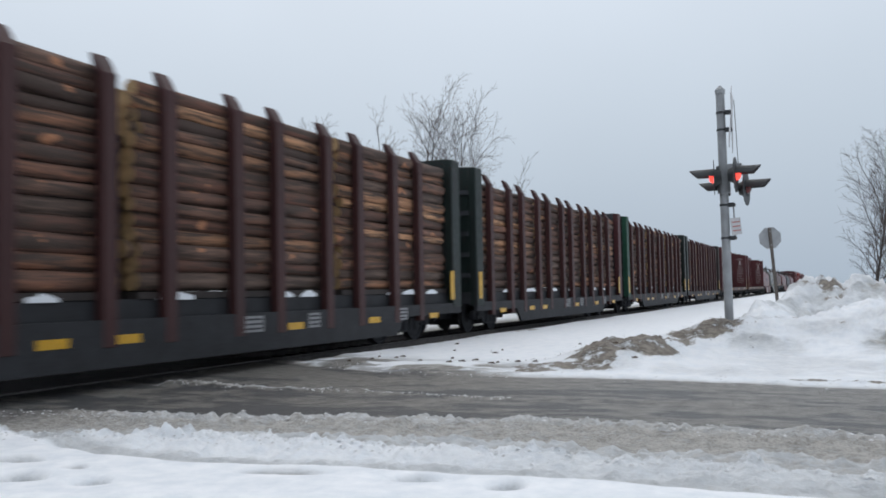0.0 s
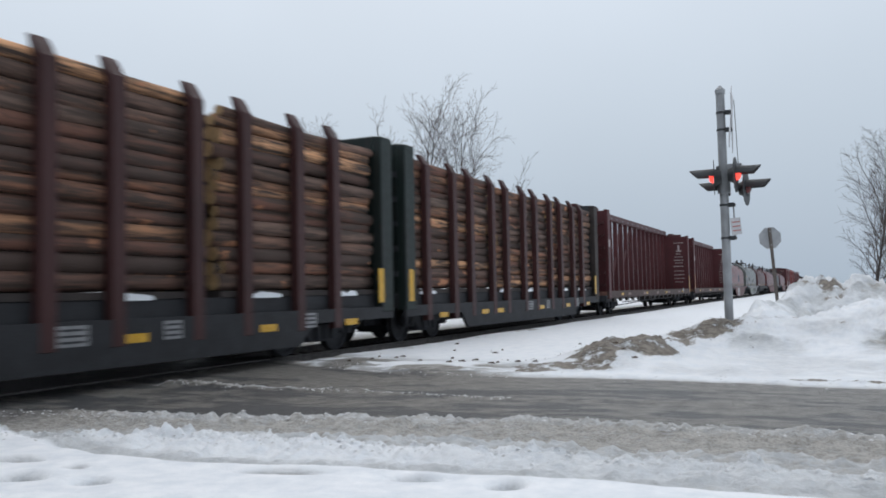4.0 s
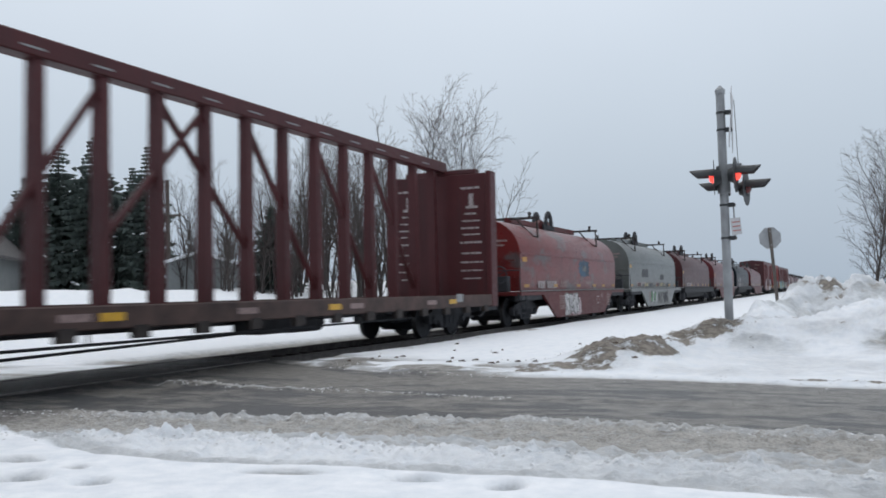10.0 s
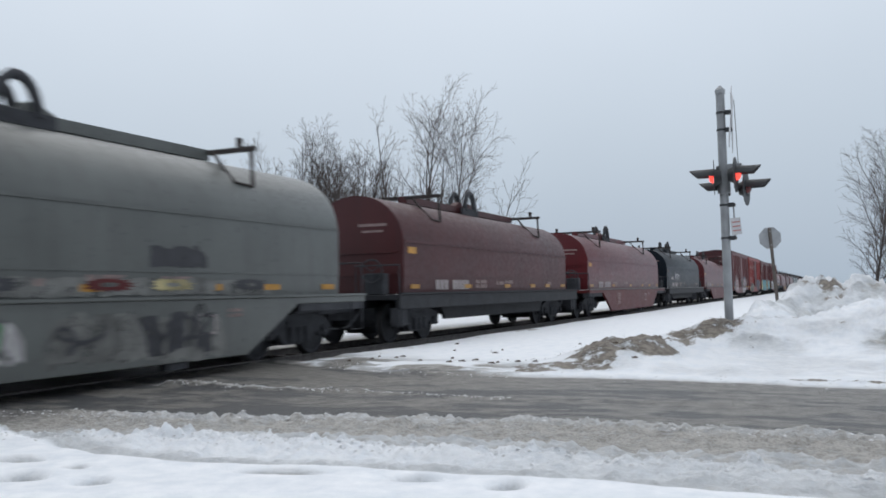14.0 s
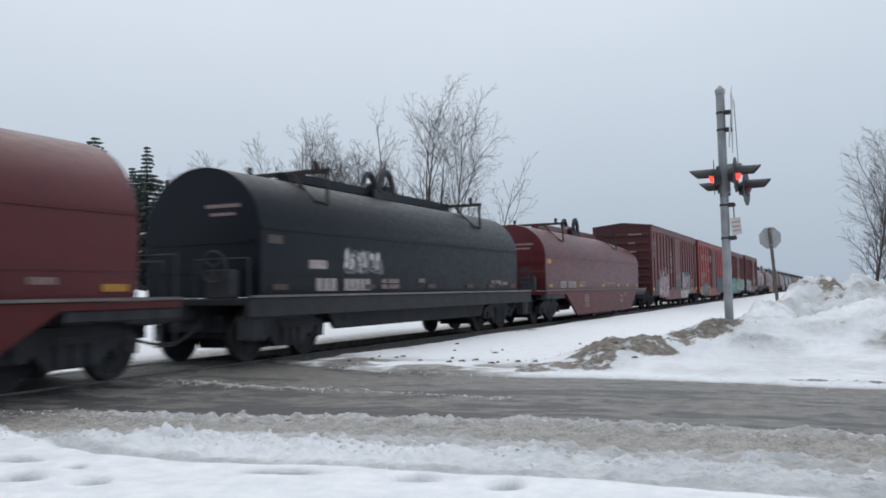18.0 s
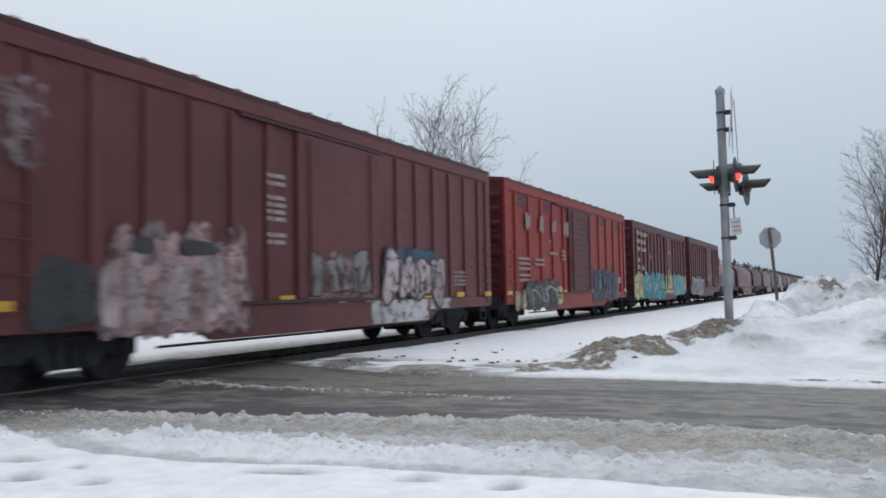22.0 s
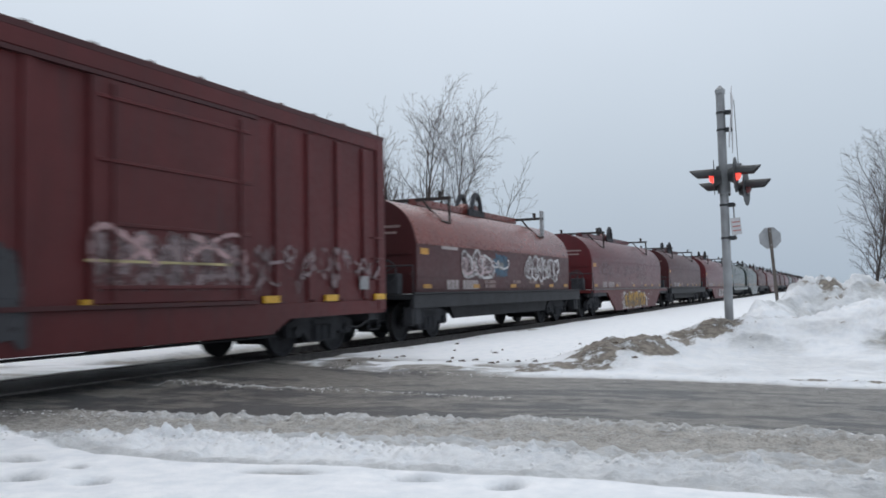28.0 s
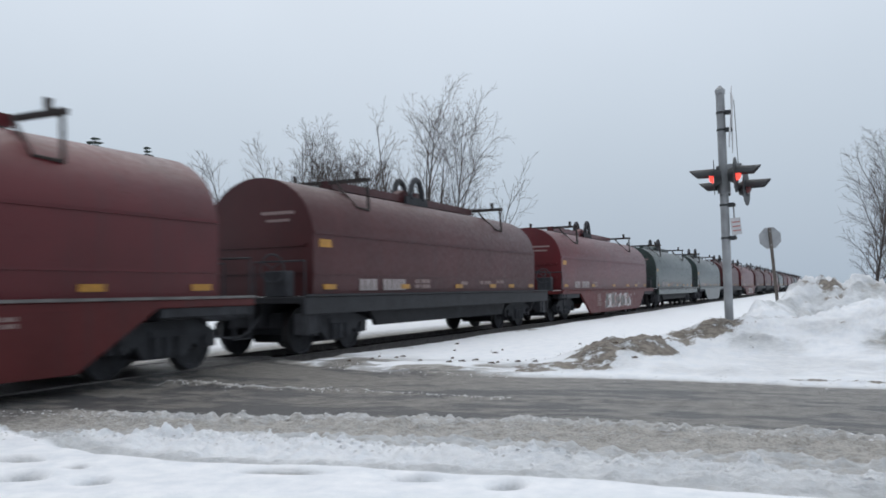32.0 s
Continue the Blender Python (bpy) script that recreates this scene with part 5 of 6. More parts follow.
# ---- track: ballast bed, ties and rails ----
def track():
    for side_y in ((13.0, 420.0), (-60.0, 4.2)):
        bm = bmesh.new()
        prism_y(bm, [(TRACK_X - 2.35, -0.22), (TRACK_X - 1.55, -0.10), (TRACK_X + 1.55, -0.10), (TRACK_X + 2.2, -0.22)], *side_y)
        tagged(part("track_bed", bm, M["ballast"]), "dark wet ballast bed under the rails", "track bed", kind="structure")
    for sx in (-1, 1):
        x = TRACK_X + sx * 0.752
        bm = bmesh.new()
        prism_y(bm, [(x - 0.07, -0.12), (x + 0.07, -0.12), (x + 0.07, -0.10), (x + 0.01, -0.09), (x + 0.01, 0.015), (x + 0.036, 0.03), (x + 0.036, RAIL_Z), (x - 0.036, RAIL_Z), (x - 0.036, 0.03), (x - 0.01, 0.015), (x - 0.01, -0.09), (x - 0.07, -0.10)], -60, 420)
        for f in bm.faces:
            f.normal_update()
            if abs(f.normal.z) > 0.9 and f.calc_center_median().z > 0.05:
                f.material_index = 1
        tagged(part("rail", bm, [M["rail_web"], M["tread"]]), "steel rail with a polished head", "rail", "rails", "structure")
    tie = B(-1.3, 1.3, -0.11, 0.11, -0.10, -0.072)
    me = bpy.data.meshes.new("tie")
    tie.to_mesh(me)
    tie.free()
    me.materials.append(M["steel_brown"])
    bed = new("tie_row")
    tagged(bed, "dark wooden ties under the rails", "railway ties", kind="structure")
    y = 13.2
    for k in range(110):
        share("tie", me, bed, pose(TRACK_X, y, 0))
        y += 0.53


track()


# ---- crossing signal ----
def crossing_signal():
    sg = thing("crossing_signal", "galvanised crossing signal mast with lit red flashers and crossbuck", "signal", pose(-1.60, 14.73, 0.5, 0, -0.3, 0))
    bm = bmesh.new()
    rod(bm, (0, 0, 0), (0, 0, 3.97), 0.070, n=18)
    part("mast", bm, M["galv"], sg, smooth=True)
    bm = bmesh.new()
    rod(bm, (0, 0, 3.92), (0, 0, 3.99), 0.082, n=18)
    rod(bm, (0, 0, 3.99), (0, 0, 4.06), 0.078, 0.02, 18)
    part("finial", bm, M["galv"], sg, smooth=True)
    for z in (3.60, 3.31, 2.05, 1.50):
        bm = bmesh.new()
        rod(bm, (0, 0, z - 0.018), (0, 0, z + 0.018), 0.080, n=16)
        box(bm, 0.05, 0.15, -0.035, 0.035, z - 0.035, z + 0.035)
        rod(bm, (0.14, -0.06, z), (0.14, 0.06, z), 0.035, n=8)
        part("bracket", bm, M["signal_black"], sg)
    # crossbuck blades face along the road and show almost edge-on
    for a in (1, -1):
        ob = part("crossbuck_blade", B(-0.005, 0.005, -0.11, 0.11, -0.60, 0.60), M["sign_white"], sg, "white crossbuck blade")
        ob.matrix_basis = pose(0.165 + 0.008 * a, 0, 3.46, 0, 3.2, 3.0) @ pose(0, 0, 0, 45 * a)
    ob = part("blade_strap", B(-0.006, 0.006, -0.025, 0.025, -0.70, 0.50), M["galv"], sg)
    ob.matrix_basis = pose(0.225, 0.03, 3.3, 0, -1.5, 8)
    # junction box and four flasher heads, two facing each way along the road
    bm = bmesh.new()
    rod(bm, (0, 0, 2.25), (0, 0, 2.70), 0.10, 0.115, 16)
    rod(bm, (-0.16, 0, 2.62), (0.30, 0, 2.62), 0.04, n=10)
    box(bm, -0.05, 0.30, -0.10, 0.10, 2.56, 2.72)
    part("junction_box", bm, M["galv"], sg, smooth=True)
    for x, y, z, turn, lit in ((-0.13, -0.20, 2.50, 187, True), (-0.04, 0.22, 2.33, 183, False), (0.22, -0.20, 2.52, -2, True), (0.34, 0.22, 2.33, -6, False)):
        lamp = part("lamp_head", rod(bmesh.new(), (-0.12, 0, 0), (0.0, 0, 0), 0.10, 0.155, 20), M["signal_black"], sg, "black flasher lamp head")
        lamp.matrix_basis = pose(x, y, z, 0, 0, turn)
        disc = part("background_disc", rod(bmesh.new(), (-0.012, 0, 0), (0.0, 0, 0), 0.29, n=28), M["signal_black"], lamp, "thin grey-black background disc seen edge-on")
        bm = bmesh.new()
        prev = None
        for k in range(5):
            a = math.pi / 2 * k / 4
            ring = [bm.verts.new((0.005 + 0.075 * math.sin(a), 0.095 * math.cos(a) * math.cos(q), 0.095 * math.cos(a) * math.sin(q))) for q in [2 * math.pi * i / 20 for i in range(20)]] if k < 4 else None
            if prev and ring:
                for i in range(20):
                    bm.faces.new((prev[i], prev[(i + 1) % 20], ring[(i + 1) % 20], ring[i]))
            if ring:
                prev = ring
        bm.faces.new(prev)
        part("lens", bm, M["lit_red"] if lit else M["unlit_red"], lamp, "glowing red lens" if lit else "dark red lens", smooth=True)
        # visor: a half tube over the lens, its underside open
        bm = bmesh.new()
        rings = [[], [], [], []]
        for k in range(17):
            a = math.pi * k / 16
            s = math.sin(a)
            for q, (rad, out) in enumerate(((0.135, 0), (0.135, 1), (0.126, 1), (0.126, 0))):
                rings[q].append(bm.verts.new((0.0 if not out else 0.26 + 0.13 * s, rad * math.cos(a), 0.01 + rad * s * (0.92 if out else 1.0))))
        for p, q in ((0, 1), (1, 2), (2, 3)):
            for k in range(16):
                bm.faces.new((rings[p][k], rings[p][k + 1], rings[q][k + 1], rings[q][k]))
        part("visor", bm, M["signal_black"], lamp, smooth=True)
    plate = part("number_sign", B(-0.008, 0.008, -0.10, 0.10, -0.14, 0.14), M["sign_white"], sg, "small white sign with red bars, seen at an angle")
    plate.matrix_basis = pose(0.17, -0.02, 1.69, 6, 0, -44)
    for z in (0.07, 0.0, -0.07):
        part("sign_bar", B(0.008, 0.011, -0.08, 0.08, z - 0.010, z + 0.010), M["sign_red"], plate)
    bm = bmesh.new()
    line(bm, [(0.14, 0, 2.05), (0.15, 0, 1.5)], 0.014)
    part("cable", bm, M["galv"], sg)
    part("footing", B(-0.22, 0.22, -0.22, 0.22, -0.35, 0.05), M["plate"], sg, bevel=0.02)


crossing_signal()


def stop_sign():
    sg = thing("stop_sign", "leaning stop sign on a dark post, bare metal back", "road sign", pose(-1.62, 28.9, 0.0, 1.5, -4.4, 20))
    bm = bmesh.new()
    box(bm, -0.045, 0.045, -0.03, 0.03, -0.2, 3.05)
    part("post", bm, M["pole_wood"], sg, "dark square sign post", bevel=0.006)
    bm = bmesh.new()
    r = 0.335
    pts = [(r / math.cos(math.pi / 8) * math.cos(math.pi / 8 + math.pi / 4 * k), 2.72 + r / math.cos(math.pi / 8) * math.sin(math.pi / 8 + math.pi / 4 * k)) for k in range(8)]
    prism_y(bm, pts, 0.034, 0.042)
    face = part("sign_plate", bm, M["galv"], sg, "octagonal aluminium plate, grey back")
    for z in (2.5, 2.92):
        part("bolt", rod(bmesh.new(), (0, -0.04, z), (0, 0.04, z), 0.02, n=8), M["galv"], face)


stop_sign()


# ---- trees ----
def limb_rings(verts, faces, pts, radii, n):
    """One tapering bar through the points."""
    base, u = len(verts), None
    for i, p in enumerate(pts):
        d = (pts[min(i + 1, len(pts) - 1)] - pts[max(i - 1, 0)]).normalized()
        u = d.orthogonal().normalized() if u is None else (u - d * u.dot(d)).normalized()
        w = d.cross(u)
        for k in range(n):
            a = 2 * math.pi * k / n
            verts.append(p + (u * math.cos(a) + w * math.sin(a)) * radii[i])
    for i in range(len(pts) - 1):
        for k in range(n):
            a, b = base + i * n + k, base + i * n + (k + 1) % n
            faces.append((a, b, b + n, a + n))


def bare_tree(name, x, y, h, seed, reach=0.42, stems=1, label="bare leafless tree with fine ascending twigs", base=None, dense=1.0, lean=0.0, low=0.22, depth=3):
    """A leader with ascending limbs, forked again and again into fine twigs. reach: limb length as a share of the height; low: where limbs begin."""
    rng = random.Random(seed)
    tr = thing(name, label, "tree", pose(x, y, height(x, y) - 0.1 if base is None else base), "bare trees")
    tv, tf, cv, cf = [], [], [], []
    sizes = (7, 5, 3, 3, 3)
    spacing = (0.50, 0.42, 0.30, 0.2)

    def grow(p, d, length, r, level):
        step_len = max(0.16, length / (10 if level == 0 else 6 if level < 3 else 3))
        n = max(2, int(length / step_len))
        rise = (0.02, 0.045, 0.03, 0.015, 0.01)[level]
        bend = (0.05, 0.10, 0.13, 0.16, 0.18)[level]
        pts, radii = [p.copy()], [r]
        tip = (0.012, 0.009, 0.0075, 0.0065, 0.006)[level]
        for i in range(n):
            d = (d + Vector((rng.gauss(0, bend), rng.gauss(0, bend), rng.gauss(0, bend * 0.6) + rise))).normalized()
            p = p + d * (length / n)
            pts.append(p.copy())
            radii.append(max(tip, r * (1 - (i + 1) / n) ** 0.8))
        limb_rings(tv if level == 0 else cv, tf if level == 0 else cf, pts, radii, sizes[level])
        if level >= depth:
            return
        start = low * length if level == 0 else 0.14 * length
        at, turn = start + rng.uniform(0, spacing[level]), rng.uniform(0, 6.28)
        while at < length * 0.98:
            i = min(n - 1, int(at / length * n))
            f = at / length * n - i
            q, dd = pts[i].lerp(pts[i + 1], f), (pts[i + 1] - pts[i]).normalized()
            u = at / length
            turn += 2.4 + rng.uniform(-0.6, 0.6)
            side = dd.orthogonal().normalized()
            side = (side * math.cos(turn) + dd.cross(side) * math.sin(turn)).normalized()
            wide = (0.70, 0.80, 0.85, 0.8)[level] * rng.uniform(0.6, 1.35)
            if level == 0:
                size = h * reach * (0.35 + 0.65 * math.sin(math.pi * min(1.0, 0.28 + 0.72 * (1 - u)))) * (1 - 0.45 * u) * rng.uniform(0.55, 1.2)
            else:
                size = length * (0.56 - 0.30 * u) * rng.uniform(0.6, 1.3)
            if size > 0.14:
                grow(q, (dd + side * wide).normalized(), size, max(0.008, radii[i] * rng.uniform(0.45, 0.68)), level + 1)
            at += spacing[level] / dense * rng.uniform(0.6, 1.5) * (1.0 if level else 0.6 + 0.05 * h)

    for s in range(stems):
        many = stems > 1
        d0 = Vector((lean + rng.uniform(-0.16, 0.16) * many, rng.uniform(-0.16, 0.16) * many, 1)).normalized()
        grow(Vector((rng.uniform(-0.35, 0.35) * many, rng.uniform(-0.35, 0.35) * many, 0)), d0, h * (1.0 if s == 0 else rng.uniform(0.7, 0.95)), 0.0085 * h + 0.015, 0)
    top = max(v.z for v in tv + cv)
    for nm, vs, fs, mt, tag in (("trunk", tv, tf, M["bark_trunk"], ""), ("crown", cv, cf, M["bark_tree"], "fine bare branches and twigs")):
        if not fs:
            continue
        me = bpy.data.meshes.new(nm)
        me.from_pydata([v * (h / top) for v in vs], [], fs)
        me.polygons.foreach_set("use_smooth", np.ones(len(fs), bool))
        me.materials.append(mt)
        ob = share(nm, me, tr, Matrix(), tag)
        if nm == "trunk" and stems > 1:
            tagged(ob, kind="stuff")
    return tr


def spruce(x, y, h, r, seed, label="dark green spruce with drooping boughs and some snow"):
    rng = random.Random(seed)
    tr = thing("spruce_tree", label, "tree", pose(x, y, height(x, y) - 0.1), "spruces")
    bm = bmesh.new()
    rod(bm, (0, 0, 0), (0, 0, h * 0.98), 0.16, 0.015, 8)
    part("trunk", bm, M["bark_trunk"], tr, smooth=True)
    verts, faces, sv, sf = [], [], [], []
    z = h * 0.05
    while z < h * 0.99:
        u = z / h
        reach = r * (1 - u) ** 0.85 * rng.uniform(0.62, 1.15) + 0.05
        n = 12 if u < 0.8 else 6
        turn = rng.uniform(0, 6.28)
        for k in range(n):
            a = turn + 2 * math.pi * (k + rng.uniform(-0.3, 0.3)) / n
            L = reach * rng.uniform(0.45, 1.18)
            ca, sa = math.cos(a), math.sin(a)
            segs = max(3, int(L / 0.16))
            size = 1.35 * min(1.0, 0.35 + 0.5 * L)
            for i in range(segs):
                t0 = (i + rng.random()) / segs
                rr = L * t0
                zz = z + 0.16 * L * t0 - 0.40 * L * t0 * t0 + 0.14 * L * t0 ** 4
                wv = (0.30 * (1 - t0) + 0.07) * min(1.0, L)
                for _ in range(4):
                    oa = rng.uniform(-1, 1) * wv
                    px, py = rr * ca - oa * sa, rr * sa + oa * ca
                    b0 = len(verts)
                    dx, dy = rng.uniform(-0.10, 0.10) * size, rng.uniform(-0.10, 0.10) * size
                    verts += [(px - sa * 0.05 * size, py + ca * 0.05 * size, zz + 0.02), (px + ca * 0.20 * size + dx, py + sa * 0.20 * size + dy, zz - 0.06 * size), (px + sa * 0.05 * size + dx, py - ca * 0.05 * size, zz - (0.10 + rng.random() * 0.16) * size)]
                    faces.append((b0, b0 + 1, b0 + 2))
                if rng.random() < 0.012 and u < 0.8 and h > 5:
                    b0 = len(sv)
                    sv += [(rr * ca - 0.16 * sa, rr * sa + 0.16 * ca, zz + 0.05), (rr * ca + 0.16 * sa, rr * sa - 0.16 * ca, zz + 0.05), ((rr + 0.3) * ca, (rr + 0.3) * sa, zz - 0.02), (rr * ca, rr * sa, zz + 0.12)]
                    sf += [(b0, b0 + 1, b0 + 3), (b0 + 1, b0 + 2, b0 + 3), (b0 + 2, b0, b0 + 3)]
        z += (0.21 + 0.22 * (1 - u)) * min(1.0, h / 9.0)
    me = bpy.data.meshes.new("crown")
    me.from_pydata(verts, [], faces)
    me.materials.append(M["needle"])
    share("crown", me, tr, Matrix(), "dense dark needle boughs")
    if sf:
        me = bpy.data.meshes.new("snow_on_boughs")
        me.from_pydata(sv, [], sf)
        me.materials.append(M["snow"])
        tagged(share("snow_on_boughs", me, tr, Matrix(), "small snow patches"), kind="stuff")
    return tr


for k, (x, y, h, sp, lean, dn) in enumerate(((-19.7, 40.9, 12.6, 0.50, 0.0, 1.25), (-18.3, 41.4, 12.0, 0.56, 0.0, 1.25), (-21.1, 40.2, 11.5, 0.38, -0.02, 1.2), (-20.2, 41.6, 10.8, 0.42, 0.02, 0.9), (-19.9, 42.2, 9.6, 0.32, 0.0, 0.8), (-16.5, 42.0, 8.2, 0.50, 0.18, 0.9), (-21.9, 41.6, 8.8, 0.30, -0.04, 0.8))):
    bare_tree("bare_tree", x, y, h, 100 + k, sp, 1, dense=dn, lean=lean)
for k, (x, y, h) in enumerate(((-29.8, 46.3, 11.0), (-31.2, 45.6, 9.8), (-32.8, 44.9, 8.2), (-28.2, 46.6, 10.2), (-26.6, 47.2, 9.6), (-30.6, 48.0, 10.6), (-25.2, 46.0, 8.4), (-27.6, 43.6, 7.0), (-30.0, 42.8, 6.4), (-33.4, 45.0, 7.6), (-32.9, 46.5, 8.6), (-30.4, 45.5, 10.6), (-29.9, 47.0, 10.2), (-27.8, 46.0, 9.4))):
    bare_tree("bare_tree", x, y, h, 200 + k, 0.40, 2, "slender leafless tree in a thicket across the track", dense=1.3)
for k, (x, y, h) in enumerate(((-26.8, 35.5, 4.6), (-25.2, 36.2, 5.2), (-23.4, 36.8, 4.2), (-28.4, 35.0, 4.0), (-29.8, 36.4, 4.6), (-31.2, 36.0, 3.6), (-22.0, 36.0, 3.2), (-24.2, 34.6, 3.0), (-27.6, 33.8, 3.0), (-20.6, 37.0, 3.6), (-32.6, 36.8, 4.0))):
    bare_tree("bare_shrub", x, y, h, 300 + k, 0.5, 4, "tangled leafless shrub by the track", dense=1.5, low=0.08, depth=2)
thicket = random.Random(9)
for k in range(34):
    bare_tree("bare_tree", thicket.uniform(-36, -19), thicket.uniform(36.5, 46), thicket.uniform(4.5, 9.0), 330 + k, 0.36, 2, "slender leafless tree in a thicket across the track", dense=1.7, depth=2)
for k, (x, y, h, sp, dn) in enumerate(((1.75, 50.0, 10.2, 0.55, 1.9), (3.0, 51.5, 10.8, 0.55, 1.6), (5.2, 52.0, 9.8, 0.45, 1.0), (2.6, 52.4, 6.6, 0.5, 1.0))):
    bare_tree("bare_tree", x, y, h, 450 + k, sp, dense=dn, low=0.1, lean=0.08)
for k, (x, y, h) in enumerate(((1.9, 48.6, 1.6), (2.6, 48.2, 2.3), (3.3, 48.4, 2.6))):
    bare_tree("bare_shrub", x, y, h, 420 + k, 0.7, 6, "dark leafless shrub at the foot of a tree", dense=1.5, low=0.05, depth=2)
for k, (x, y, h, r) in enumerate(((-41.2, 35.6, 9.0, 3.8), (-39.3, 36.5, 9.4, 4.0), (-36.5, 37.8, 8.8, 2.3), (-41.2, 33.4, 7.0, 2.6), (-38.2, 38.4, 7.6, 2.8), (-37.6, 36.6, 5.6, 2.6), (-27.8, 38.0, 4.6, 1.8))):
    spruce(x, y, h, r, 500 + k)


# ---- house, shed and pole across the track ----
def gable_house(name, label, x, y, turn, w, d, wall, rise, snow=False):
    hs = thing(name, label, "house", pose(x, y, height(x, y) - 0.3, 0, 0, turn))
    bm = bmesh.new()
    prism_y(bm, [(-w / 2, 0), (w / 2, 0), (w / 2, wall), (0, wall + rise), (-w / 2, wall)], -d / 2, d / 2)
    walls = part("wall", bm, M["siding"], hs, "pale siding walls")
    for k in range(int(wall / 0.25)):
        part("siding_board", B(-w / 2 - 0.012, w / 2 + 0.012, -d / 2 - 0.012, d / 2 + 0.012, 0.1 + 0.25 * k, 0.12 + 0.25 * k), M["siding"], walls)
    for sx in (-1, 1):
        bm = bmesh.new()
        pts = [(sx * (w / 2 + 0.45), wall - 0.45 * rise / (w / 2)), (0, wall + rise), (0, wall + rise + 0.16), (sx * (w / 2 + 0.45), wall - 0.45 * rise / (w / 2) + 0.16)]
        prism_y(bm, pts, -d / 2 - 0.4, d / 2 + 0.4)
        part("roof_slope", bm, M["snow"] if snow else M["roof_dark"], hs, "snow-covered roof" if snow else "dark shingle roof")
    for y0, x0 in () if snow else ((-d / 2, 1.5), (-d / 2, -1.6)):
        win = part("window", B(x0 - 0.75, x0 + 0.75, y0 - 0.06, y0, 1.3, 2.5), M["window_dark"], hs, "dark window with white frame")
        for a in (-0.78, -0.26, 0.26, 0.78):
            part("window_bar", B(x0 + a - 0.05, x0 + a + 0.05, y0 - 0.09, y0 - 0.06, 1.25, 2.55), M["trim_white"], win)
        for a in (1.25, 2.5):
            part("window_bar", B(x0 - 0.83, x0 + 0.83, y0 - 0.09, y0 - 0.06, a - 0.05, a + 0.05), M["trim_white"], win)
    return hs


gable_house("house", "pale house with a dark gable roof behind the track", -40.3, 27.7, 40, 6.4, 8.0, 2.5, 2.8)
gable_house("shed", "low pale shed with a snow-covered roof", -32.9, 38.6, 30, 3.6, 3.6, 1.7, 0.55, True)


def utility_pole():
    up = thing("utility_pole", "thin weathered wooden utility pole", "utility pole", pose(-34.1, 37.0, height(-34.1, 37.0) - 0.2))
    bm = bmesh.new()
    rod(bm, (0, 0, 0), (-0.12, 0, 6.4), 0.13, 0.10, 10)
    part("pole", bm, M["pole_wood"], up, smooth=True)
    bm = B(-0.2, 0.9, -0.04, 0.04, 4.3, 4.4)
    part("arm", bm, M["pole_wood"], up)


utility_pole()


def slush_clumps():
    """Broken lumps along the ridges, on the heaps and scattered on the lane."""
    rng = np.random.RandomState(21)
    base = np.array([(1, 0, 0.05), (0.3, 0.95, 0), (-0.8, 0.6, 0.05), (-0.8, -0.6, 0), (0.3, -0.95, 0.05), (0.45, 0.1, 0.75), (-0.35, 0.35, 0.8), (-0.2, -0.45, 0.7)])
    tris = [(0, 1, 5), (1, 6, 5), (1, 2, 6), (2, 3, 6), (3, 7, 6), (3, 4, 7), (4, 5, 7), (4, 0, 5), (5, 6, 7)]
    spots = []
    for n, line_x, line_y, off, wide, size, clean in ((800, (-6.5, -5.9, -5.0, -3.9, -2.6, -0.8, 0.3), (5.12, 5.15, 5.55, 5.68, 5.70, 5.76, 5.75), -0.06, 0.10, 0.0048, 0.85), (1500, (-8.0, -7.3, -6.6, -5.4, -4.5, -3.3, -2.3, 0.3), (6.2, 6.5, 6.35, 6.55, 6.95, 7.15, 7.42, 7.30), -0.06, 0.12, 0.0044, 0.45), (420, (-8.5, -7.6, -7.0, -5.2, -3.3), (8.95, 9.1, 8.85, 9.0, 8.9), -0.02, 0.05, 0.0045, 0.40), (260, (-7.6, -6.5, -5.0, -3.4, -1.2, 0.5), (11.9, 11.45, 11.1, 11.35, 11.1, 10.95), 0.05, 0.14, 0.005, 0.8)):
        x = rng.uniform(line_x[0], line_x[-1], n)
        spots.append((x, np.interp(x, line_x, line_y) + off + rng.normal(0, wide, n), np.minimum(rng.gamma(2.0, 0.9 * size, n) + 0.003, 0.016), np.clip(clean + rng.normal(0, 0.15, n), 0, 1)))
    xs, ys, rs, cl = [np.concatenate(q) for q in zip(*spots)]
    zs = terrain(xs[None, :], ys[None, :])[0][0]
    verts, faces, clean = [], [], []
    for k in range(len(xs)):
        a = rng.uniform(0, 6.28)
        ca, sa = math.cos(a), math.sin(a)
        p = base * rs[k] * rng.uniform(0.7, 1.3, (8, 3)) * (1.3, 1.0, 0.85)
        b0 = len(verts)
        for q in p:
            verts.append((xs[k] + q[0] * ca - q[1] * sa, ys[k] + q[0] * sa + q[1] * ca, zs[k] + q[2] - 0.15 * rs[k]))
        faces += [(b0 + i, b0 + j, b0 + l) for i, j, l in tris]
        clean += [cl[k]] * 8
    me = bpy.data.meshes.new("slush_clumps")
    me.from_pydata(verts, [], faces)
    me.attributes.new("clean", "FLOAT", "POINT").data.foreach_set("value", np.array(clean, np.float32))
    me.polygons.foreach_set("use_smooth", np.ones(len(faces), bool))
    me.materials.append(M["clump"])
    tagged(new("slush_clumps", me), "broken lumps of slush and snow along the road", "slush", kind="stuff")


slush_clumps()


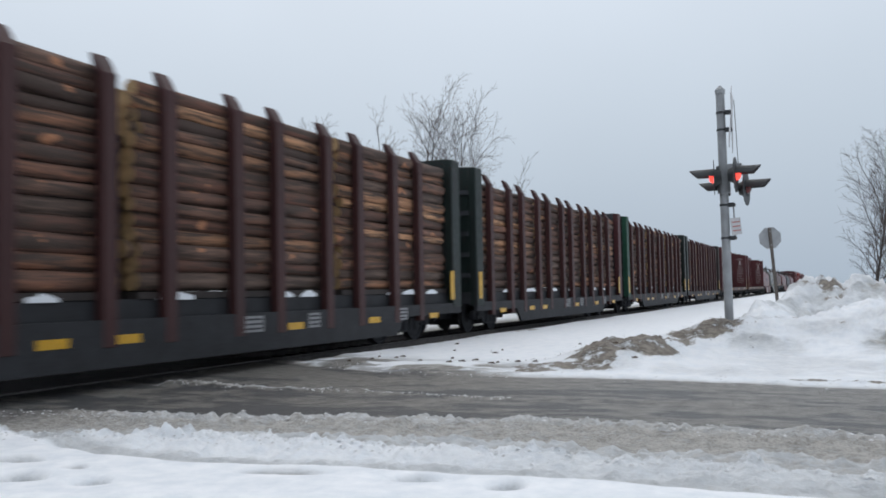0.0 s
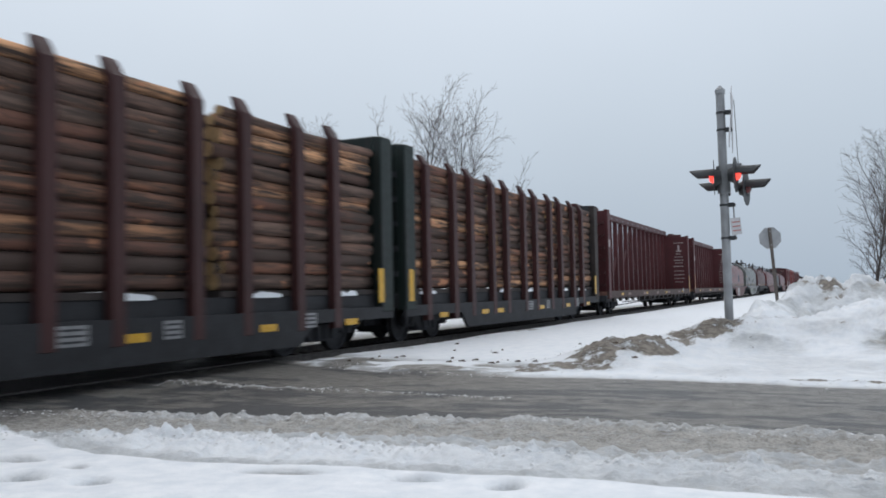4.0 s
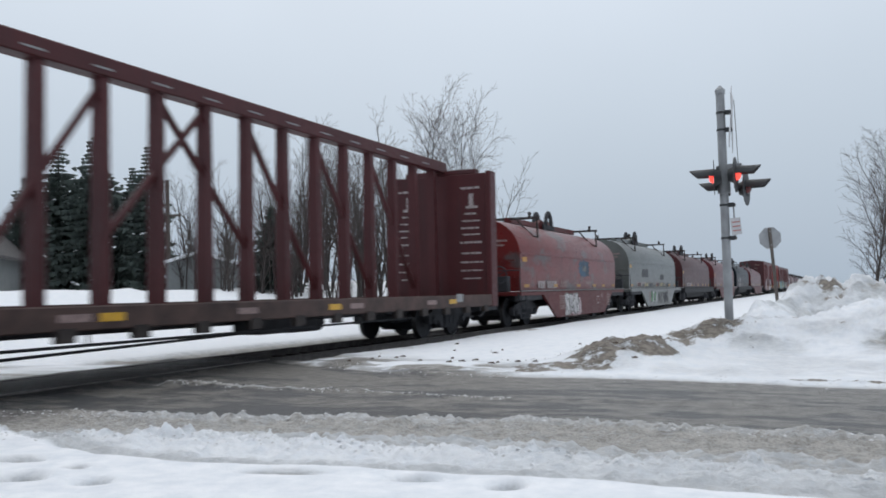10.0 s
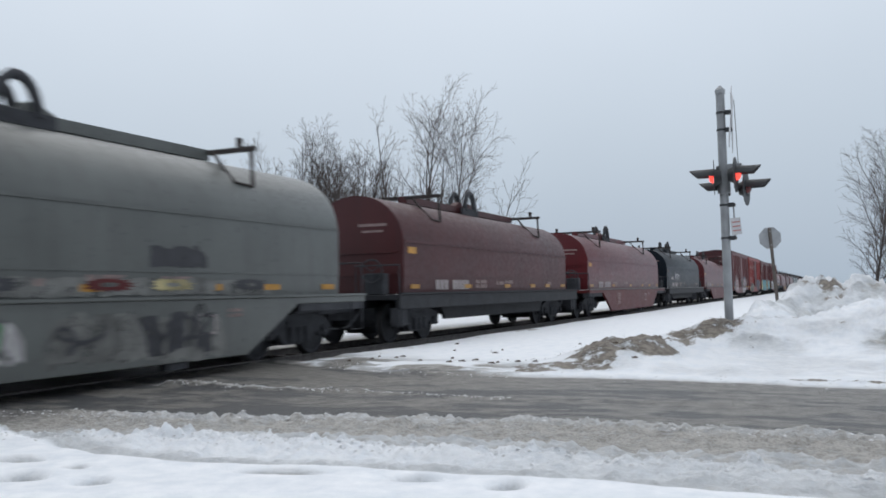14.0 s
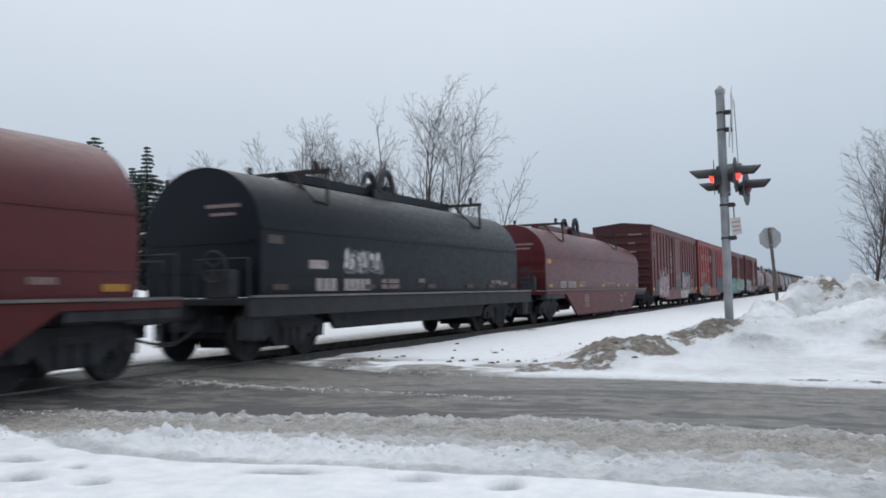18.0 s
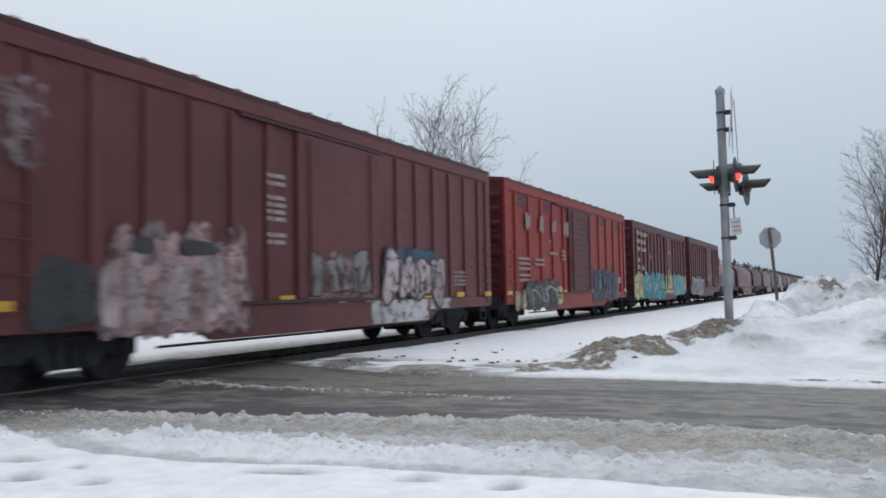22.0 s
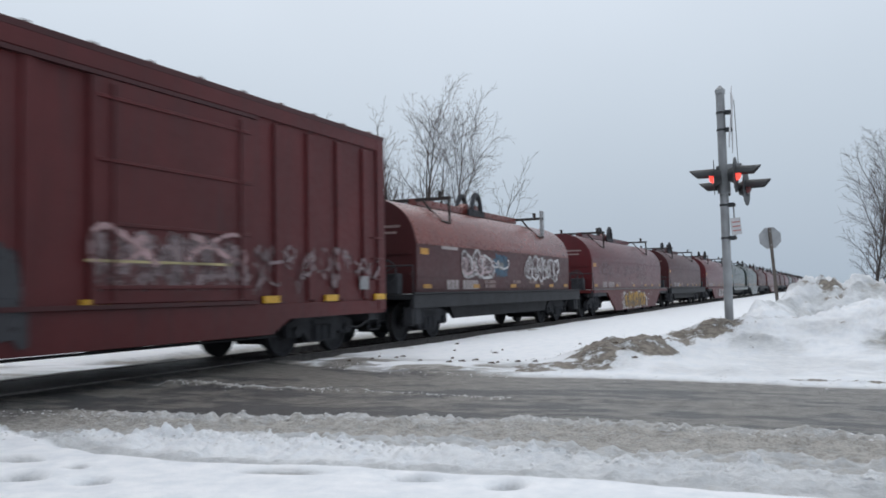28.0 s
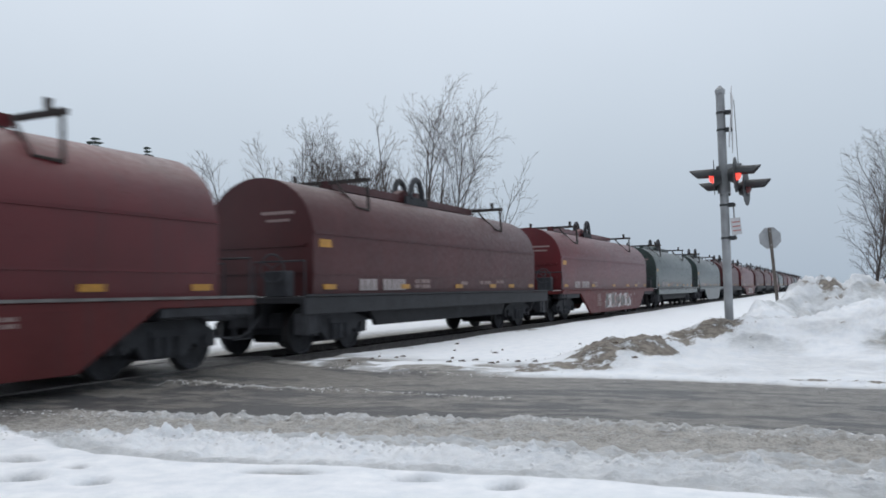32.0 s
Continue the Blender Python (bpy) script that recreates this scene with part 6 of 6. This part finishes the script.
def dead_grass():
    """Bent dead stalks at the thawed patches by the mast, scraps of bark along the verge."""
    rng = random.Random(77)
    verts, faces = [], []
    for _ in range(130):
        x, y = (rng.gauss(-1.9, 0.5), rng.gauss(14.35, 0.3)) if rng.random() < 0.6 else (rng.gauss(-3.5, 0.7), rng.gauss(13.1, 0.35))
        z = height(x, y)
        a, L = rng.uniform(0, 6.28), rng.uniform(0.08, 0.3)
        dx, dy = math.cos(a), math.sin(a)
        b0 = len(verts)
        verts += [(x - dy * 0.008, y + dx * 0.008, z - 0.02), (x + dy * 0.008, y - dx * 0.008, z - 0.02), (x + dx * L, y + dy * L, z + rng.uniform(0.0, 0.05))]
        faces.append((b0, b0 + 1, b0 + 2))
    for _ in range(34):
        x, y = rng.uniform(-8.2, -2.6), 12.2 + abs(rng.gauss(0, 2.0))
        z = height(x, y) + 0.012
        a, L, wv = rng.gauss(0.1, 0.5), rng.uniform(0.03, 0.13), rng.uniform(0.008, 0.022)
        dx, dy = math.cos(a) * L, math.sin(a) * L
        b0 = len(verts)
        verts += [(x, y - wv, z), (x + dx, y + dy, z), (x + 0.6 * dx, y + 0.6 * dy + wv, z + 0.03), (x - 0.2 * dx, y + wv, z + 0.012)]
        faces.append((b0, b0 + 1, b0 + 2, b0 + 3))
    me = bpy.data.meshes.new("dead_grass")
    me.from_pydata(verts, [], faces)
    me.materials.append(M["straw"])
    tagged(new("dead_grass", me), "flattened brown grass and bark scraps on the snow", "grass", kind="stuff")


dead_grass()


# ---- the train, car by car ----
log_car(11.15, 1, M["frame_black"], M["stake_brown"], M["green_dark"], M["green_dark"], "dark log car with reddish stakes, loaded with short bark-covered logs")
log_car(28.9, 2, M["frame_black"], M["stake_brown"], M["green_dark"], M["oxide_dark"], "dark log car stacked with logs, grey-green end posts")
log_car(46.8, 3, M["frame_black"], M["stake_brown"], M["green"], M["green_dark"], "log car with a bright green end bulkhead, stacked with logs")
log_car(64.1, 4, M["frame_black"], M["stake_brown"], M["green_dark"], M["steel_brown"], "log car with maroon stakes and stacked logs")
centerbeam(85.0, "empty maroon centerbeam flat car, yellow strip by its rear post", False)
centerbeam(108.8, "empty maroon centerbeam flat car, faded orange strip on its end post")

FACE = 1.273  # side of the coil hoods
c = coil_car(128.54, 6.21, 7.7, M["hood_red"], M["oxide"], "belly", "red coil car with a blue graffiti patch on its hood", lip_m=M["lip"], rack_m=M["oxide"], seed=11)
star_patch(c, FACE, 1.15, 1.93, 0.80, 0.34, M["g_blue"], M["g_gray"], 3)
scribble(c, FACE, 4.0, 4.7, 1.75, 2.3, M["mark_dim"], 4, 7, 0.035)
graffiti(c, 1.50, -2.2, -0.2, 0.22, 1.08, M["g_white"], M["g_pink"], 5, 2, M["g_gray"])
for z in (0.5, 0.6, 0.7, 0.8, 0.9):
    mark(c, "stencil_bar", M["mark_dim"], 1.502, 3.9, z, 0.5, 0.05)
c = coil_car(143.96, 6.38, 7.7, M["hood_gray"], M["hood_gray"], "belly", "grey coil car with dark letter patch and faded graffiti", seed=12, rack_m=M["hood_gray"], joint=2.40)
graffiti(c, FACE, -3.5, -1.8, 1.68, 2.15, M["g_dark"], M["g_dark"], 6, 3)
graffiti(c, FACE, 1.35, 2.55, 1.58, 1.92, M["g_dark"], M["g_dark"], 106, 2)
graffiti(c, 1.50, -2.4, -0.9, 0.40, 1.0, M["g_green"], M["g_white"], 7, 2, M["g_dark"])
graffiti(c, 1.50, -0.6, 1.2, 0.30, 1.0, M["g_gray"], M["g_gray"], 77, 2)
graffiti(c, 1.50, 1.1, 2.7, 0.22, 1.0, M["g_dark"], M["g_gray"], 78, 2)
scribble(c, 1.512, -0.4, 2.9, 0.35, 0.95, M["g_dark"], 79, 9, 0.03)
graffiti(c, FACE, -4.6, 4.2, 1.16, 1.44, M["g_gray"], M["g_gray"], 8, 9)
for k in range(6):
    star_patch(c, FACE + 0.008 + 0.001 * k, -4.2 + 1.5 * k + 0.3 * (k % 2), 1.32, 0.42, 0.09, (M["oxide"], M["g_cream"], M["g_dark"])[k % 3], M["g_gray"], 80 + k)
coil_car(159.42, 6.32, 7.7, M["hood_dark"], M["frame_black"], "flat", "dark brown coil car with a shallow black underframe", seed=13)
coil_car(176.07, 7.30, 8.85, M["hood_oxide"], M["oxide"], "belly", "oxide red coil car with deep side sill", lip_m=M["lip"], seed=14)
c = coil_car(192.52, 6.36, 7.7, M["hood_black"], M["frame_black"], "flat", "glossy black-green coil car with white stencil patch", lip_m=M["lip"], seed=15, tape_m=M["tape_dull"])
graffiti(c, FACE, -3.7, -2.1, 1.55, 2.05, M["g_white"], M["g_gray"], 9, 3, M["g_dark"])
mark(c, "stencil_bar", M["mark"], FACE, -4.6, 1.70, 0.6, 0.16)
coil_car(209.11, 7.40, 8.85, M["hood_oxide"], M["oxide"], "belly", "oxide red coil car with a hood dropping at its rear end", lip_m=M["lip"], slope=True, seed=16)

c = box_car(226.4, M["oxide_faded"], M["oxide_dark"], "faded maroon boxcar with pale graffiti along its foot", 16, (-1.53, 1.35), M["oxide_faded"], 21, eave=4.43)
graffiti(c, 1.556, -6.0, -2.8, 0.62, 2.35, M["g_smoke"], M["g_faint"], 31, 4)
graffiti(c, 1.568, -5.9, -3.0, 0.60, 1.9, M["g_pink"], M["g_smoke"], 231, 3)
star_patch(c, 1.580, -5.2, 1.85, 0.25, 0.13, M["g_dark"], M["g_dark"], 232)
star_patch(c, 1.580, -4.1, 1.85, 0.40, 0.12, M["g_dark"], M["g_dark"], 233)
graffiti(c, 1.556, -7.0, -5.9, 0.8, 1.7, M["g_dark"], M["g_dark"], 131, 1)
star_patch(c, 1.556, -7.1, 3.2, 0.35, 0.6, M["g_faint"], M["g_faint"], 234)
mark(c, "pale_sill_patch", M["g_smoke"], 1.532, -4.4, 0.80, 3.0, 0.34)
graffiti(c, 1.578, -1.3, 1.15, 0.98, 2.05, M["g_gray"], M["g_faint"], 32, 3, M["oxide_dark"])
graffiti(c, 1.556, 1.5, 4.4, 1.3, 2.18, M["g_blue"], M["g_blue"], 133, 4)
bubble_tag(c, 1.568, 1.5, 4.65, 0.92, 2.05, M["g_dark"], M["g_pink"], 33, 4, 0.035)
mark(c, "white_sill_patch", M["g_white"], 1.532, 2.4, 0.75, 2.6, 0.48)
mark(c, "white_sill_patch", M["g_white"], 1.532, 4.4, 0.87, 1.15, 0.24)
for z in (1.62, 1.52, 1.42, 1.32):
    stencil(c, M["mark_dim"], 1.556, 5.5, z, 0.7, 0.06)
for z in (3.15, 3.02, 2.78, 2.66, 2.54, 2.42, 2.15, 2.03):
    stencil(c, M["mark"], 1.557, -2.15, z, 0.5, 0.07)
c = box_car(242.9, M["bright_red"], M["oxide_mid"], "faded bright red boxcar with a ribbed maroon door and graffiti", 12, (-1.3, 1.65), M["oxide_mid"], 22, door_lines=14, short_ribs=True, eave=4.43)
graffiti(c, 1.556, -6.0, -2.5, 0.55, 1.50, M["g_dark"], M["g_dark"], 34, 3)
bubble_tag(c, 1.568, -5.9, -2.9, 0.58, 1.48, M["g_dark"], M["g_moss"], 340, 4, 0.05)
scribble(c, 1.586, -6.0, -2.7, 0.7, 1.5, M["g_white"], 345, 6, 0.018)
star_patch(c, 1.577, -2.6, 0.95, 0.36, 0.34, M["g_cream"], M["g_moss"], 346)
graffiti(c, 1.553, -7.0, -5.7, 0.55, 1.2, M["g_cream"], M["oxide"], 134, 2, M["g_gray"])
graffiti(c, 1.556, 1.8, 5.9, 0.62, 1.95, M["g_blue"], M["g_dusk"], 35, 5, M["g_dusk"])
bubble_tag(c, 1.570, 2.0, 5.8, 1.0, 1.85, M["g_blue"], None, 135, 5, 0.05)
scribble(c, 1.592, 1.9, 5.8, 0.8, 1.8, M["g_smoke"], 235, 9, 0.022)
mark(c, "data_plate", M["plate"], 1.556, 6.3, 1.50, 0.5, 0.26)
mark(c, "grey_sill_patch", M["g_gray"], 1.532, 3.8, 0.84, 4.2, 0.18)
for k in range(4):
    y = -5.9 + 1.32 * k
    graffiti(c, 1.553, y, y + 0.62, 2.95, 3.60, M["mark_dim"], M["bright_red"], 36 + k, 1)
for z, y, w in ((2.10, -6.1, 1.0), (1.95, -6.1, 1.0), (1.80, -6.1, 1.0), (1.6, -6.1, 0.9), (1.45, -6.1, 0.9), (2.10, -4.6, 1.0), (1.95, -4.6, 1.0), (2.45, -1.95, 0.4), (2.32, -1.95, 0.4), (2.19, -1.95, 0.4), (2.35, -3.1, 0.9), (2.75, -3.5, 0.25)):
    mark(c, "stencil_bar", M["mark_dim"], 1.557, y, z, w, 0.08)
c = box_car(259.9, M["oxide_mid"], M["oxide_dark"], "maroon boxcar with white lettering bars and teal graffiti", 16, (0.4, 2.8), M["oxide_mid"], 23)
graffiti(c, 1.553, -7.6, -5.5, 0.62, 2.0, M["g_cream"], M["g_cream"], 40, 2)
graffiti(c, 1.562, -5.7, 0.5, 0.56, 2.05, M["g_teal"], M["g_teal"], 41, 4, M["g_blue"])
scribble(c, 1.574, -5.4, 0.3, 0.8, 1.7, M["g_cream"], 241, 9, 0.04)
graffiti(c, 1.580, 0.45, 2.8, 0.8, 1.95, M["g_cream"], M["g_cream"], 42, 2)
star_patch(c, 1.592, 1.3, 1.75, 0.36, 0.45, M["g_gray"], M["g_gray"], 142)
graffiti(c, 1.562, 2.8, 6.9, 0.65, 2.0, M["g_teal"], M["g_teal"], 43, 3, M["g_cream"])
graffiti(c, 1.553, 6.7, 7.6, 0.9, 1.9, M["g_cream"], M["g_cream"], 143, 1)
for y, z, w in ((-6.45, 3.80, 0.6), (-5.15, 3.78, 1.5), (-6.45, 3.42, 0.6), (-5.35, 3.40, 1.1), (-6.45, 3.04, 0.6), (-5.3, 3.02, 1.2), (-6.45, 2.50, 0.55), (-6.45, 2.15, 0.55), (-5.45, 2.12, 0.5), (-6.45, 1.85, 0.5), (-6.45, 1.6, 0.5)):
    stencil(c, M["mark"], 1.559, y, z, w, 0.19)
mark(c, "stencil_bar", M["mark_dim"], 1.558, -3.7, 2.75, 0.35, 0.25)
mark(c, "stencil_bar", M["mark_dim"], 1.580, 1.7, 3.1, 0.6, 0.2)
c = box_car(276.95, M["oxide_mid"], M["oxide_dark"], "dark maroon boxcar with black and white graffiti and scuffed sides", 15, (-0.1, 3.2), M["oxide_mid"], 24, door_lines=4, dashes=7, eave=4.43)
graffiti(c, 1.556, -7.2, -1.0, 0.62, 1.9, M["g_dark"], M["g_dark"], 44, 6)
bubble_tag(c, 1.568, -7.1, -1.9, 0.66, 1.8, M["g_white"], M["g_dark"], 144, 7, 0.055)
graffiti(c, 1.580, -0.05, 3.1, 1.25, 2.1, M["g_faint"], M["g_faint"], 45, 5)
scribble(c, 1.594, -0.2, 3.0, 1.5, 2.1, M["g_smoke"], 245, 8, 0.05)
mark(c, "pale_streak", M["g_cream"], 1.594, 1.2, 1.62, 2.8, 0.035)
scribble(c, 1.556, 3.0, 7.4, 1.2, 2.0, M["g_faint"], 46, 14, 0.05)
scribble(c, 1.556, 3.2, 7.2, 1.5, 2.1, M["g_faint"], 47, 9, 0.03)
mark(c, "data_plate", M["plate"], 1.556, 6.75, 1.35, 0.34, 0.26)

c = coil_car(292.8, 6.18, 7.7, M["hood_pink"], M["frame_black"], "flat", "brown coil car with paler red hood top and white graffiti", seed=17, side_m=M["hood_dark"], post_m=M["plate"])
bubble_tag(c, FACE, -3.5, -1.5, 1.45, 2.2, M["g_white"], M["g_faint"], 47, 3, 0.04)
scribble(c, FACE + 0.020, -3.6, -1.4, 1.5, 2.2, M["g_pink"], 147, 6, 0.04)
star_patch(c, FACE, -0.7, 1.85, 0.62, 0.36, M["g_blue"], M["g_gray"], 48)
scribble(c, FACE + 0.008, -1.3, -0.1, 1.55, 2.2, M["g_white"], 148, 5, 0.03)
bubble_tag(c, FACE, 1.5, 4.9, 1.46, 2.2, M["g_white"], M["g_faint"], 49, 6, 0.042)
scribble(c, FACE + 0.022, 1.5, 5.2, 1.6, 2.15, M["g_white"], 249, 9, 0.03)
mark(c, "stencil_bar", M["mark"], FACE, -4.3, 2.25, 1.0, 0.10)
c = coil_car(309.65, 7.35, 8.85, M["hood_oxide"], M["oxide"], "belly", "maroon coil car with yellow graffiti on its deep sill", lip_m=M["lip"], seed=18)
graffiti(c, 1.50, -3.1, 2.3, 0.24, 1.06, M["g_white"], M["g_white"], 150, 3)
graffiti(c, 1.506, -2.7, 2.0, 0.28, 1.02, M["g_yellow"], M["g_ochre"], 50, 6, M["g_dark"])
scribble(c, 1.520, -2.4, 1.8, 0.4, 0.95, M["g_yellow"], 250, 9, 0.04)
scribble(c, FACE, -6.8, 1.8, 1.5, 2.3, M["g_faint"], 151, 21, 0.045)
scribble(c, FACE, -6.4, 3.5, 1.5, 2.25, M["g_faint"], 152, 15, 0.035)
COIL_FLAT = coil_car(326.08, 6.4, 7.7, M["hood_dark"], M["frame_black"], "flat", "dark maroon coil car with a shallow underframe", seed=19)
c = coil_car(342.91, 7.45, 8.85, M["hood_oxide"], M["oxide"], "belly", "maroon coil car with white graffiti on its deep sill", seed=20)
graffiti(c, 1.50, -2.2, 2.6, 0.35, 1.0, M["g_gray"], M["g_white"], 51, 5, M["hood_pink"])
COIL_BELLY = c
COIL_GREEN = coil_car(359.5, 6.36, 7.7, M["hood_green"], M["hood_green"], "flat", "grey-green coil car with a shallow underframe", lip_m=M["lip"], seed=25)
COIL_GRAY = coil_car(374.9, 6.36, 7.7, M["hood_green"], M["hood_green"], "belly", "green-grey coil car with a deep side sill", seed=26)
s_next = 382.6
for k, (proto, hp) in enumerate(((COIL_FLAT, 7.7), (COIL_BELLY, 8.85), (COIL_FLAT, 7.7), (COIL_FLAT, 7.7), (COIL_BELLY, 8.85), (COIL_GREEN, 7.7), (COIL_FLAT, 7.7), (COIL_BELLY, 8.85), (COIL_FLAT, 7.7), (COIL_GRAY, 7.7), (COIL_FLAT, 7.7), (COIL_BELLY, 8.85), (COIL_FLAT, 7.7))):
    s_next += hp
    CARS.append((copy_thing(proto, pose(TRACK_X, s_next, RAIL_Z)), s_next))
    s_next += hp


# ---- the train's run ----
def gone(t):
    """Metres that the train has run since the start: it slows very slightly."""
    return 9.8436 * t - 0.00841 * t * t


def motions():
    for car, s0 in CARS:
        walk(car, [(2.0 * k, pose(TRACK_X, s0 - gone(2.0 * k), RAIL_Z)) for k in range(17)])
        # wheels turn while the car passes
        t_in, t_out = (s0 - 48.0) / 9.7, (s0 + 6.0) / 9.5
        t_in, t_out = max(0.0, t_in), min(32.0, t_out)
        if t_out - t_in < 0.3:
            continue
        f0, f1 = int(t_in * FPS), int(t_out * FPS)
        ticks = list(range(f0, f1, 2)) + [f1]
        turns = [math.degrees(-gone(f / FPS) / WHEEL_R) for f in ticks]
        for tr in car.children:
            for ws in tr.children:
                if not ws.name.startswith("wheelset"):
                    continue
                at = ws.location.copy()
                rows = [(f / FPS, Matrix.Translation(at) @ pose(0, 0, 0, -a)) for f, a in zip(ticks, turns)]
                if f0 > 0:
                    rows.insert(0, (0.0, rows[0][1]))
                if f1 < 960:
                    rows.append((32.0, rows[-1][1]))
                walk(ws, rows)


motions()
